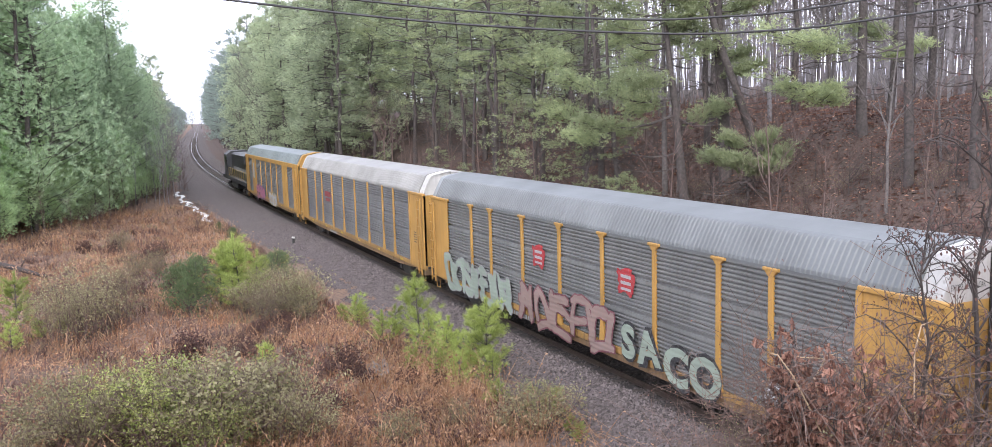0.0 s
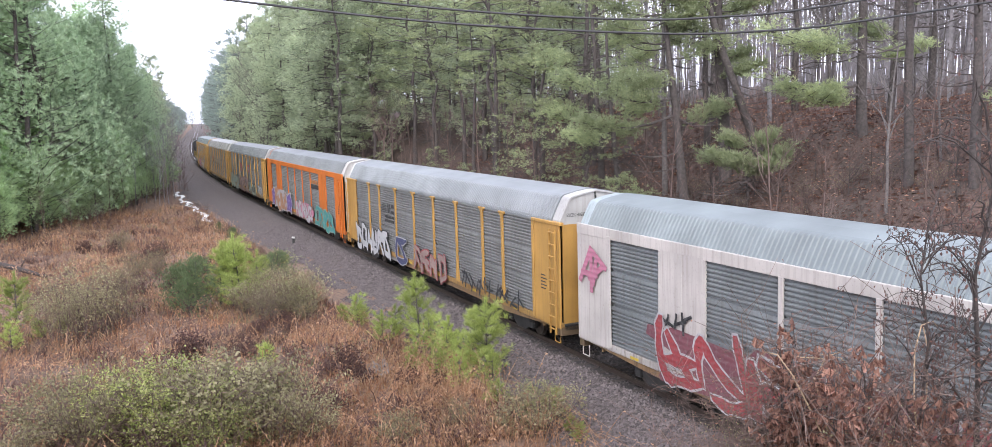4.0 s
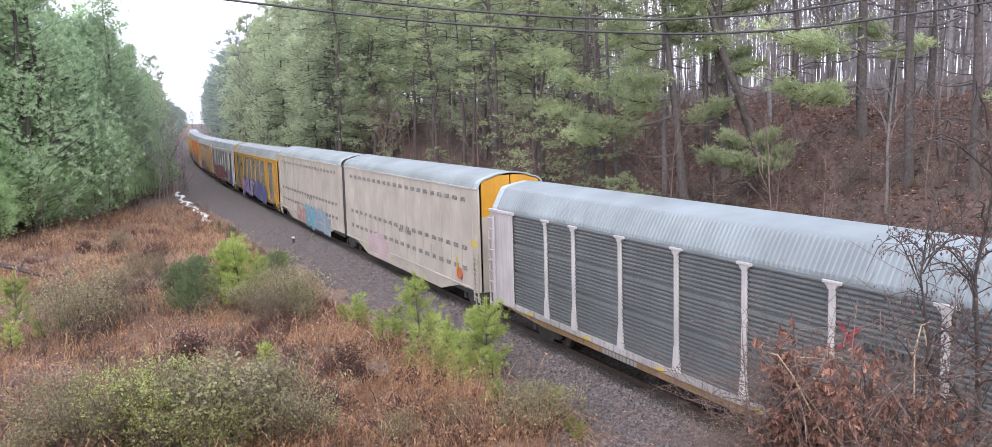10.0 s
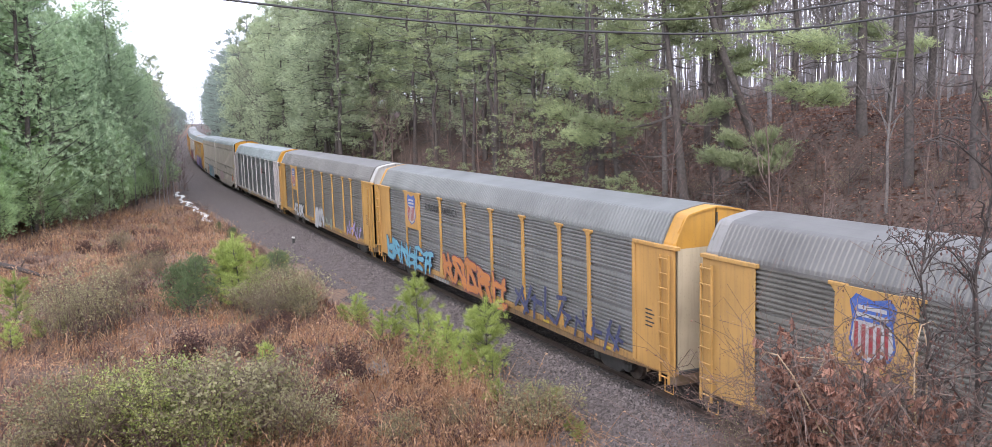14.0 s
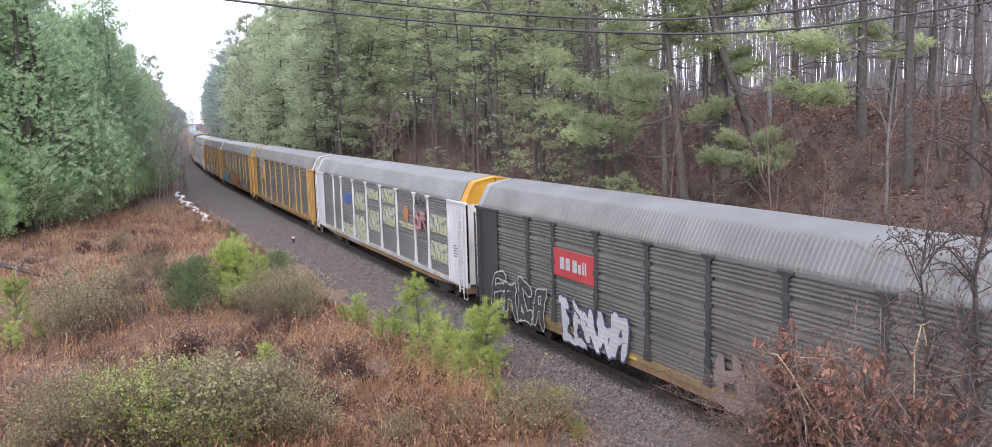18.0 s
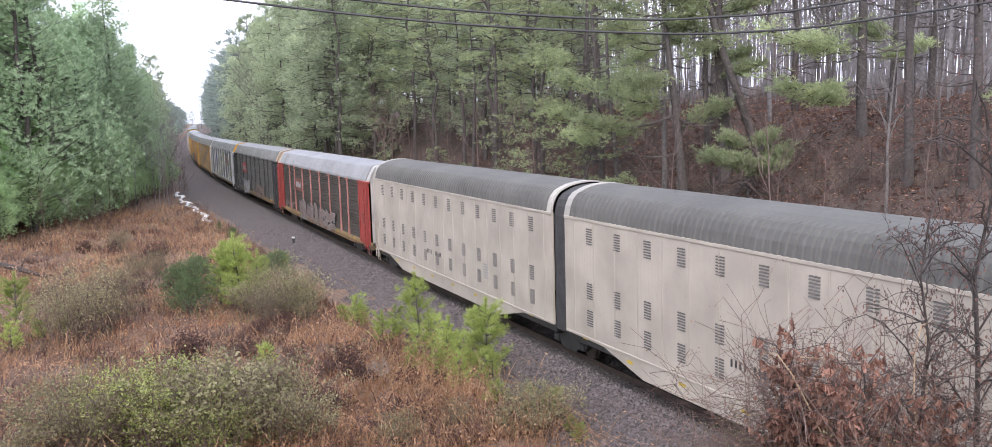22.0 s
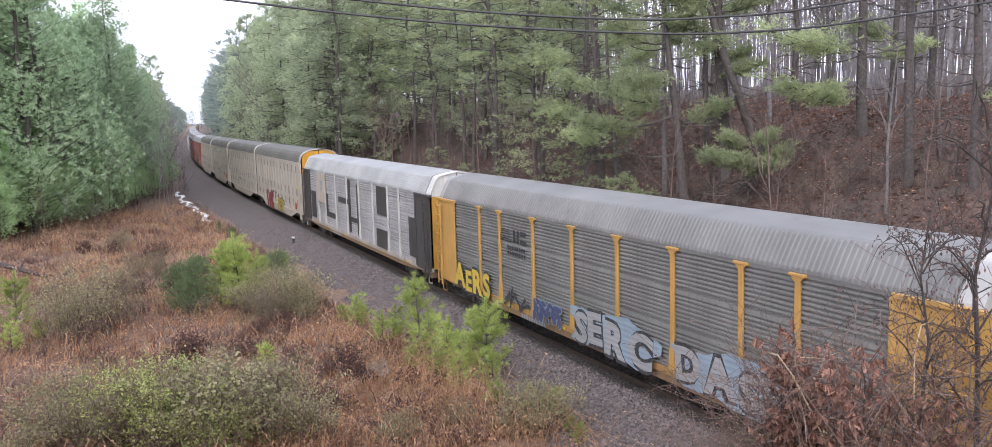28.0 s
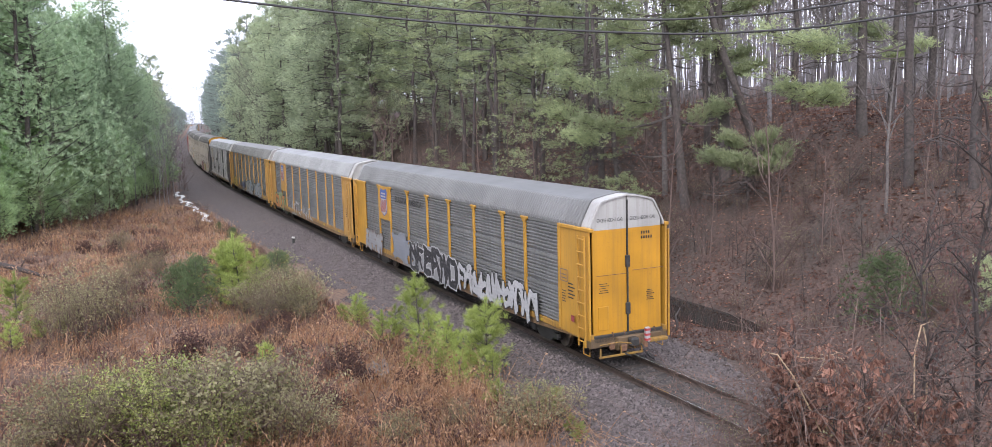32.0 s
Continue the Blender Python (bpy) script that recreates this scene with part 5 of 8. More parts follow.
q0, q1 = CAR["q"]
piece(q1, 6.0, 9.3, 0.5, 1.9, "red", "black", half=AUTO_HALF, n=4)
g = tag_on(q1, "PEST", 11.5, 0.65, 1.3, "yellow", "black", None, 2.9)
g.matrix_basis = near_side(AUTO_HALF - 11.5, 0.65, -X_SIDE - 0.03)
for unit, s, z in ((q0, 1.9, 3.0),):
    b = Build()
    r = random.Random(5)
    for k in range(9):
        b.add([(0.12 * k, 0.3 * r.random(), 0.002 * k), (0.12 * k + 0.03, 0.3 * r.random(), 0.002 * k), (0.12 * k + 0.15, 0.5 + 0.4 * r.random(), 0.002 * k), (0.12 * k + 0.12, 0.5 + 0.4 * r.random(), 0.002 * k)], [(0, 1, 2, 3)])
    part("graffiti", b.mesh("graffiti", spray("black", SPRAY["black"])), unit, "black sprayed scribble", near_side(AUTO_HALF - s, z, -X_SIDE - 0.03))
for unit in (CAR["p"][1], q1, h1):
    part("warning_label", Build().box(-0.005, 0.005, -0.3, 0.3, -0.12, 0.12).mesh("warning_label", spray("yellow", SPRAY["yellow"])), unit, "yellow warning label", Matrix.Translation((-X_SIDE - 0.028, -AUTO_HALF + 1.1, 3.05)))
    part("brake_wheel", Build().tube([(-0.06, 0, 0), (0, 0, 0)], [0.28, 0.25], 12).mesh("brake_wheel", spray("orange_red", (0.6, 0.14, 0.05))), unit, "orange hand-brake wheel", Matrix.Translation((-X_SIDE - 0.03, -AUTO_HALF + 2.7, 1.55)))
    part("reflector", Build().box(-0.005, 0.005, -0.07, 0.07, -0.45, 0.45).mesh("reflector", spray("yellow", SPRAY["yellow"])), unit, "yellow upright reflector strip", Matrix.Translation((-X_SIDE - 0.028, -AUTO_HALF + 3.1, 1.75)))

cr_, cs, ct, cu_ = (CAR[k][0] for k in "rstu")
soot = paint("patch_black", (0.05, 0.048, 0.047), amount=0.3)
for s0, s1, z0, z1 in [(3.0, 4.3, 1.3, 3.2), (7.5, 7.9, 2.0, 3.3), (7.5, 10.0, 1.75, 2.1), (10.8, 13.2, 3.0, 3.35), (13.3, 13.75, 1.3, 4.6), (15.2, 15.65, 1.3, 4.4), (13.3, 15.6, 2.0, 2.3), (19.4, 21.3, 3.0, 4.6), (19.2, 21.2, 1.15, 2.2), (24.9, 26.0, 1.4, 3.4)]:
    part("patch", Build().box(-0.006, 0.02, -(s1 - s0), 0, z0, z1, 0.004).mesh("patch", soot), cr_, "black repair patch", Matrix.Translation((-X_SIDE - 0.004, HALF - s0, 0)))
panel_sign(cr_, 5.33, 7.5, 2.6, 4.6, paint("faded_cream", (0.58, 0.50, 0.40)), label="faded cream plate with worn emblem")
mark(cr_, [(0.5, 0.55, 0.75, 0.35), (0.6, 0.15, 0.1, 0.35), (0.8, 0.15, 0.1, 0.35), (1.0, 0.15, 0.1, 0.35)], 5.5, 3.2, "sky", x=-X_SIDE - 0.06, label="worn blue emblem")
tag_on(cs, "AERS", 2.5, 1.0, 1.25, "yellow", "black", None, 3.9)
scrawl(cs, 7.4, 0.8, 2.0, 1.1, "black", 17)
piece(cs, 10.2, 12.2, 1.0, 1.75, "navy", "sky", n=4)
tag_on(cs, "SERC", 13.1, 0.95, 1.35, "grey", "black", "sky", 4.6)
tag_on(cs, "DASE", 18.8, 1.0, 1.3, "grey", "black", "sky", 4.4)
scrawl(cs, 23.6, 1.1, 2.2, 0.9, "black", 18)
tag_on(ct, "CRAT", 2.3, 0.95, 1.35, "orange", "black", "green", 4.3)
scrawl(ct, 9.4, 0.85, 3.2, 1.2, "white", 19)
scrawl(ct, 13.0, 0.85, 3.6, 1.0, "white", 20)
piece(cu_, 2.6, 5.7, 0.9, 1.9, "grey", "taupe", n=6)
part("graffiti", blob(2.7, 1.5, "skycloud", spray("pale_sky", (0.27, 0.29, 0.33))), cu_, "faint blue paint cloud", near_side(HALF - 7.5, 0.9))
piece(cu_, 10.3, 16.6, 0.78, 2.15, "black", "white", "grey", n=6)
piece(cu_, 16.9, 24.4, 0.85, 2.0, "white", "black", n=10)

# the rear of the last car: words, stencils, marker
rear = Matrix(((1, 0, 0, 0), (0, 0, -1, -HALF + BODY_END + 0.092), (0, 1, 0, 0), (0, 0, 0, 1)))
for car in (cu_, CAR["s"][0], cc, ce):
    for x in (-1.15, 0.12):
        part("lettering", letters("EXCESS HEIGHT CAR", 0.17, spray("black", SPRAY["black"]), 0.0, 0, 0, 1.0, 1.0), car, "black warning words", rear @ Matrix.Translation((x, 4.86, 0)))
part("stencil", bars("stencil", [(0.095 * k, 0.16, 0.05, 0.10) for k in range(4)] + [(0.095 * k, 0.0, 0.05, 0.10) for k in range(5)], spray("black", SPRAY["black"])), cu_, "", rear @ Matrix.Translation((0.55, 4.2, 0)))
part("stencil", bars("stencil", [(0.02 * (k % 2), 0.075 * k, 0.36 - 0.05 * (k % 3), 0.022) for k in range(5)], spray("black", SPRAY["black"])), cu_, "", rear @ Matrix.Translation((-1.1, 2.5, 0)))
part("stencil", bars("stencil", [(0.02 * (k % 2), 0.065 * k, 0.3 - 0.05 * (k % 3), 0.02) for k in range(6)], spray("black", SPRAY["black"])), cu_, "", rear @ Matrix.Translation((0.75, 2.1, 0)))
part("hatch", Build().box(-0.2, 0.2, 0, 0.03, -0.4, 0.4, 0.01).mesh("hatch", paint("door_u", (0.7, 0.4, 0.03))), cu_, "", Matrix.Translation((-0.95, -HALF + BODY_END + 0.075, 1.65)))
eot = part("end_marker", Build().box(-0.09, 0.09, -0.06, 0.06, -0.25, 0.25, 0.02).mesh("end_marker", spray("white", SPRAY["white"])), cu_, "red and white end-of-train marker", Matrix.Translation((0.55, -HALF + BODY_END - 0.25, 1.0)))
for z in (-0.17, 0.0, 0.17):
    part("red_band", Build().box(-0.093, 0.093, -0.064, 0.064, -0.045, 0.045, 0.01).mesh("red_band", spray("badge_red", (0.55, 0.04, 0.05))), eot, "", Matrix.Translation((0, 0, z)))

# the last car's rear: seam, hinges, steps, hoses and grime below the doors
ye = -HALF + BODY_END
rust = plain("rusty_iron", (0.16, 0.085, 0.05), 0.85, 0.45, 6)
grime_yellow = paint("grimy_yellow", (0.42, 0.24, 0.05), amount=0.8)
for x0, x1, z in ((-1.3, -0.06, 3.12), (0.08, 1.3, 3.2)):
    part("door_seam", Build().box(x0, x1, 0, 0.012, z, z + 0.02, 0.002).mesh("door_seam", rust), cu_, "", Matrix.Translation((0, ye - 0.1, 0)))
part("step_bar", Build().box(-1.35, 0.35, -0.03, 0.03, 0.42, 0.49, 0.01).mesh("step_bar", grime_yellow), cu_, "bent grimy yellow step bar", Matrix.Translation((0, ye - 0.28, 0)))
for x in (-1.3, -0.5, 0.3):
    part("step_post", Build().box(x - 0.025, x + 0.025, -0.025, 0.025, 0.45, 0.75, 0.006).mesh("step_post", grime_yellow), cu_, "", Matrix.Translation((0, ye - 0.28, 0)))
part("air_hose", Build().tube([(0.25, ye - 0.3, 0.75), (0.32, ye - 0.5, 0.55), (0.45, ye - 0.52, 0.32), (0.62, ye - 0.5, 0.22)], [0.03, 0.03, 0.03, 0.035], 7).mesh("air_hose", BLACK, True), cu_, "black rubber air hose")
part("uncoupling_lever", Build().tube([(-1.3, ye - 0.25, 0.86), (-0.6, ye - 0.32, 0.9), (-0.1, ye - 0.35, 0.8), (0.0, ye - 0.35, 0.62)], [0.02, 0.02, 0.02, 0.02], 6).mesh("uncoupling_lever", grime_yellow, True), cu_)
part("side_step", Build().box(0.62, 1.35, -0.1, 0.1, 0.72, 0.84, 0.02).mesh("side_step", grime_yellow), cu_, "", Matrix.Translation((0, ye - 0.2, 0)))
for x, z, w in ((-0.85, 0.78, 0.18), (-0.4, 0.66, 0.22), (0.1, 0.8, 0.26), (0.45, 0.68, 0.16)):
    part("rusty_bracket", Build().box(x - w / 2, x + w / 2, -0.05, 0.05, z - 0.1, z + 0.12, 0.02).mesh("rusty_bracket", rust), cu_, "", Matrix.Translation((0, ye - 0.27, 0)))
for x in (-0.75, -0.3, 0.62, 0.9):
    part("door_hook", Build().tube([(x, ye - 0.1, 1.18), (x, ye - 0.16, 1.22), (x + 0.02, ye - 0.16, 1.08)], [0.02, 0.02, 0.015], 6).mesh("door_hook", rust, True), cu_)
# small plates and a brake wheel bracket on the near corner of the rear
mark(cu_, [(0, 0, 0.5, 0.03), (0, 0.4, 0.5, 0.03), (0, 0, 0.03, 0.43), (0.47, 0, 0.03, 0.43), (0.08, 0.1, 0.34, 0.04), (0.08, 0.22, 0.34, 0.04)], 26.2, 2.75, "taupe", x=-X_SIDE - 0.085, name="stencil")
mark(cu_, [(0, 0, 0.22, 0.22)], 26.9, 1.45, "red", x=-X_SIDE - 0.085, label="small red warning square", name="sign_plate")
mark(cu_, [(0, 0.09 * k, 0.26 - 0.04 * (k % 2), 0.03) for k in range(5)], 26.3, 2.05, "black", x=-X_SIDE - 0.085, name="stencil")


def locomotive():
    """A black six-axle diesel, seen from behind and the side as it leads the train away."""
    coat = paint("loco_black", (0.035, 0.037, 0.042), dirt=(0.10, 0.09, 0.08), amount=0.3, rough=0.5)
    loco = thing("locomotive", "black diesel freight locomotive with white rear stripe", "locomotive")
    b = Build().box(-1.5, 1.5, -10.9, 10.9, 1.2, 1.65, 0.04)
    part("frame", b.mesh("frame", coat), loco)
    b = Build().sweep([(-1.0, 1.65), (1.0, 1.65), (1.0, 4.3), (0.75, 4.5), (-0.75, 4.5), (-1.0, 4.3)], -10.0, 5.0)
    part("hood", b.mesh("hood", coat), loco)
    b = Build().sweep([(-1.45, 3.7), (1.45, 3.7), (1.45, 4.45), (0.9, 4.75), (-0.9, 4.75), (-1.45, 4.45)], -9.8, -5.2)
    part("radiator", b.mesh("radiator", coat), loco, "wide black radiator wings")
    b = Build().sweep([(-1.55, 1.65), (1.55, 1.65), (1.55, 4.2), (1.0, 4.65), (-1.0, 4.65), (-1.55, 4.2)], 5.0, 8.0)
    part("cab", b.mesh("cab", coat), loco)
    part("nose", Build().box(-1.1, 1.1, 8.0, 10.2, 1.65, 3.3, 0.15).mesh("nose", coat), loco)
    part("cab_window", Build().box(-1.57, -1.5, 5.5, 7.4, 3.2, 4.0, 0.02).mesh("cab_window", plain("dark_glass", (0.02, 0.022, 0.025), 0.1, 0.1, 2)), loco, "dark side window")
    part("fuel_tank", Build().box(-1.4, 1.4, -2.8, 2.8, 0.45, 1.2, 0.15).mesh("fuel_tank", coat), loco)
    rail = Build()
    for sx in (-1.45, 1.45):
        rail.tube([(sx, -10.6, 2.7), (sx, 4.8, 2.7)], [0.025, 0.025], 5)
        for k in range(9):
            rail.tube([(sx, -10.6 + 1.9 * k, 1.65), (sx, -10.6 + 1.9 * k, 2.7)], [0.022, 0.022], 5)
    part("handrail", rail.mesh("handrail", paint("handrail_yellow", (0.5, 0.36, 0.1), amount=0.3)), loco)
    part("stripe", Build().box(-1.005, -1.001, -8.0, 3.5, 2.4, 2.9).mesh("stripe", spray("grey", SPRAY["grey"])), loco, "pale side stripe")
    part("coupler", shared("coupler", coupler_mesh), loco, "", Matrix.Translation((0, -10.9, 0)) @ pose(0, 0, 0, 0, 0, 180))
    add_trucks(loco, (6.2, 8.0, -6.2, -8.0))
    return loco


UNITS.insert(0, (locomotive(), 11.2, 7.0))

# ---- trees ----
NEAR_BUSHES = [(4.38, 12.6, "oak", 1.03), (4.85, 13.0, "oak", 0.98), (4.15, 12.2, "oak", 0.82), (4.5, 12.1, "oak", 0.9), (4.6, 12.7, "oak", 0.98), (5.1, 11.8, "oak", 0.90), (5.5, 11.5, "oak", 0.88), (4.75, 11.7, "oak", 0.88), (6.0, 11.6, "oak", 0.92), (5.2, 12.5, "oak", 0.9), (6.2, 12.5, "tall", 1.18), (7.0, 12.8, "tall", 1.34),
               (3.9, 13.0, "bare", 0.98), (5.53, 13.5, "bare", 1.2), (6.1, 13.0, "bare", 1.2), (6.7, 12.6, "bare", 1.38), (5.0, 12.2, "bare", 0.95), (5.8, 12.2, "bare", 0.98), (4.4, 13.4, "bare", 1.0), (3.57, 13.0, "olive", 0.95), (4.0, 12.8, "olive", 0.9), (6.4, 11.4, "olive", 0.98), (5.0, 11.5, "olive", 0.92)]
def two_tone(name, wood, leaves, wood_mat, leaf_mat):
    """One mesh of wood faces and leaf faces, each with its material."""
    v, f = wood.v + leaves[0], wood.f + [tuple(k + len(wood.v) for k in q) for q in leaves[1]]
    me = bpy.data.meshes.new(name)
    me.from_pydata(v, [], f)
    me.materials.append(wood_mat)
    me.materials.append(leaf_mat)
    me.polygons.foreach_set("material_index", [0] * len(wood.f) + [1] * len(leaves[1]))
    return me


def raw_mesh(name, v, f, material):
    me = bpy.data.meshes.new(name)
    me.from_pydata(v, [], f)
    me.materials.append(material)
    return me


class Needles:
    """Gathers needle sprays: each a centre, a leaning axis and a size, turned into blades all at once."""

    def __init__(self):
        self.at, self.axis, self.size = [], [], []

    def add(self, p, axis, size):
        self.at.append(tuple(p))
        self.axis.append(tuple(axis))
        self.size.append(size)

    def blades(self, n, width, seed):
        g = np.random.default_rng(seed)
        at_p, axis, size = (np.repeat(np.array(a, float), n, 0) for a in (self.at, self.axis, self.size))
        d = g.normal(0, 1, at_p.shape) * (0.75, 0.75, 0.56) + (0, 0, 0.15) + axis
        d /= np.linalg.norm(d, axis=1, keepdims=True) + 1e-9
        side = np.cross(d, g.normal(0, 1, d.shape))
        side *= width / (np.linalg.norm(side, axis=1, keepdims=True) + 1e-9)
        far = (size * g.uniform(0.6, 1.25, len(size)))[:, None] * d
        v = np.stack([at_p + far * 0.1 - side, at_p + far * 0.1 + side, at_p + far], 1).reshape(-1, 3)
        return v.tolist(), np.arange(len(v)).reshape(-1, 3).tolist()


def pine_tree(seed, height, clear, spread, pads, blade, width, blades_n, name, label, needles, lean=0.02, dead_n=8, lite=False, limbs=1.0, puff=0.08):
    """A pine: tapered trunk, arching limbs, flat pads of needle sprays towards the limb ends, dead limbs below."""
    r, up = random.Random(seed), Vector((0, 0, 0.35))
    tree = thing(name, label, "tree")
    b = Build()
    base_r = 0.0095 * height + 0.02
    bend = [Vector((r.gauss(0, lean) * height * (i / 8), r.gauss(0, lean) * height * (i / 8), height * i / 8)) for i in range(9)]
    b.tube([Vector((0, 0, -0.5))] + bend, [base_r * 1.4] + [base_r * (1 - 0.93 * i / 8) + 0.012 for i in range(9)], 8)
    part("trunk", b.mesh("trunk", BARK_PINE, True), tree)

    def on_trunk(t):
        i = min(int(t * 8), 7)
        return bend[i].lerp(bend[i + 1], t * 8 - i)
    lb, nd = Build(), Needles()
    n_limb = int((16 + height * 1.7) * limbs)
    for i in range(n_limb + dead_n):
        live = i < n_limb
        if live:
            t = clear + (0.99 - clear) * (i / n_limb) ** 0.92
            prof = math.sin(math.pi * min(1, 0.22 + 0.78 * (t - clear) / (1 - clear))) ** 0.8
            L = spread * (0.22 + 0.78 * prof) * r.uniform(0.55, 1.25)
        else:
            t = clear * r.uniform(0.2, 1.0)
            L = spread * r.uniform(0.25, 0.7)
        a = r.uniform(0, 6.28)
        p0 = on_trunk(min(t, 0.985))
        rise = r.uniform(-0.12, 0.30) + 0.7 * max(0, t - 0.7)
        d = Vector((math.cos(a), math.sin(a), rise))
        q = Vector((-math.sin(a), math.cos(a), 0))
        bow = r.uniform(-0.12, 0.12) * L
        pts = [p0, p0 + d * L * 0.35 + Vector((0, 0, 0.05 * L)) + q * bow, p0 + d * L * 0.7 + Vector((0, 0, -0.04 * L)) + q * bow, p0 + d * L + Vector((0, 0, 0.06 * L))]
        rr = 0.012 + 0.011 * L
        lb.tube([pts[0], pts[3]] if lite else pts, [rr, 0.02] if lite else [rr, rr * 0.7, rr * 0.45, 0.006], 3 if lite else 4, False)
        for k in range(0 if lite else (3 if live else 4)):
            u = r.uniform(0.25, 0.95)
            c = pts[0].lerp(pts[3], u)
            e = c + (d * 0.5 + q * r.choice((-1, 1)) * r.uniform(0.4, 0.9) + Vector((0, 0, r.uniform(-0.25, 0.25)))) * L * 0.35 * (1.1 - 0.5 * u)
            lb.tube([c, e], [rr * 0.4, 0.005], 3, False)
            if live:
                for _ in range(max(1, pads // 4)):
                    w = c.lerp(e, r.uniform(0.45, 1.15)) + Vector((r.gauss(0, 0.13), r.gauss(0, 0.13), r.gauss(0.03, puff))) * (1 + 0.3 * L)
                    nd.add(w, (e - c).normalized() * 0.45 + up, blade * r.uniform(0.75, 1.25))
        if live:
            for _ in range(pads):
                u = 0.45 + 0.6 * math.sqrt(r.random())
                w = pts[1].lerp(pts[3], (u - 0.35) / 0.65) + Vector((r.gauss(0, 0.16), r.gauss(0, 0.16), r.gauss(0.03, puff))) * (1 + 0.3 * L)
                nd.add(w, d.normalized() * 0.45 + up, blade * r.uniform(0.75, 1.25))
    part("crown", two_tone("crown", lb, nd.blades(blades_n, width, seed), BARK_PINE, needles), tree, "green needle sprays on dark limbs")
    return tree


def bare_tree(seed, height, name, label, levels=3, spread=0.45, thick=0.0095, bark=None, low=0.35, kids0=9, fine=0.006, crook=0.13):
    """A leafless broadleaf: trunk, limbs and twigs."""
    r = random.Random(seed)
    tree = thing(name, label, "tree")
    tb, lb = Build(), Build()

    def grow(p, d, L, rad, lev):
        pts, rads, q = [p], [rad], p
        n = 5 if lev == 0 else 3
        for i in range(n):
            d = (d + Vector((r.gauss(0, crook), r.gauss(0, crook), 0.05)) * (1.0 if lev else 0.4)).normalized()
            q = q + d * L / n
            pts.append(q)
            rads.append(rad * (1 - (0.55 if lev else 0.75) * (i + 1) / n))
        (tb if lev == 0 else lb).tube(pts, rads, 7 if lev == 0 else (4 if lev == 1 else 3), False)
        if lev >= levels:
            return
        kids = (kids0, 5, 4, 3)[min(lev, 3)]
        for k in range(kids):
            t = r.uniform(low if lev == 0 else 0.2, 1.0)
            i = min(int(t * n), n - 1)
            at_p = pts[i].lerp(pts[i + 1], t * n - i)
            a = r.uniform(0, 6.28)
            nd = (d * 0.75 + Vector((math.cos(a), math.sin(a), r.uniform(0.0, 0.5))) * spread * 1.7).normalized()
            grow(at_p, nd, L * r.uniform(0.28, 0.5), max(fine, rads[i] * 0.5), lev + 1)
    grow(Vector((0, 0, -0.3)), Vector((0, 0, 1)), height * 0.95, thick * height + 0.012, 0)
    part("trunk", tb.mesh("trunk", bark or BARK_GREY, True), tree)
    part("crown", lb.mesh("crown", bark or BARK_GREY), tree, "leafless branches")
    return tree


def dense_pine(seed, height, spread, name, label, needles, limbs=120, sprays=15, blade=0.30, width=0.024, blades_n=11, base=0.03):
    """A young pine grown close in a thicket: soft green from top to foot, limbs hidden in upright sprays."""
    r = random.Random(seed)
    tree = thing(name, label, "tree")
    rad = 0.0085 * height + 0.02
    line = [Vector((r.gauss(0, 0.012) * height * i / 6, r.gauss(0, 0.012) * height * i / 6, height * i / 6)) for i in range(7)]
    part("trunk", Build().tube([Vector((0, 0, -0.4))] + line, [rad * 1.3] + [rad * (1 - 0.93 * i / 6) + 0.01 for i in range(7)], 7).mesh("trunk", BARK_PINE, True), tree)
    lb, nd = Build(), Needles()
    for i in range(limbs):
        t = base + (0.995 - base) * (i / limbs) ** 0.85
        L = spread * (min(1.0, 1.35 * (1 - t) + 0.06) ** 0.8) * (0.55 + 0.45 * min(1, t * 5)) * r.uniform(0.6, 1.2)
        a = r.uniform(0, 6.28)
        k = min(int(t * 6), 5)
        p0 = line[k].lerp(line[k + 1], t * 6 - k)
        d = Vector((math.cos(a), math.sin(a), r.uniform(0.1, 0.5)))
        tip = p0 + d * L + Vector((0, 0, 0.12 * L))
        lb.tube([p0, p0 + d * L * 0.55, tip], [0.012 + 0.008 * L, 0.01 + 0.004 * L, 0.006], 3, False)
        for _ in range(sprays):
            c = (p0 + d * L * 0.3).lerp(tip, 0.15 + 0.95 * math.sqrt(r.random())) + Vector((r.gauss(0, 0.34), r.gauss(0, 0.34), r.gauss(0.04, 0.34))) * (0.5 + 0.35 * L)
            nd.add(c, d * 0.25 + Vector((0, 0, 0.7)), blade * r.uniform(0.7, 1.3))
    part("crown", two_tone("crown", lb, nd.blades(blades_n, width, seed), BARK_PINE, needles), tree, "soft green needle sprays")
    return tree


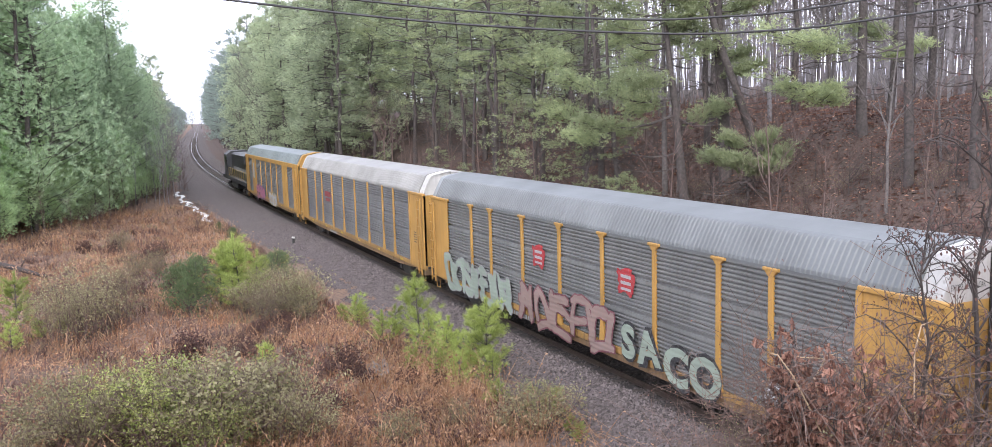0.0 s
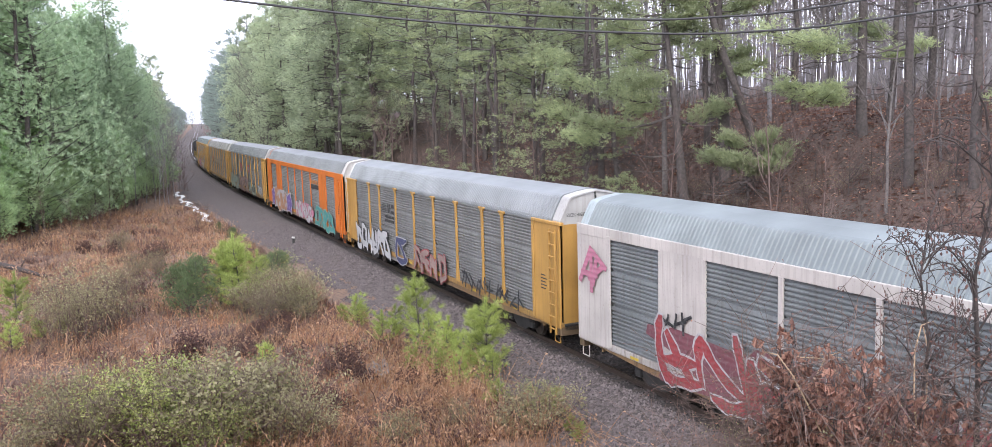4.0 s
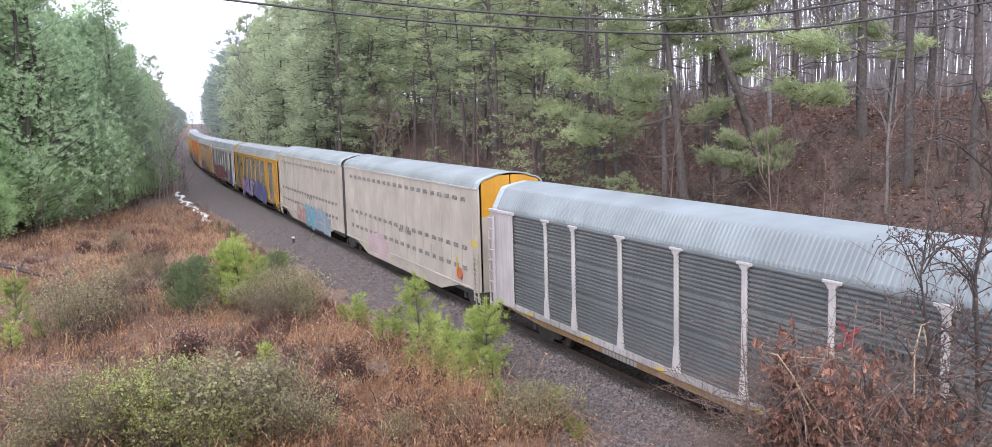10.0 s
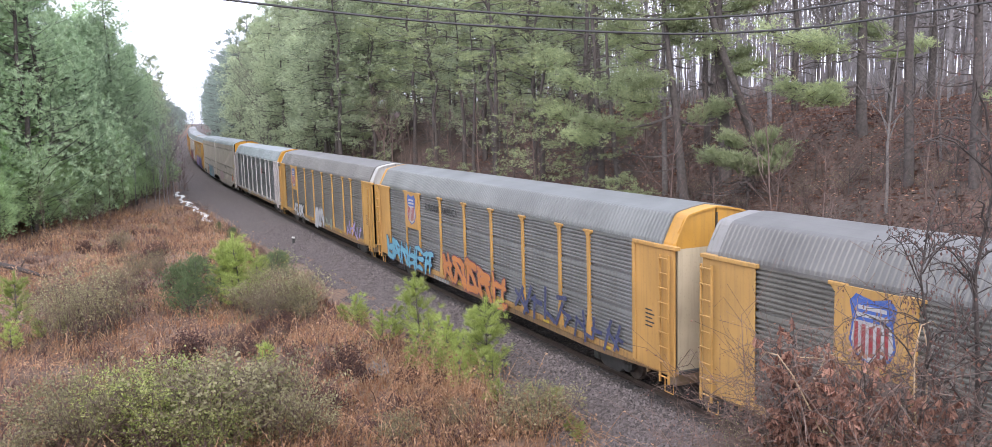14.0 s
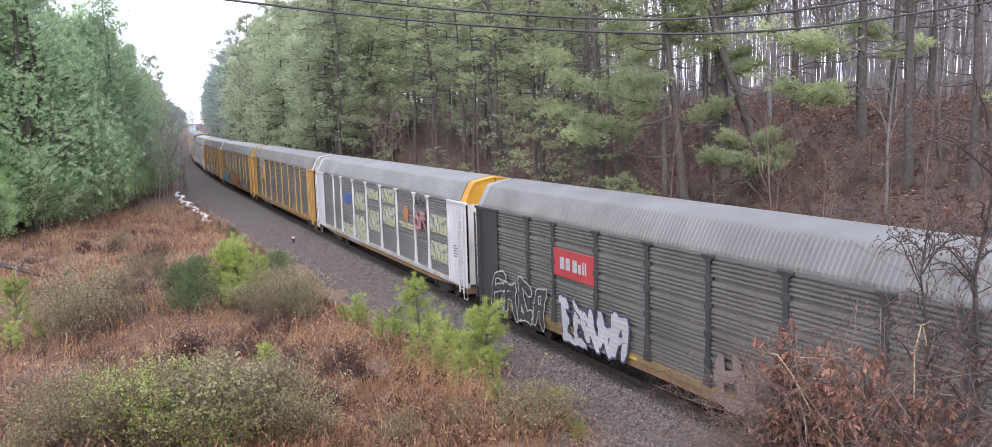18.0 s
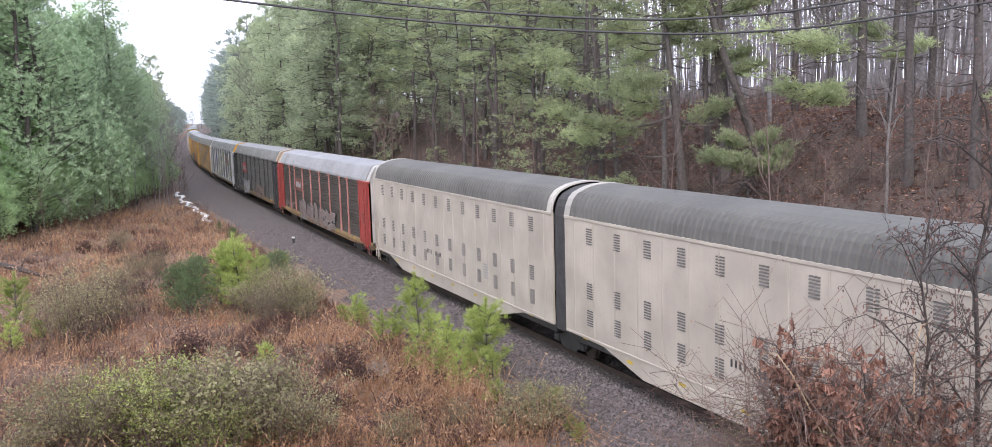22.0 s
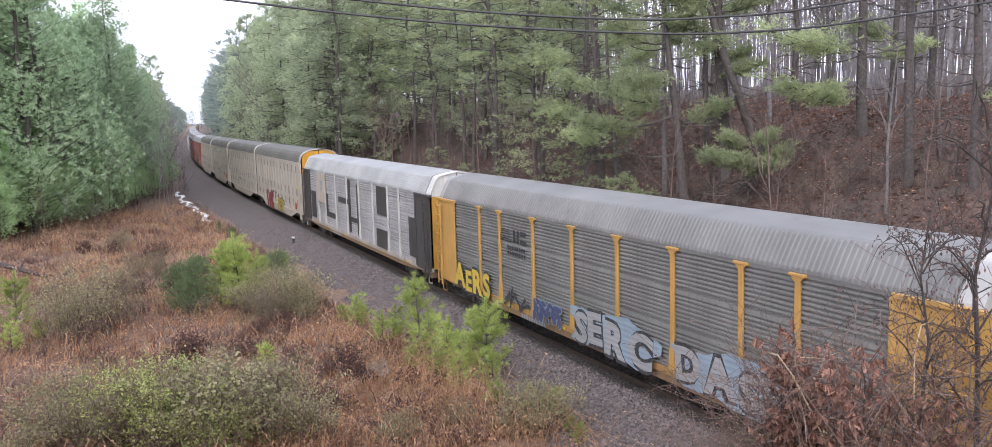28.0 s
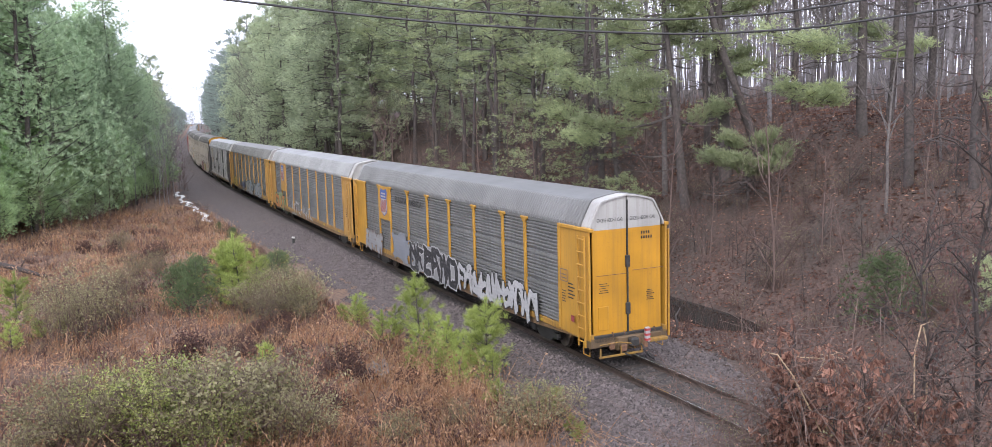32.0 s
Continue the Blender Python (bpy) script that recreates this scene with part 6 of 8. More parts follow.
def whorled_pine(seed, height, spread, name, label, needles):
    """A pine seedling: bare leader with whorls of rising twigs, each ending in a long-needled brush."""
    r = random.Random(seed)
    tree = thing(name, label, "tree")
    top = Vector((r.gauss(0, 0.05), r.gauss(0, 0.05), 1)) * height
    part("trunk", Build().tube([(0, 0, -0.2), top * 0.5, top], [0.014 * height, 0.010 * height, 0.006], 6, True).mesh("trunk", BARK_PINE, True), tree)
    lb, nd = Build(), Needles()
    n = max(4, round(height * 2.6))
    for w in range(n):
        t = 0.10 + 0.80 * w / n
        for k in range(r.randint(6, 8)):
            a = r.uniform(0, 6.28)
            L = 1.05 * spread * (1.0 - 0.6 * t) * r.uniform(0.6, 1.15)
            d = Vector((math.cos(a), math.sin(a), r.uniform(0.45, 1.0)))
            p0, tip = top * t, top * t + d * L
            lb.tube([p0, p0.lerp(tip, 0.5) - Vector((0, 0, 0.05 * L)), tip], [0.009, 0.007, 0.004], 3, False)
            for _ in range(8):
                nd.add(p0.lerp(tip, r.uniform(0.3, 1.05)), d * 0.55 + Vector((0, 0, 0.4)), 0.26 * r.uniform(0.7, 1.2))
    for k in range(14):
        nd.add(top * (0.86 + 0.15 * k / 13), Vector((0, 0, 0.9)), 0.2 * r.uniform(0.8, 1.15))
    part("crown", two_tone("crown", lb, nd.blades(20, 0.0052, seed), BARK_PINE, needles), tree, "bright green long-needled brushes")
    return tree


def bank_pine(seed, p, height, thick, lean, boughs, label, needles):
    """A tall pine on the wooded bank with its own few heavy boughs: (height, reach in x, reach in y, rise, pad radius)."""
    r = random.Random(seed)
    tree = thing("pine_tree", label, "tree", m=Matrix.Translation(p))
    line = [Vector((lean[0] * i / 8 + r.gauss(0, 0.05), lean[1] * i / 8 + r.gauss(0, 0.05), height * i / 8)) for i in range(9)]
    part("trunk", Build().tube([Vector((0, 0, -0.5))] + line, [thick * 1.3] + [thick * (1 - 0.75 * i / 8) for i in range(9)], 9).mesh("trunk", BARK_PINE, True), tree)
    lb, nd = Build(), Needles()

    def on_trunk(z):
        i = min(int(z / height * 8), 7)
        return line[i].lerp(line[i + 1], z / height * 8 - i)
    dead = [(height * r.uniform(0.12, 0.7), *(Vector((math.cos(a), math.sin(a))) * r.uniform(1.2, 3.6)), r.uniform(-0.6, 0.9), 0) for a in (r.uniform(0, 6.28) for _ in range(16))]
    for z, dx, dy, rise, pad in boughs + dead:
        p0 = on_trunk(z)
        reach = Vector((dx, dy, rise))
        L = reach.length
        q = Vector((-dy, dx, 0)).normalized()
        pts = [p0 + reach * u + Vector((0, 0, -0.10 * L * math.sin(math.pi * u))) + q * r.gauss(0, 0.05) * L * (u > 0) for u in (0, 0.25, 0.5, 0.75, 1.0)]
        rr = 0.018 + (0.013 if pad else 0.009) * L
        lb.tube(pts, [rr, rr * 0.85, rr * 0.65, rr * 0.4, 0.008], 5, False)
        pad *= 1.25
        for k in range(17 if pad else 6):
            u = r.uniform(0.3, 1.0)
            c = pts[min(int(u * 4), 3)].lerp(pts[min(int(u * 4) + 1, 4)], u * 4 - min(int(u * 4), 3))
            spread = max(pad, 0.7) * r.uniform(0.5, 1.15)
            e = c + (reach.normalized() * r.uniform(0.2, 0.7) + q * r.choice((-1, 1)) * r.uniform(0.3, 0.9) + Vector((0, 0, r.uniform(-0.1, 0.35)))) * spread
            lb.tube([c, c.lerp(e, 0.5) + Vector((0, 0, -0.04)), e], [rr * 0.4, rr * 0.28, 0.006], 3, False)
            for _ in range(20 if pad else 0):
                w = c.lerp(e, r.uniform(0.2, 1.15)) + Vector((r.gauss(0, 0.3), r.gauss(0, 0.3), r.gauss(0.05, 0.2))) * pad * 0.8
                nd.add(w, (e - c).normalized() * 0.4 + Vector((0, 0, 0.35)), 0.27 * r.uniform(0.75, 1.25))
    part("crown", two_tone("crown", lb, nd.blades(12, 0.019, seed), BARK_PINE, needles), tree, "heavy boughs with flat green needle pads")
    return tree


def arching_tree(seed, height, name, label, reach=1.2, limbs=34):
    """A small leafless tree: slender stem, limbs that arch out and over, many hair-fine twigs and a few buds."""
    r = random.Random(seed)
    tree = thing(name, label, "tree")
    line = [Vector((r.gauss(0, 0.05) + 0.02 * i, r.gauss(0, 0.05), height * i / 7)) for i in range(8)]
    part("trunk", Build().tube(line, [0.042 * (1 - 0.8 * i / 7) for i in range(8)], 7, False).mesh("trunk", DARK_STEM, True), tree)
    lb, v, f = Build(), [], []
    for i in range(limbs):
        t = 0.32 + 0.66 * i / limbs
        k = min(int(t * 7), 6)
        p0 = line[k].lerp(line[k + 1], t * 7 - k)
        a, L = r.uniform(0, 6.28), reach * r.uniform(0.45, 1.15) * (1.15 - 0.5 * t)
        u, top = Vector((math.cos(a), math.sin(a), 0)), r.uniform(0.25, 0.75)
        pts = [p0 + u * L * c + Vector((r.gauss(0, 0.02), r.gauss(0, 0.02), L * top * math.sin(2.6 * c))) for c in (0, 0.2, 0.4, 0.6, 0.8, 1.0)]
        lb.tube(pts, [0.011, 0.0095, 0.008, 0.0065, 0.005, 0.0035], 4, False)
        for _ in range(9):
            j = r.randint(0, 4)
            q = pts[j].lerp(pts[j + 1], r.random())
            e = q + Vector((r.gauss(0, 1), r.gauss(0, 1), r.gauss(0.4, 0.8))).normalized() * r.uniform(0.15, 0.5)
            mid = q.lerp(e, 0.5) + Vector((r.gauss(0, 0.03), r.gauss(0, 0.03), 0.03))
            lb.tube([q, mid, e], [0.005, 0.004, 0.003], 3, False)
            for _ in range(2):
                g = mid.lerp(e, r.uniform(0.2, 1.2)) + Vector((r.gauss(0, 0.05), r.gauss(0, 0.05), r.gauss(0, 0.05)))
                lb.tube([mid.lerp(e, r.random()), g], [0.003, 0.0025], 3, False)
                m = len(v)
                v.extend([tuple(g), tuple(g + Vector((0.012, 0.008, -0.02))), tuple(g + Vector((0.002, 0, -0.045))), tuple(g + Vector((-0.012, -0.006, -0.02)))])
                f.append((m, m + 1, m + 2, m + 3))
    part("crown", two_tone("crown", lb, (v, f), DARK_STEM, WEED_DARK), tree, "arching leafless twigs")
    return tree


def oak_sapling(seed, height, width, name, label):
    """A young oak in winter: a few upright stems with clusters of hanging, lobed, curled brown leaves."""
    r = random.Random(seed)
    ob = thing(name, label, "shrub")
    b, v, f = Build(), [], []
    half = [(0.0, 0.0), (0.10, 0.16), (0.07, 0.30), (0.20, 0.44), (0.10, 0.56), (0.22, 0.72), (0.10, 0.84), (0.0, 1.0)]
    for i in range(9):
        a, lean = r.uniform(0, 6.28), r.uniform(0.1, 1.0)
        L = height * r.uniform(0.62, 1.0)
        out = Vector((math.cos(a), math.sin(a), 0)) * width * 0.5 * lean
        pts = [Vector((0, 0, -0.2)), out * 0.3 + Vector((r.gauss(0, 0.08), r.gauss(0, 0.08), L * 0.4)), out * 0.7 + Vector((r.gauss(0, 0.08), r.gauss(0, 0.08), L * 0.75)), out + Vector((0, 0, L))]
        b.tube(pts, [0.02, 0.015, 0.010, 0.005], 5, False)
        for k in range(16):
            t = r.uniform(0.35, 1.0)
            j = min(int(t * 3), 2)
            q = pts[j].lerp(pts[j + 1], t * 3 - j)
            e = q + Vector((r.gauss(0, 1), r.gauss(0, 1), r.gauss(0.5, 0.5))).normalized() * r.uniform(0.2, 0.55)
            b.tube([q, e], [0.007, 0.004], 4, False)
            for _ in range(r.randint(5, 11)):
                p = q.lerp(e, r.uniform(0.5, 1.05))
                down = Vector((r.gauss(0, 0.5), r.gauss(0, 0.5), -1 + r.gauss(0, 0.45))).normalized()
                side = down.cross(Vector((r.gauss(0, 1), r.gauss(0, 1), r.gauss(0, 0.4)))).normalized()
                up, size, curl = side.cross(down), r.uniform(0.09, 0.16), r.uniform(0.1, 0.35)
                for sg in (-1, 1):
                    m = len(v)
                    for w, h in half:
                        v.append(tuple(p + (down * h + side * sg * w * 1.25 + up * (curl * h * h + 0.6 * w)) * size))
                    f.append(tuple(m + x for x in (range(8) if sg > 0 else range(7, -1, -1))))
    part("branchwork", raw_mesh("branchwork", b.v, b.f, DARK_STEM), ob)
    part("foliage", raw_mesh("foliage", v, f, LEAF_OAK), ob, "hanging dry brown oak leaves")
    return ob


def shrub(seed, height, width, stems, leaf, leaf_size, leaves, name, label, category="shrub", twig=None, arch=0.25, side=5, rad=1.0, slim=1.0):
    """A bush of arching stems with side twigs and leaves, in one mesh."""
    r = random.Random(seed)
    b, v, f = Build(), [], []
    for i in range(stems):
        a, lean = r.uniform(0, 6.28), r.uniform(0.1, 1.0)
        L = height * r.uniform(0.5, 1.1)
        p0 = Vector((math.cos(a), math.sin(a), 0)) * width * 0.22 * r.random()
        a += r.gauss(0, 0.6)
        out = Vector((math.cos(a), math.sin(a), 0)) * width * 0.5 * lean
        j1 = Vector((r.gauss(0, 1), r.gauss(0, 1), 0)) * 0.05 * height
        pts = [p0 + Vector((0, 0, -0.15)), p0 + out * 0.3 + j1 + Vector((0, 0, L * 0.45)), p0 + out * 0.7 - j1 + Vector((0, 0, L * 0.8)), p0 + out * 1.05 + Vector((0, 0, L * (1.0 - arch * lean)))]
        b.tube(pts, [0.015 * rad, 0.012 * rad, 0.008 * rad, 0.004], 4, False)
        for k in range(side):
            t = r.uniform(0.2, 1)
            j = min(int(t * 3), 2)
            q = pts[j].lerp(pts[j + 1], t * 3 - j)
            d = Vector((r.gauss(0, 1), r.gauss(0, 1), r.gauss(0.5, 0.6))).normalized()
            e = q + d * height * r.uniform(0.12, 0.32)
            mid = q.lerp(e, 0.5) + Vector((r.gauss(0, 1), r.gauss(0, 1), r.gauss(0, 1))) * 0.03 * height
            b.tube([q, mid, e], [0.006 * rad, 0.005 * rad, 0.003], 3, False)
            for _ in range(leaves):
                p = q.lerp(e, r.uniform(0.1, 1.1)) + Vector((r.gauss(0, 1), r.gauss(0, 1), r.gauss(0, 1))) * leaf_size * 0.9
                n1 = Vector((r.gauss(0, 1), r.gauss(0, 1), r.gauss(0, 1))).normalized()
                n2 = n1.orthogonal().normalized() * leaf_size * r.uniform(0.25, 0.42) * slim
                n1 = n1 * leaf_size * r.uniform(0.7, 1.3)
                fold = n1.cross(n2).normalized() * leaf_size * 0.2
                m = len(v)
                v.extend([tuple(p), tuple(p + n1 * 0.5 + n2 + fold), tuple(p + n1), tuple(p + n1 * 0.5 - n2 + fold)])
                f.extend([(m, m + 1, m + 2), (m, m + 2, m + 3)])
    ob = thing(name, label, category)
    part("branchwork", raw_mesh("branchwork", b.v, b.f, twig or TWIG), ob)
    part("foliage", raw_mesh("foliage", v, f, leaf), ob)
    return ob


def put(ob, s, d, scale=1.0, turn=None, sink=0.05, tilt=0.0):
    p = ground_at(s, d)
    m = Matrix.Translation((p.x, p.y, p.z - sink)) @ Euler((tilt, 0, random.uniform(0, 6.28) if turn is None else turn)).to_matrix().to_4x4() @ Matrix.Scale(scale, 4)
    if not ob.get("placed"):
        ob["placed"] = 1
        ob.matrix_basis = m
        return ob
    return copy_thing(ob, m)


random.seed(11)
PINE = "tall pine with dark limbs and green needle pads"
NEARP = [pine_tree(i, h, c, w, 15, 0.34, 0.022, 13, "pine_tree", PINE, NEEDLE_NEAR, 0.035, 26, False, 0.55) for i, (h, c, w) in enumerate([(25, 0.40, 5.0), (23, 0.36, 5.4), (27, 0.46, 4.8)])]
MIDP = [pine_tree(10 + i, h, c, w, 17, 0.36, 0.036, 9, "pine_tree", PINE, NEEDLE_MID, 0.02, 8, False, 1.15, 0.16) for i, (h, c, w) in enumerate([(24, 0.16, 4.4), (21, 0.10, 4.6), (26, 0.22, 4.0)])]
FARP_MADE = [pine_tree(15 + i, h, c, w, 6, 0.85, 0.085, 5, "pine_tree", "distant green pine in the wooded edge", NEEDLE_DIST, 0.02, 0, True) for i, (h, c, w) in enumerate([(22, 0.15, 4.6), (19, 0.10, 4.8)])]
FARP = []
for tree in FARP_MADE:
    FARP.append([o.data for o in tree.children])
    for o in [*tree.children, tree]:
        bpy.data.objects.remove(o)
FULL = [dense_pine(20 + i, h, w, "pine_tree", "dense green pine branched to the ground, needle colour paled for haze", NEEDLE_FAR, 125, 22, 0.25, 0.016, 15) for i, (h, w) in enumerate([(17, 3.4), (19, 3.6), (14, 3.0)])]
THICKET = [dense_pine(26 + i, h, w, "young_pine", "soft green young pine at the edge of the thicket", NEEDLE_GREEN, 85, 18, 0.23, 0.015, 15, 0.05) for i, (h, w) in enumerate([(9, 2.2), (7, 2.0)])]
SAPLING = [whorled_pine(40 + i, h, w, "pine_sapling", "bright green young pine in dead grass", NEEDLE_YOUNG) for i, (h, w) in enumerate([(2.7, 0.95), (2.1, 0.85), (1.5, 0.65)])]
BARE = [bare_tree(60 + i, h, "bare_tree", "leafless grey woodland tree", 3, sp) for i, (h, sp) in enumerate([(19, 0.40), (16, 0.5), (22, 0.36)])]
THIN = [bare_tree(70 + i, h, "thin_tree", "thin leafless woodland tree", 2, 0.3, 0.0055, BARK_PALE, 0.3, 12) for i, h in enumerate([17, 20, 14])]
UNDER = [bare_tree(75 + i, h, "bare_sapling", "thin leafless sapling among fallen leaves", 2, 0.55, 0.005, TWIG, 0.15, 14) for i, h in enumerate([5.5, 4.0, 7.0])]

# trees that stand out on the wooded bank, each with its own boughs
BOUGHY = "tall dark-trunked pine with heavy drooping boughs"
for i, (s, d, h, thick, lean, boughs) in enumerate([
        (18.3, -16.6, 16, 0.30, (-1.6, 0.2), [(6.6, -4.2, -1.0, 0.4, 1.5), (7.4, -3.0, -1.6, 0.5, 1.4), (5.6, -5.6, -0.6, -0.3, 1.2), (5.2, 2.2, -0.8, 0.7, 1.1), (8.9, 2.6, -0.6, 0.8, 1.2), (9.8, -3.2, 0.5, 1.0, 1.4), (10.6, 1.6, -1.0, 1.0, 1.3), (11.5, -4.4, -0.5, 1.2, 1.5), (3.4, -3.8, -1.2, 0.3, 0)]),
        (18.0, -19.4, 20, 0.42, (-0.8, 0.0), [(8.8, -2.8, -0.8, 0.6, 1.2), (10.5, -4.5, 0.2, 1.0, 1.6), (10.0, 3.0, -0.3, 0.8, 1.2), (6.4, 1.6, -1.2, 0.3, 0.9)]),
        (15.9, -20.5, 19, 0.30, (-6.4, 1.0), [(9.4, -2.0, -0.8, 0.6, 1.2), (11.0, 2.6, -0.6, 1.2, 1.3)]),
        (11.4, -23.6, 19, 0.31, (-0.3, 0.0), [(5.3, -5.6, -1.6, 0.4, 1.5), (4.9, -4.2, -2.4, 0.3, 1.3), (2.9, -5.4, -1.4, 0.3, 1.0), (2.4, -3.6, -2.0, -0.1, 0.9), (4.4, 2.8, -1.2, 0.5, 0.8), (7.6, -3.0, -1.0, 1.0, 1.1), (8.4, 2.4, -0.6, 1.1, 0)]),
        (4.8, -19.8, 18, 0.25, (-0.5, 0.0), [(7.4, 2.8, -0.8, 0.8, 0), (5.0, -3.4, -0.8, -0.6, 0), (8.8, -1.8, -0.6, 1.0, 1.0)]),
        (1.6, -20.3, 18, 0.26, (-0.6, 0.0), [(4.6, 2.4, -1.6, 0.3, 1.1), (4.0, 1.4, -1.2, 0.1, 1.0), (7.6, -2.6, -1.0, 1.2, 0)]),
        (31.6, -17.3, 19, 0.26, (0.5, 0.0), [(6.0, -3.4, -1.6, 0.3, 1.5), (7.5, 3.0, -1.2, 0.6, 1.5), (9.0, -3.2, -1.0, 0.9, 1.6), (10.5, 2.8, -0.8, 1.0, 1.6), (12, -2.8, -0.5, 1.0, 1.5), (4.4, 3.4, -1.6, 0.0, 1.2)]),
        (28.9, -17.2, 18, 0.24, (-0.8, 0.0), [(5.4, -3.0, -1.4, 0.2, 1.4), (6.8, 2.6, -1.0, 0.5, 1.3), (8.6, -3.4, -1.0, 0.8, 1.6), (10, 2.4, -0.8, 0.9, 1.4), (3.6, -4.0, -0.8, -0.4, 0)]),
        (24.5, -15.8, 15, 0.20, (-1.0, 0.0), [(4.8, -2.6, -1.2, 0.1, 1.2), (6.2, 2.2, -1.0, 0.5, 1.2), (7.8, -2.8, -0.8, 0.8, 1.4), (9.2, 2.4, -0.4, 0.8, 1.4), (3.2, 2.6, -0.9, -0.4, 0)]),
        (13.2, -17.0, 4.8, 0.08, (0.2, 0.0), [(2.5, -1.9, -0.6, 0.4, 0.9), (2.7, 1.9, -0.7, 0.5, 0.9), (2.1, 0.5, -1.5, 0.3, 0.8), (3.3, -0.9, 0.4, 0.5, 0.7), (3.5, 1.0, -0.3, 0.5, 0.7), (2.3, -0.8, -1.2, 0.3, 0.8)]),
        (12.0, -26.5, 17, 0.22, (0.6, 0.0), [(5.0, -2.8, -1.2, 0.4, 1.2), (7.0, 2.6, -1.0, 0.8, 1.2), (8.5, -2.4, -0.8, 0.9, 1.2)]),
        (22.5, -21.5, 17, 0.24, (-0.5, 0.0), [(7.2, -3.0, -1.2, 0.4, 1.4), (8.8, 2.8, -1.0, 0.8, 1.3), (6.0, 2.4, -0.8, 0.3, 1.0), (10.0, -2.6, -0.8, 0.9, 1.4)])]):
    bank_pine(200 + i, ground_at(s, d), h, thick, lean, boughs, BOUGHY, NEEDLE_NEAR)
for s, d, k, sc, tilt in [(20.0, -39.3, 0, 1.0, 0.0), (24.0, -42, 1, 1.0, 0.0), (34.1, -19.6, 1, 0.9, 0.0), (26.5, -25, 0, 1.0, 0.0), (-3.5, -24, 1, 0.9, 0.0), (22.5, -29, 1, 0.95, 0.0), (38, -22, 2, 0.9, 0.0), (36, -16, 0, 0.8, 0.0)]:
    put(NEARP[k], s, d, sc, None, 0.1, tilt)
put(BARE[1], 4.2, -17.6, 0.55)
WOODP = [pine_tree(30 + i, h, 0.10, w, 15, 0.27, 0.015, 14, "pine_tree", "spreading young pine in leafless wood", NEEDLE_NEAR, 0.03, 4) for i, (h, w) in enumerate([(9, 3.4), (4.6, 2.7)])]
for s, d, k, sc in [(21.5, -14.0, 1, 0.8), (26.0, -14.2, 0, 0.8), (33.5, -14.6, 0, 0.95), (39, -15, 0, 1.1), (-4.0, -13.5, 1, 0.6)]:
    put(WOODP[k], s, d, sc)
# pines along the cutting, thinning out of sight far ahead
for s in np.arange(37, 78, 3.6):
    for k in range(4):
        d = 14.0 + 5.0 * k + random.uniform(0, 4.0)
        if d < 13 + 0.62 * (s - 27) and (k or random.random() < 0.6):
            put(random.choice(MIDP if k else NEARP), s + random.uniform(-1.8, 1.8), -d, random.uniform(0.72, 1.0))
for s in np.arange(42, 110, 13.0):
    put(WOODP[0], s + random.uniform(-3, 3), -random.uniform(11.8, 15), random.uniform(0.5, 0.85))
for k in range(90):
    put(random.choice(UNDER), random.uniform(24, 115), -random.uniform(10.8, 15.5), random.uniform(0.6, 1.25))
for s in np.arange(78, 210, 4.4):
    for k in range(4):
        put(random.choice(MIDP), s + random.uniform(-2.2, 2.2), -random.uniform(10.2 + 4.5 * k, 13.5 + 5.5 * k), random.uniform(1.0, 1.25))
for k in range(12):
    put(random.choice(BARE), random.uniform(120, 230), -random.uniform(9.3, 11.5), random.uniform(0.8, 1.1))
# leafless wood behind
for k in range(44):
    put(random.choice(BARE), random.uniform(-16, 62), -random.uniform(17, 62), random.uniform(0.8, 1.15))
for k in range(110):
    u = random.random()
    put(random.choice(THIN), -22 + 105 * random.random(), -(24 + 75 * u), random.uniform(0.85, 1.25))
for k in range(80):
    put(random.choice(UNDER), -18 + 120 * random.random() ** 1.2, -(11.5 + 16 * random.random()), random.uniform(0.5, 1.1))
# pines on the field side, dense towards the field
for s in np.arange(54, 108, 3.2):
    edge = float(np.interp(s, [52, 60, 78, 100, 330], [25, 19, 12.5, 8.2, 8.0]))
    for k in range(3):
        put(random.choice(FULL), s + random.uniform(-2, 2), edge + 1.6 + 4.2 * k + random.uniform(0, 3), random.uniform(0.8, 1.1) * float(np.interp(s, [54, 75, 108], [1.32, 1.1, 0.84])))
    for k in range(3):
        put(random.choice(THICKET), s + random.uniform(-1.6, 1.6), edge + random.uniform(-0.6, 4.0), random.uniform(0.7, 1.15))
for s in np.arange(108, 210, 5.2):
    for k in range(3):
        put(random.choice(MIDP + FULL), s + random.uniform(-2, 2), 8.4 + 4.5 * k + random.uniform(0, 3), random.uniform(0.62, 0.82))
for k in range(12):
    put(random.choice(FULL), random.uniform(60, 76), random.uniform(28, 46), random.uniform(1.1, 1.4))
for k in range(22):
    put(random.choice(THICKET), random.uniform(50, 62), random.uniform(24, 36), random.uniform(0.8, 1.3))
for k in range(14):
    s = random.uniform(60, 112)
    put(random.choice(BARE), s, float(np.interp(s, [52, 60, 78, 100], [25, 19, 12, 8])) + random.uniform(1, 5), random.uniform(0.6, 0.85))
for k in range(55):
    s = 52 + 55 * random.random()
    put(random.choice(UNDER), s, float(np.interp(s, [52, 60, 78, 100], [24, 18, 11.5, 7.6])) - random.uniform(-2, 2.2), random.uniform(0.4, 0.9))
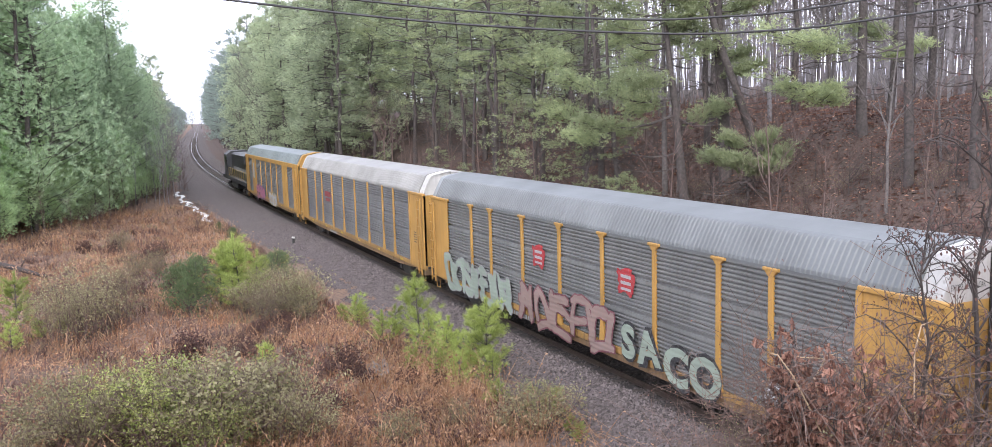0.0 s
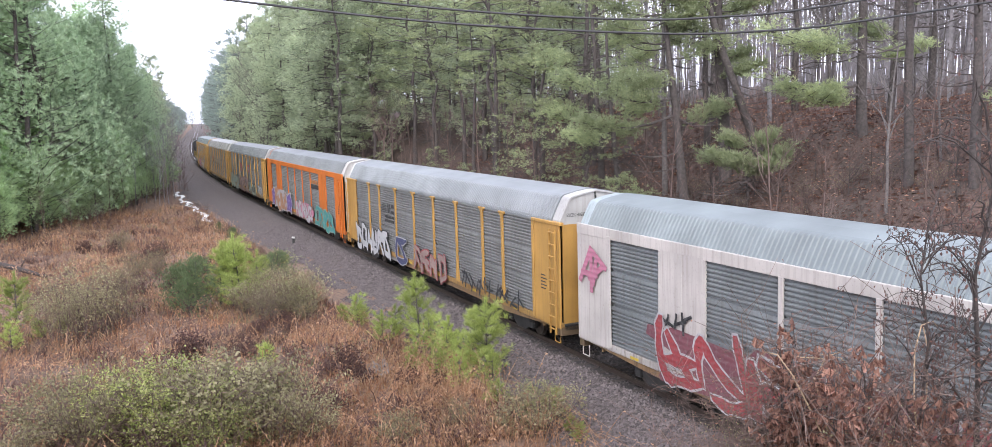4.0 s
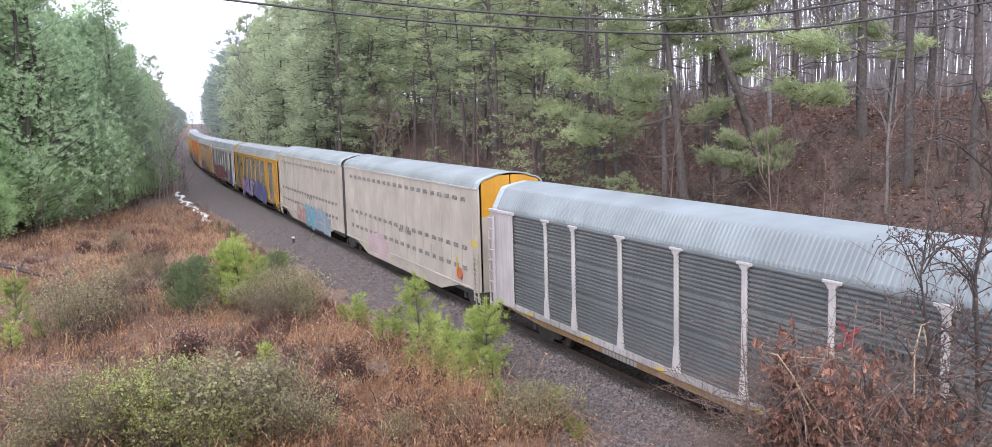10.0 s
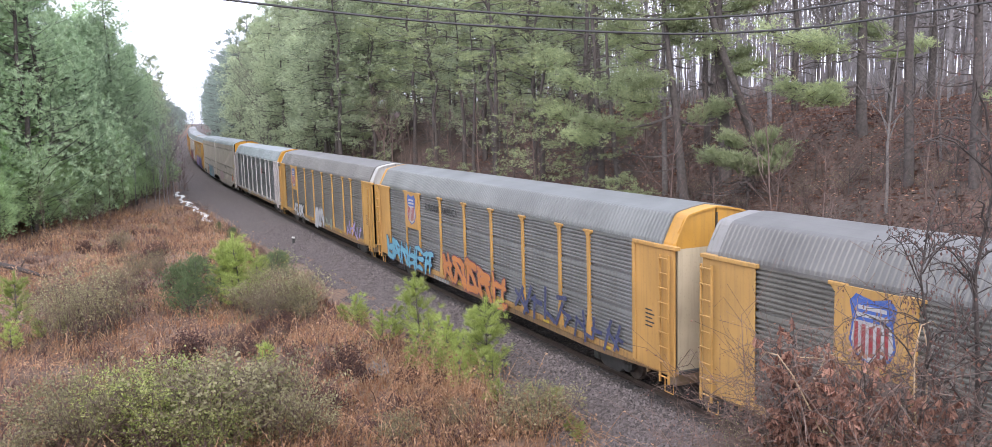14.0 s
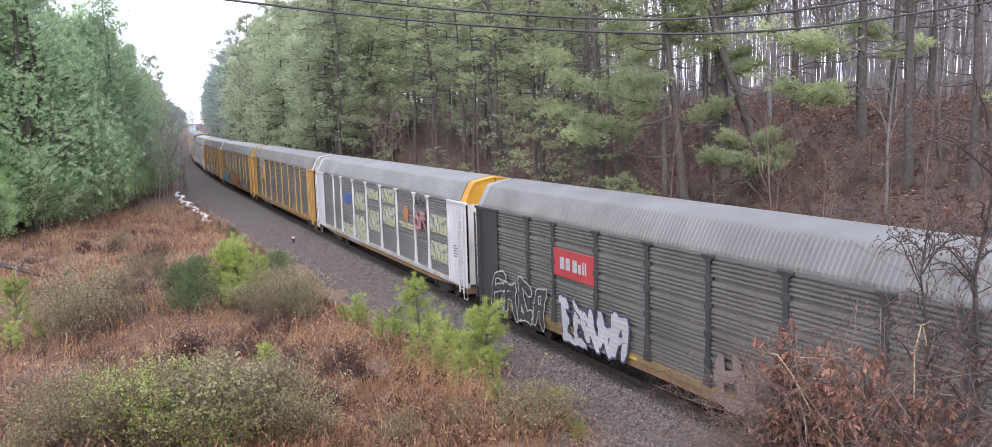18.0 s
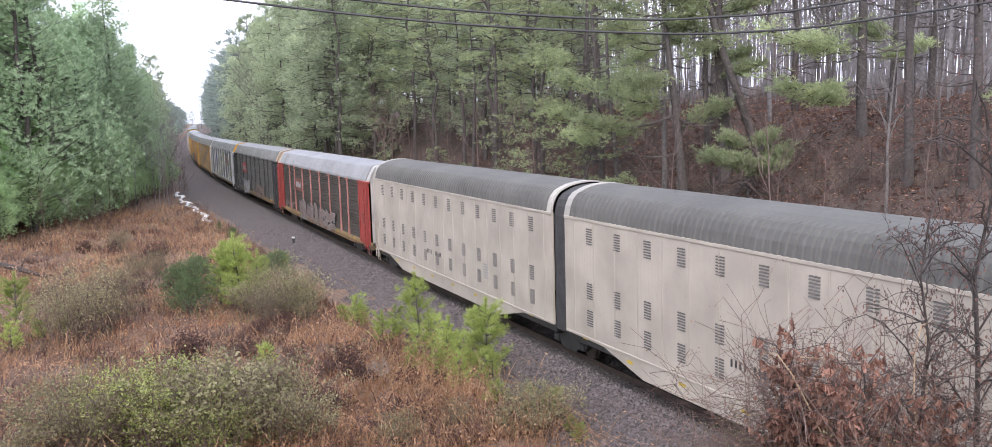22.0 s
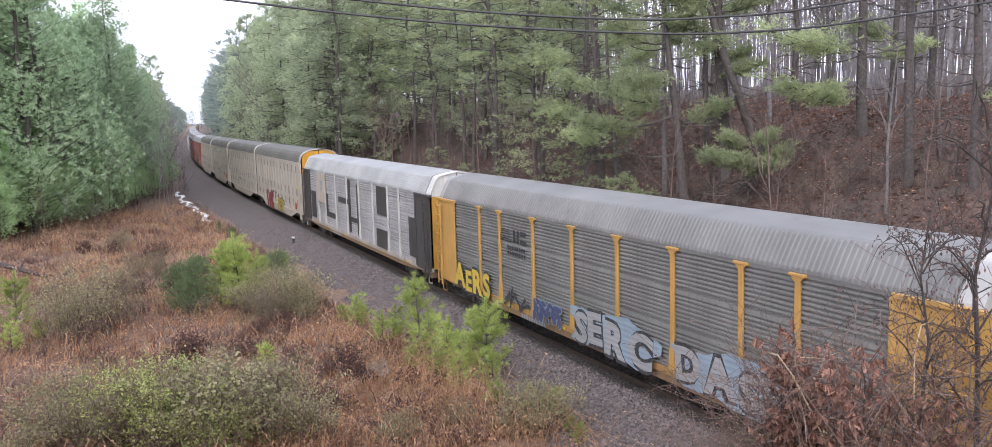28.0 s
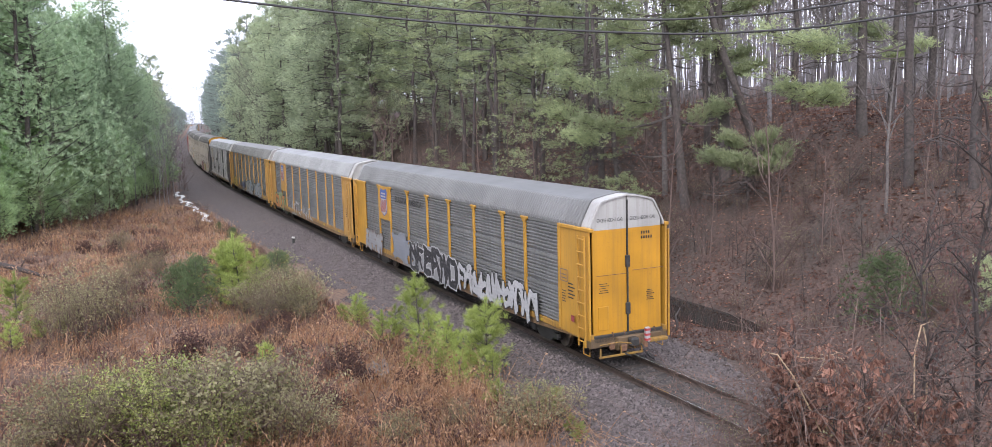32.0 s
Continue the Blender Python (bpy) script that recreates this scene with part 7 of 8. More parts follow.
# woods along both sides far ahead and across the far end, joined
def far_wood():
    spots = []
    for s in np.arange(210, 640, 9.0):
        for k in range(2):
            spots.append((s + random.uniform(-3, 3), -random.uniform(9.6 + 5 * k, 12 + 6 * k), random.uniform(1.2, 1.45)))
            spots.append((s + random.uniform(-3, 3), 9.0 + 5 * k + random.uniform(0, 3), random.uniform(0.68, 0.9)))
    for k in range(46):
        spots.append((760 + 240 * random.random(), random.uniform(-70, 70) if k % 2 else random.choice((-1, 1)) * random.uniform(8, 40), random.uniform(0.7, 1.0)))
    for k in range(60):
        spots.append((1000 + 300 * random.random(), random.choice((-1, 1)) * random.uniform(6, 75), random.uniform(0.8, 1.1)))
    vs, fs, mi, base = [], [], [], 0
    for s, d, sc in spots:
        g = ground_at(s, d)
        for me in random.choice(FARP):
            co = np.empty(len(me.vertices) * 3)
            me.vertices.foreach_get("co", co)
            a = random.uniform(0, 6.28)
            co = co.reshape(-1, 3) * sc
            x, y = co[:, 0] * math.cos(a) - co[:, 1] * math.sin(a), co[:, 0] * math.sin(a) + co[:, 1] * math.cos(a)
            vs.append(np.stack([x + g.x, y + g.y, co[:, 2] + g.z], -1))
            fs.extend(tuple(i + base for i in p.vertices) for p in me.polygons)
            mi.extend(p.material_index for p in me.polygons)
            base += len(co)
    me = bpy.data.meshes.new("far_woods")
    me.from_pydata(np.concatenate(vs).tolist(), [], fs)
    me.materials.append(BARK_PINE)
    me.materials.append(NEEDLE_DIST)
    me.polygons.foreach_set("material_index", mi)
    tagged(new("far_woods", me), "distant pine woods on both sides of the track", "trees", kind="stuff")


far_wood()


def far_trunks():
    """Thin leafless stems deep in the wood, past telling apart."""
    r = random.Random(77)
    b = Build()
    for i in range(1150):
        s, d = (r.uniform(2, 150), -(34 + 120 * r.random() ** 1.2)) if i % 2 else (r.uniform(14, 95), -(32 + 60 * r.random()))
        g = ground_at(s, d)
        h, rad = r.uniform(9, 20), r.uniform(0.05, 0.14)
        lean = Vector((r.gauss(0, 0.05), r.gauss(0, 0.05), 1))
        b.tube([g, g + lean * h * 0.5, g + lean * h + Vector((r.gauss(0, 0.4), r.gauss(0, 0.4), 0))], [rad, rad * 0.7, 0.015], 3, False)
        for k in range(9):
            p = g + lean * h * r.uniform(0.3, 0.95)
            a = r.uniform(0, 6.28)
            b.tube([p, p + Vector((math.cos(a), math.sin(a), r.uniform(0.3, 1.2))) * r.uniform(0.8, 2.6)], [0.04, 0.015], 3, False)
    tagged(new("far_stems", raw_mesh("far_stems", b.v, b.f, BARK_PALE)), "thin bare tree stems deep in the wood", "trees", kind="stuff")


far_trunks()

# young pines in the field, by height
for s, d, h in [(19.7, 9.5, 3.3), (20.4, 10.5, 2.6), (19.0, 9.0, 2.2), (20.9, 9.7, 2.7), (18.6, 10.1, 1.9), (18.7, 7.0, 1.4), (17.9, 7.6, 1.5), (17.0, 7.2, 1.2), (18.5, 6.2, 1.0), (7.4, 10.6, 1.3), (18.9, 19.5, 2.2), (15.4, 19.5, 1.5), (17.9, 17.4, 1.4), (17.0, 18.6, 1.2),
                (11.8, 5.8, 1.8), (13.7, 6.0, 1.1), (12.6, 5.4, 1.3), (9.9, 4.6, 1.5), (7.8, 4.3, 2.4), (8.8, 5.6, 1.6), (9.2, 5.0, 1.2), (6.4, 4.4, 1.8), (5.0, 4.2, 1.9), (4.0, 4.6, 1.7), (3.1, 4.1, 2.0), (2.1, 3.9, 2.4), (1.5, 5.2, 1.5), (3.2, 5.4, 1.5), (5.6, 5.2, 1.5), (2.6, 4.7, 1.8), (0.8, 4.3, 1.6), (4.4, 5.9, 1.2), (-0.9, 4.9, 1.3), (-2.6, 3.7, 1.2), (-4.7, 4.1, 0.8), (-3.8, 3.9, 0.7)]:
    k = 0 if h > 1.9 else (1 if h > 1.35 else 2)
    put(SAPLING[k], s, d, h / (2.7, 2.1, 1.5)[k])

# ---- field growth ----
BRUSH = [shrub(80 + i, 1.7, 2.2, 46, LEAF_OLIVE, 0.05, 2, "brush", "tangled leafless brush with olive leaves", rad=0.7) for i in range(2)]
OLIVE = [shrub(86 + i, 1.5, 2.4, 60, LEAF_OLIVE, 0.075, 6, "leafy_brush", "grey-olive leafy brush in dead grass", rad=0.7, twig=TWIG_GREY) for i in range(2)]
MOUND = [shrub(88 + i, 3.0, 3.2, 64, LEAF_OLIVE, 0.07, 8, "thicket_bush", "rounded twiggy bush with sparse olive leaves", rad=0.8, side=7, twig=TWIG, arch=0.5) for i in range(2)]
GREEN = [shrub(90 + i, 1.7, 2.4, 60, LEAF_GREEN, 0.055, 12, "evergreen_shrub", "yellow-green leafy shrub in dead grass", rad=0.7) for i in range(2)]
CEDAR = [dense_pine(93, 2.6, 1.3, "cedar_bush", "dark green cedar bush in the dead grass", NEEDLE_CEDAR, 60, 12, 0.16, 0.009, 14, 0.02)]
TWIGGY = [shrub(95 + i, 1.3, 2.2, 30, WEED_DARK, 0.07, 2, "bramble_bush", "reddish-brown bramble with dead leaves", arch=0.6, rad=0.6, side=3) for i in range(3)]
DOCK = [shrub(98 + i, 0.9, 1.3, 26, LEAF_DOCK, 0.09, 6, "dead_weed_clump", "clump of dead weeds with dark brown curled leaves", arch=0.4, rad=0.6, side=4) for i in range(2)]
for s, d, g, sc in [(17.2, 16.6, MOUND, 1.2), (18.0, 15.4, MOUND, 0.9), (16.6, 17.6, MOUND, 0.8), (15.9, 8.2, MOUND, 0.8), (17.4, 9.4, OLIVE, 1.2), (16.6, 7.2, OLIVE, 1.1), (15.0, 9.0, MOUND, 0.55), (14.6, 7.6, OLIVE, 0.9), (19.1, 11.7, CEDAR, 1.0), (19.6, 12.5, CEDAR, 0.8), (18.2, 12.2, CEDAR, 0.7), (23.3, 7.0, CEDAR, 0.75), (24.0, 7.6, CEDAR, 0.6), (31.6, 12.7, MOUND, 0.6), (45, 14.6, MOUND, 0.5), (30, 14.0, MOUND, 0.5),
                    (0.9, 15.5, GREEN, 1.45), (1.8, 14.8, GREEN, 1.2), (0.2, 14.6, GREEN, 1.1), (1.0, 16.6, OLIVE, 1.3), (2.2, 17.3, OLIVE, 1.35), (3.0, 16.4, OLIVE, 1.0), (0.0, 13.6, OLIVE, 1.5), (0.2, 12.6, OLIVE, 1.4), (1.6, 13.2, OLIVE, 1.2), (-0.8, 11.6, OLIVE, 1.2), (-0.4, 10.6, OLIVE, 0.9), (1.0, 11.8, OLIVE, 0.9), (0.6, 18.4, OLIVE, 0.9), (2.6, 12.2, GREEN, 0.55), (-1.2, 13.4, GREEN, 0.8),
                    (-3.5, 4.7, OLIVE, 0.85), (-3.0, 5.4, OLIVE, 0.7), (-1.6, 8.3, OLIVE, 0.7), (-2.4, 4.4, GREEN, 0.5), (-1.8, 6.6, MOUND, 0.4), (30, 6.4, BRUSH, 0.7), (35, 6.0, BRUSH, 0.6), (28, 6.2, GREEN, 0.6), (-1.0, -11.9, CEDAR, 1.1), (44, 6.6, CEDAR, 0.4), (50, 6.9, CEDAR, 0.35)]:
    put(random.choice(g), s, d, sc)
for s, d, n in [(9.4, 11.8, 3), (6.4, 8.8, 4), (5.0, 8.0, 2), (11, 13.5, 2), (24, 12.5, 5), (26, 14, 5), (4.0, 10.4, 2), (12.5, 9.6, 2), (8.0, 14.5, 2), (2.4, 7.4, 3), (30, 11, 3), (38, 13, 4), (44, 17, 4)]:
    for k in range(n):
        put(random.choice(DOCK), s + random.gauss(0, 0.9), d + random.gauss(0, 0.9), random.uniform(0.7, 1.15))
for k in range(260):
    s, d = 1 + 62 * random.random() ** 1.5, random.uniform(6.6, 34)
    put(random.choice(TWIGGY + TWIGGY + TWIGGY + BRUSH), s, d, random.uniform(0.4, 0.85))
for k in range(46):
    put(random.choice(BRUSH), random.uniform(-16, 22), -11.8 - 9 * random.random(), random.uniform(0.8, 1.4))
DARKU = [bare_tree(78 + i, h, "dark_sapling", "dark wet leafless sapling on the wooded bank", 2, 0.6, 0.006, DARK_STEM, 0.12, 15) for i, h in enumerate([6.5, 4.5])]
for k in range(100):
    put(random.choice(DARKU), -16 + 44 * random.random(), -10.8 - 12 * random.random(), random.uniform(0.45, 1.15))
for k in range(26):
    put(random.choice(TWIGGY + BRUSH), random.uniform(-12, 12), -7.0 - 4.5 * random.random(), random.uniform(0.35, 0.75))
for k in range(26):
    put(random.choice(THIN), random.uniform(72, 112), float(np.interp(k, [0, 25], [7.2, 12.5])), random.uniform(0.35, 0.6))
for k in range(50):
    put(random.choice(UNDER), random.uniform(-14, 24), -11.6 - 11 * random.random(), random.uniform(0.45, 0.9))
for k in range(60):
    put(random.choice(TWIGGY + BRUSH), random.uniform(-16, 60), -11.6 - 14 * random.random(), random.uniform(0.5, 1.0))
for k in range(24):
    s = random.uniform(40, 100)
    put(random.choice(TWIGGY + BRUSH), s, random.uniform(5.6, 7.0), random.uniform(0.35, 0.6))


def blades(name, count, region, hmin, hmax, width, material, label, category, droop=0.5, bunch=(3, 7)):
    """Many single grass blades, each a bent strip."""
    r = random.Random(name)
    v, f = [], []
    for p in ground_many([region(r) for _ in range(count)]):
        for _ in range(r.randint(*bunch)):
            q = p + Vector((r.gauss(0, 0.16), r.gauss(0, 0.16), -0.05))
            h, a = r.uniform(hmin, hmax), r.uniform(0, 6.28)
            o = Vector((math.cos(a), math.sin(a), 0)) * h * r.uniform(0.1, droop)
            w = Vector((-math.sin(a + 0.7), math.cos(a + 0.7), 0)) * width * r.uniform(0.6, 1.3)
            k = len(v)
            v.extend([tuple(q - w), tuple(q + w), tuple(q + o * 0.4 + w * 0.7 + Vector((0, 0, h * 0.6))), tuple(q + o * 0.4 - w * 0.7 + Vector((0, 0, h * 0.6))), tuple(q + o + Vector((0, 0, h * (1.0 - 0.3 * r.random()))))])
            f.extend([(k, k + 1, k + 2, k + 3), (k + 3, k + 2, k + 4)])
    tagged(new(name, raw_mesh(name, v, f, material)), label, category, kind="stuff")


def field(r):
    s = 75 * r.random() ** 1.6
    edge = float(np.interp(s, [0, 20, 60, 100], [4.5, 5.6, 5.8, 6.5]))
    return s - 3, edge + r.random() ** 1.15 * 32


def patchy(lo, seed):
    def region(r):
        while True:
            s, d = field(r)
            if noise.noise(Vector((s * 0.22, d * 0.22, seed))) + r.gauss(0, 0.12) > lo:
                return s, d
    return region


blades("dead_grass", 9000, patchy(-0.15, 1), 0.15, 0.6, 0.016, GRASS_RUST, "rusty dead grass and weeds over the field", "grass", 1.7)
blades("tan_grass", 4200, patchy(0.02, 5), 0.25, 0.85, 0.013, GRASS_TAN, "tan dry grass stalks", "grass", 1.4)
blades("dark_weeds", 3600, patchy(0.05, 9), 0.25, 0.75, 0.022, WEED_DARK, "dark purplish dead weeds", "weeds", 1.4)
blades("low_green", 1500, patchy(0.12, 14), 0.15, 0.45, 0.024, LEAF_OLIVE, "low olive-green growth in the dead grass", "weeds", 0.9)


def bankside(r):
    return -22 + 80 * r.random() ** 1.15, -5.0 - 32 * r.random() ** 1.2


def litter(name, count, region, size, material, label):
    r = random.Random(name)
    v, f = [], []
    for p in ground_many([region(r) for _ in range(count)]):
        p.z += 0.02
        a = r.uniform(0, 6.28)
        u = Vector((math.cos(a), math.sin(a), r.uniform(-0.3, 0.5))) * size * r.uniform(0.6, 1.4)
        w = Vector((-math.sin(a), math.cos(a), r.uniform(-0.3, 0.4))) * size * r.uniform(0.4, 0.8)
        k = len(v)
        v.extend([tuple(p - u), tuple(p + w + Vector((0, 0, 0.03))), tuple(p + u), tuple(p - w)])
        f.append((k, k + 1, k + 2, k + 3))
    tagged(new(name, raw_mesh(name, v, f, material)), label, "leaves", kind="stuff")


def arches(name, count, region, lmin, lmax, width, material, label):
    """Thin stems that rise, arch over and cross one another, with a few dead leaves."""
    r = random.Random(name)
    v, f = [], []
    for p in ground_many([region(r) for _ in range(count)]):
        a, L, top = r.uniform(0, 6.28), r.uniform(lmin, lmax), r.uniform(0.25, 0.85)
        u = Vector((math.cos(a), math.sin(a), 0))
        w = Vector((-u.y, u.x, 0.6)) * width * r.uniform(0.6, 1.3)
        k = len(v)
        for i in range(5):
            c = i / 4
            q = p + u * L * 0.8 * c + Vector((r.gauss(0, 0.05), r.gauss(0, 0.05), L * top * math.sin(min(2.6, 2.9 * c)) - 0.03))
            ww = w * (1.1 - 0.7 * c)
            v.extend([tuple(q - ww), tuple(q + ww)])
            if i:
                m = k + 2 * i
                f.append((m - 2, m - 1, m + 1, m))
        for _ in range(3):
            q = Vector(v[k + 2 * r.randint(1, 4)])
            e, g = Vector((r.gauss(0, 1), r.gauss(0, 1), r.gauss(0, 1))).normalized() * 0.06, Vector((r.gauss(0, 1), r.gauss(0, 1), r.gauss(0, 1))).normalized() * 0.03
            m = len(v)
            v.extend([tuple(q), tuple(q + e + g), tuple(q + e * 1.6), tuple(q + e - g)])
            f.append((m, m + 1, m + 2, m + 3))
    tagged(new(name, raw_mesh(name, v, f, material)), label, "brambles", kind="stuff")


arches("bramble_stems", 9000, patchy(-0.3, 3), 0.5, 1.7, 0.0075, STALK, "orange-tan bramble stems arching over the dead grass")
arches("dark_brambles", 5000, patchy(-0.05, 21), 0.5, 1.5, 0.009, WEED_DARK, "dark reddish bramble stems in the dead grass")
arches("tall_dead_stems", 700, lambda r: (r.uniform(-7, 5), r.uniform(4.3, 7.4)), 1.0, 2.4, 0.006, STALK, "tall orange-tan dead stems by the track")
litter("field_leaves", 16000, field, 0.05, STALK, "pale dead leaves scattered in the field grass")
litter("leaf_litter", 52000, bankside, 0.075, LITTER, "fallen brown leaves on the wooded bank")
litter("pale_leaf_litter", 15000, bankside, 0.06, LITTER_PALE, "pale orange-tan fallen leaves on the wooded bank")
litter("pale_wood_leaves", 7000, lambda r: (r.uniform(-10, 60), -(18 + 26 * r.random())), 0.11, LITTER_PALE, "pale orange-tan fallen leaves on the wood floor")
litter("wood_floor_leaves", 14000, lambda r: (r.uniform(-25, 60), -(17 + 26 * r.random())), 0.13, LITTER, "fallen brown leaves on the wood floor")
blades("bank_twigs", 6500, bankside, 0.3, 1.3, 0.009, WEED_DARK, "thin dead twigs on the wooded bank", "twigs", 1.2, (2, 5))

# bushes on the road bank by the camera
OAK = [oak_sapling(110 + i, 3.8, 1.15, "oak_sapling", "young oak with dry brown leaves still on") for i in range(3)]
BAREBUSH = [shrub(120 + i, 3.6, 3.0, 44, LEAF_OAK, 0.04, 1, "bare_bush", "leafless tangled bush of thin dark stems", arch=0.35, side=12, rad=0.62, twig=TWIG_GREY) for i in range(2)]
TALLBUSH = [arching_tree(130 + i, 5.6, "bare_shrub_tree", "small leafless tree with arching twigs by the road bank", 1.35, 28) for i in range(2)]
OLIVEBUSH = [shrub(140, 3.0, 1.6, 34, LEAF_OLIVE, 0.035, 4, "olive_bush", "slender bush with small grey-olive leaves", arch=0.3, side=9, rad=0.5)]
KINDS = {"oak": OAK, "bare": BAREBUSH, "tall": TALLBUSH, "olive": OLIVEBUSH}
for x, y, g, sc in NEAR_BUSHES:
    s, d = along(x, y)
    put(random.choice(KINDS[g]), s, d, sc)

# cables across the view
for pts in ([(-9.0, 16, 11.35), (-4.54, 16, 10.64), (-0.84, 16, 10.15), (2.51, 16, 9.88), (4.52, 16, 9.84), (7.0, 16, 10.02), (14, 16, 10.9)],
            [(-9.0, 16.6, 11.6), (-2.43, 16.6, 10.66), (0.28, 16.6, 10.34), (2.6, 16.6, 10.17), (4.1, 16.6, 10.17), (6.3, 16.6, 10.33), (14, 16.6, 11.4)]):
    b = Build()
    fine, P = [], [Vector(p) for p in pts]
    for i in range(len(P) - 1):
        p0, p1, p2, p3 = P[max(i - 1, 0)], P[i], P[i + 1], P[min(i + 2, len(P) - 1)]
        for k in range(6):
            t = k / 6
            fine.append(0.5 * ((2 * p1) + (p2 - p0) * t + (2 * p0 - 5 * p1 + 4 * p2 - p3) * t * t + (3 * p1 - p0 - 3 * p2 + p3) * t ** 3))
    b.tube(fine + [P[-1]], [0.022] * (len(fine) + 1), 6)
    tagged(new("overhead_cable", b.mesh("overhead_cable", CABLE, True)), "thin black cable hanging over the track", "cable")

# small things by the track
p = ground_at(38.4, 3.1)
post_ob = thing("track_marker", "short dark pipe post with pale cap beside the ballast", "marker", m=Matrix.Translation(p))
part("pipe", Build().tube([(0, 0, -0.1), (0, 0, 0.42)], [0.09, 0.09], 10).mesh("pipe", BLACK), post_ob)
part("cap", Build().tube([(0, 0, 0.42), (0.02, 0, 0.52)], [0.12, 0.10], 10).mesh("cap", plain("pale_concrete", (0.5, 0.49, 0.47), 0.8, 0.2, 8)), post_ob, "pale cap")
a, b2 = ground_at(40.5, 23.3), ground_at(34.8, 19.0)
log = thing("fallen_log", "grey fallen trunk lying in the dead grass", "log")
part("trunk", Build().tube([a + Vector((0, 0, 0.75)), a.lerp(b2, 0.5) + Vector((0, 0, 0.62)), b2 + Vector((0, 0, 0.35))], [0.2, 0.17, 0.12], 8).mesh("trunk", DARK_STEM, True), log)
for t, up in ((0.25, 0.9), (0.5, -0.5), (0.65, 0.7), (0.8, -0.4)):
    q = a.lerp(b2, t) + Vector((0, 0, 0.6))
    part("branch", Build().tube([q, q + Vector((0.3, -0.2, up * 0.6)), q + Vector((0.45, -0.1, up))], [0.04, 0.025, 0.01], 5).mesh("branch", BARK_PINE), log)
b, r = Build(), random.Random(9)
for k in range(70):
    g = ground_at(4.9 + r.gauss(0, 0.55), 7.0 + r.gauss(0, 0.4))
    w = r.uniform(0.06, 0.17)
    b.add([tuple(g + Vector((w * math.cos(i * 1.57 + r.random()), w * math.sin(i * 1.57 + r.random()), 0.02))) for i in range(4)] + [tuple(g + Vector((0, 0, w * r.uniform(0.8, 1.6))))], [(0, 1, 4), (1, 2, 4), (2, 3, 4), (3, 0, 4)])
tagged(new("rubble_heap", b.mesh("rubble_heap", plain("grey_rubble", (0.20, 0.19, 0.18), 0.9, 0.35, 7))), "low heap of grey rubble in the dead weeds", "rubble", kind="stuff")
q = ground_at(4.5, -5.9)
tagged(new("dead_root", Build().tube([q, q + Vector((0.1, 0.1, 0.3)), q + Vector((0.05, 0.3, 0.6)), q + Vector((0.3, 0.5, 0.9))], [0.05, 0.045, 0.04, 0.02], 6).mesh("dead_root", BARK_PINE, True)), "bent dead root standing out of the ground", "root")
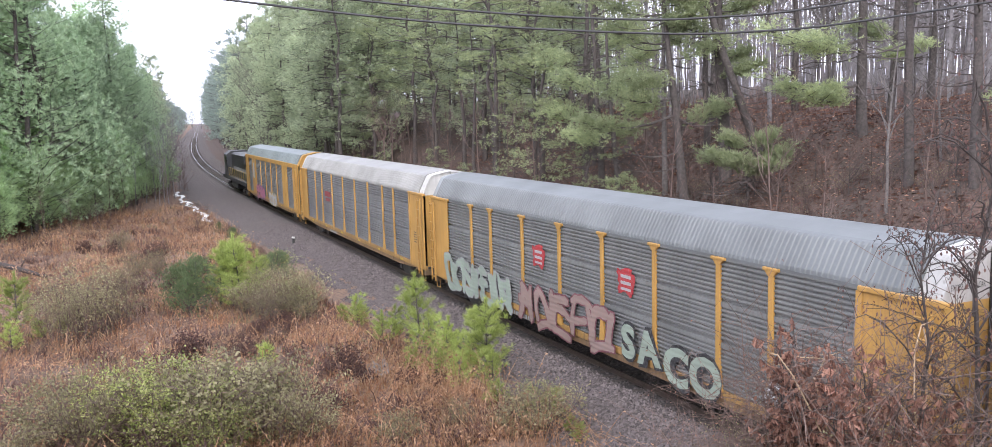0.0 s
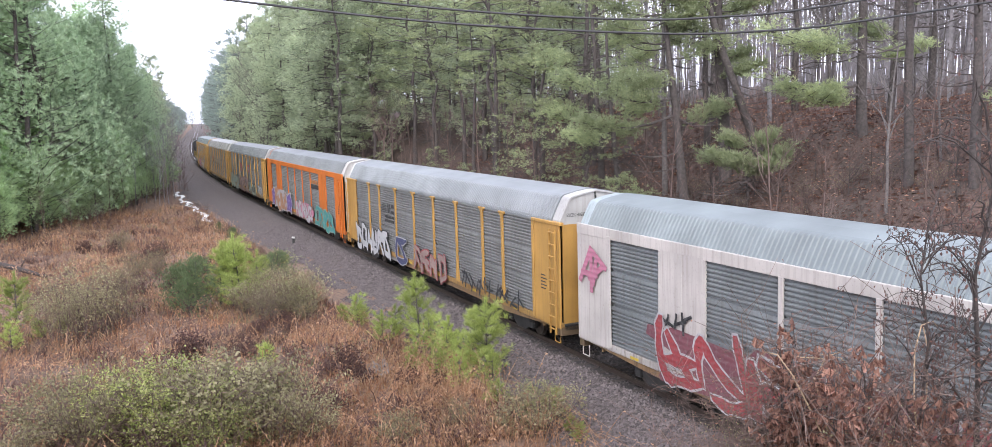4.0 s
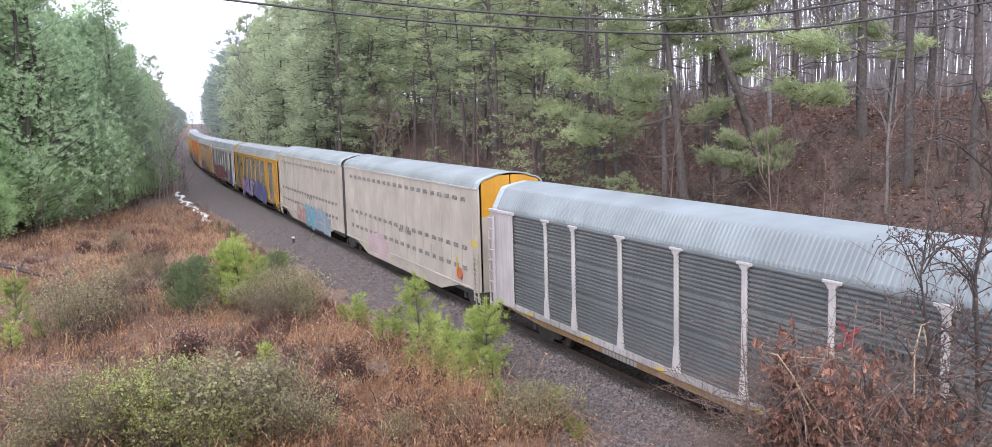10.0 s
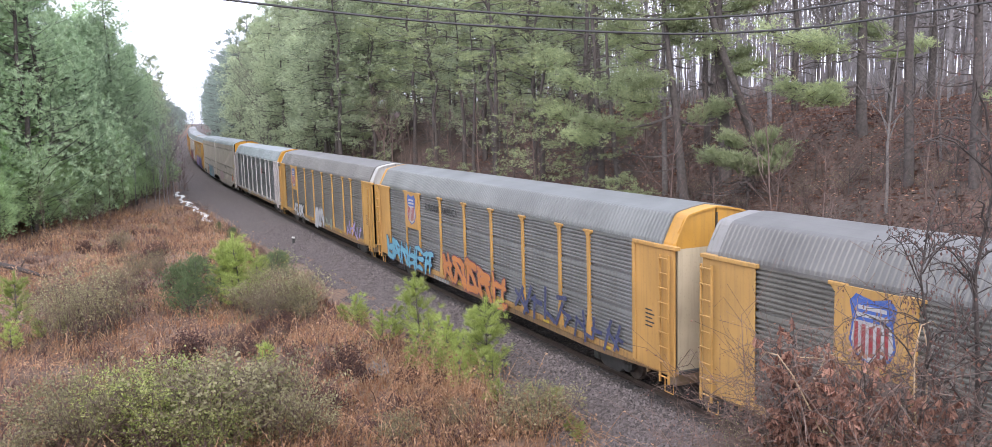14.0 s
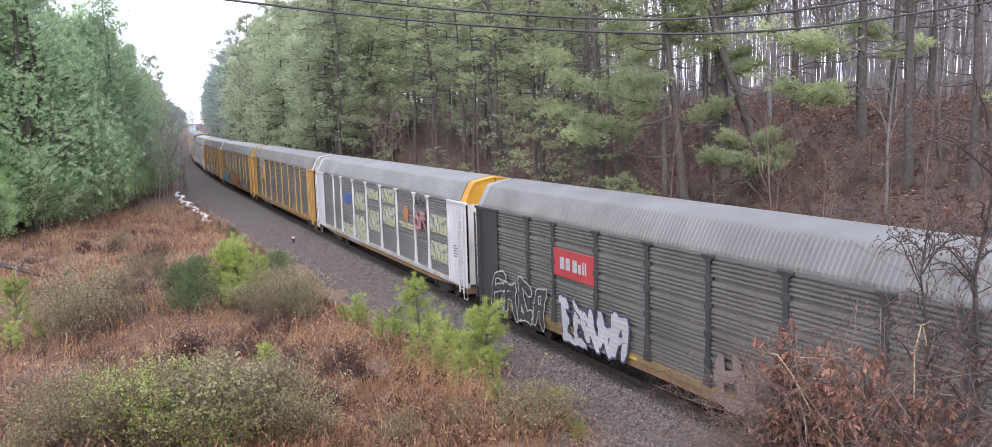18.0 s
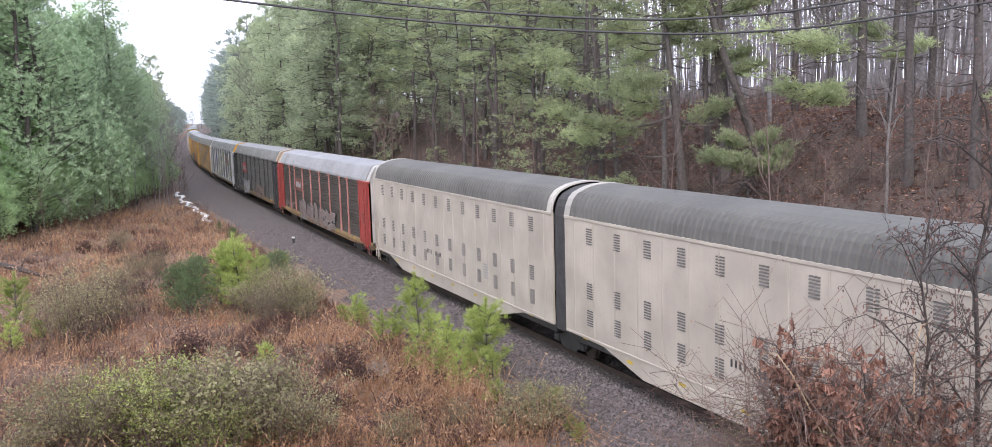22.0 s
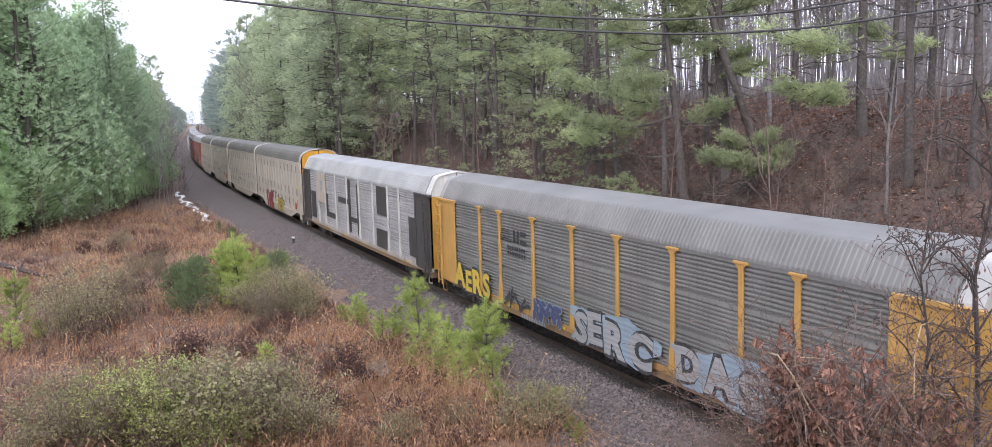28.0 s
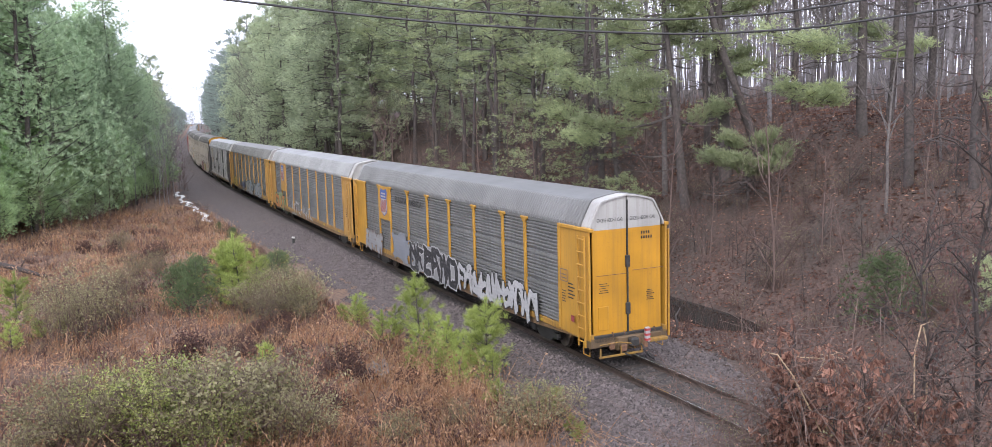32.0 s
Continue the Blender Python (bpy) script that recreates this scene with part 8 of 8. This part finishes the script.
# pale dry vines arching over the bank by the camera
VINE = plain("pale_vine", (0.336, 0.24, 0.152), 0.8, 0.25, 8)
for s, d, dx, dy, up, bend in [(-16.0, 6.6, -0.9, 0.6, 4.2, 0.3), (-15.8, 6.4, 1.0, 1.4, 4.4, -0.4), (-16.6, 6.2, -1.2, 0.8, 4.6, 0.5), (-17.0, 6.2, 0.8, 1.6, 5.0, 0.4), (-17.4, 6.6, -1.6, 1.0, 4.2, -0.3), (-16.2, 5.6, -0.6, 1.8, 4.9, 0.5), (-16.8, 6.0, -0.9, 0.7, 4.4, -0.4), (-17.6, 5.8, 0.4, 1.2, 5.4, -0.5)]:
    q = ground_at(s, d)
    line = [q + Vector((dx * t + bend * math.sin(3.1 * t), dy * t, 0.8 * up * math.sin(min(1.9 * t, 2.2)))) for t in (0, 0.15, 0.3, 0.45, 0.6, 0.75, 0.9, 1.0)]
    tagged(new("dry_vine", Build().tube(line, [0.016, 0.015, 0.014, 0.013, 0.012, 0.010, 0.008, 0.004], 5).mesh("dry_vine", VINE, True)), "pale dry vine arching over the bushes", "vine")


# ---- ties, as single pieces where the track is seen bare ----
tie_me = Build().box(-1.3, 1.3, -0.115, 0.115, -0.36, -0.165, 0.012).mesh("tie", TIE)
for k in range(220):
    s = -30 + 0.55 * k
    p = at(s)
    t = float(np.interp(s, SS, TH))
    part("tie", tie_me, track, "", Matrix.Translation((p.x, p.y, p.z + random.uniform(-0.01, 0.01))) @ Euler((0, 0, t + random.gauss(0, 0.01))).to_matrix().to_4x4())
b = Build()
for k in range(560):
    s = 91 + 0.55 * k
    p, t = at(s), float(np.interp(s, SS, TH))
    c, q = math.cos(t), math.sin(t)
    b.add([(p.x + x * c - y * q, p.y + x * q + y * c, p.z + z) for x, y, z in [(-1.3, -0.11, -0.165), (1.3, -0.11, -0.165), (1.3, 0.11, -0.165), (-1.3, 0.11, -0.165), (-1.3, -0.11, -0.3), (1.3, -0.11, -0.3), (1.3, 0.11, -0.3), (-1.3, 0.11, -0.3)]],
          [(0, 1, 2, 3), (0, 4, 5, 1), (1, 5, 6, 2), (2, 6, 7, 3), (3, 7, 4, 0)])
tagged(part("far_ties", b.mesh("far_ties", TIE), track), kind="stuff")


# ---- motion of the train ----
def nose_at(t):
    """Metres along the track that the locomotive's nose has reached."""
    u = t - 13.0
    return 328.154 + 18.053 * u - 0.0074325 * u * u + float(np.interp(t, [0, 3, 6.3, 10, 18, 25, 32], [1.35, 0.8, 0.4, 0.25, 0.35, 0.2, 0.0]))


def motions():
    for ob, back, reach in UNITS:
        rows = []
        for k in range(33):
            t = float(k)
            s = nose_at(t) - back
            a, b = at(s + reach), at(s - reach)
            f = (a - b).normalized()
            x = f.cross(Vector((0, 0, 1))).normalized()
            u = x.cross(f)
            m = Matrix((x, f, u)).transposed().to_4x4()
            m.translation = (a + b) / 2
            rows.append((t, m))
        walk(ob, rows)


motions()
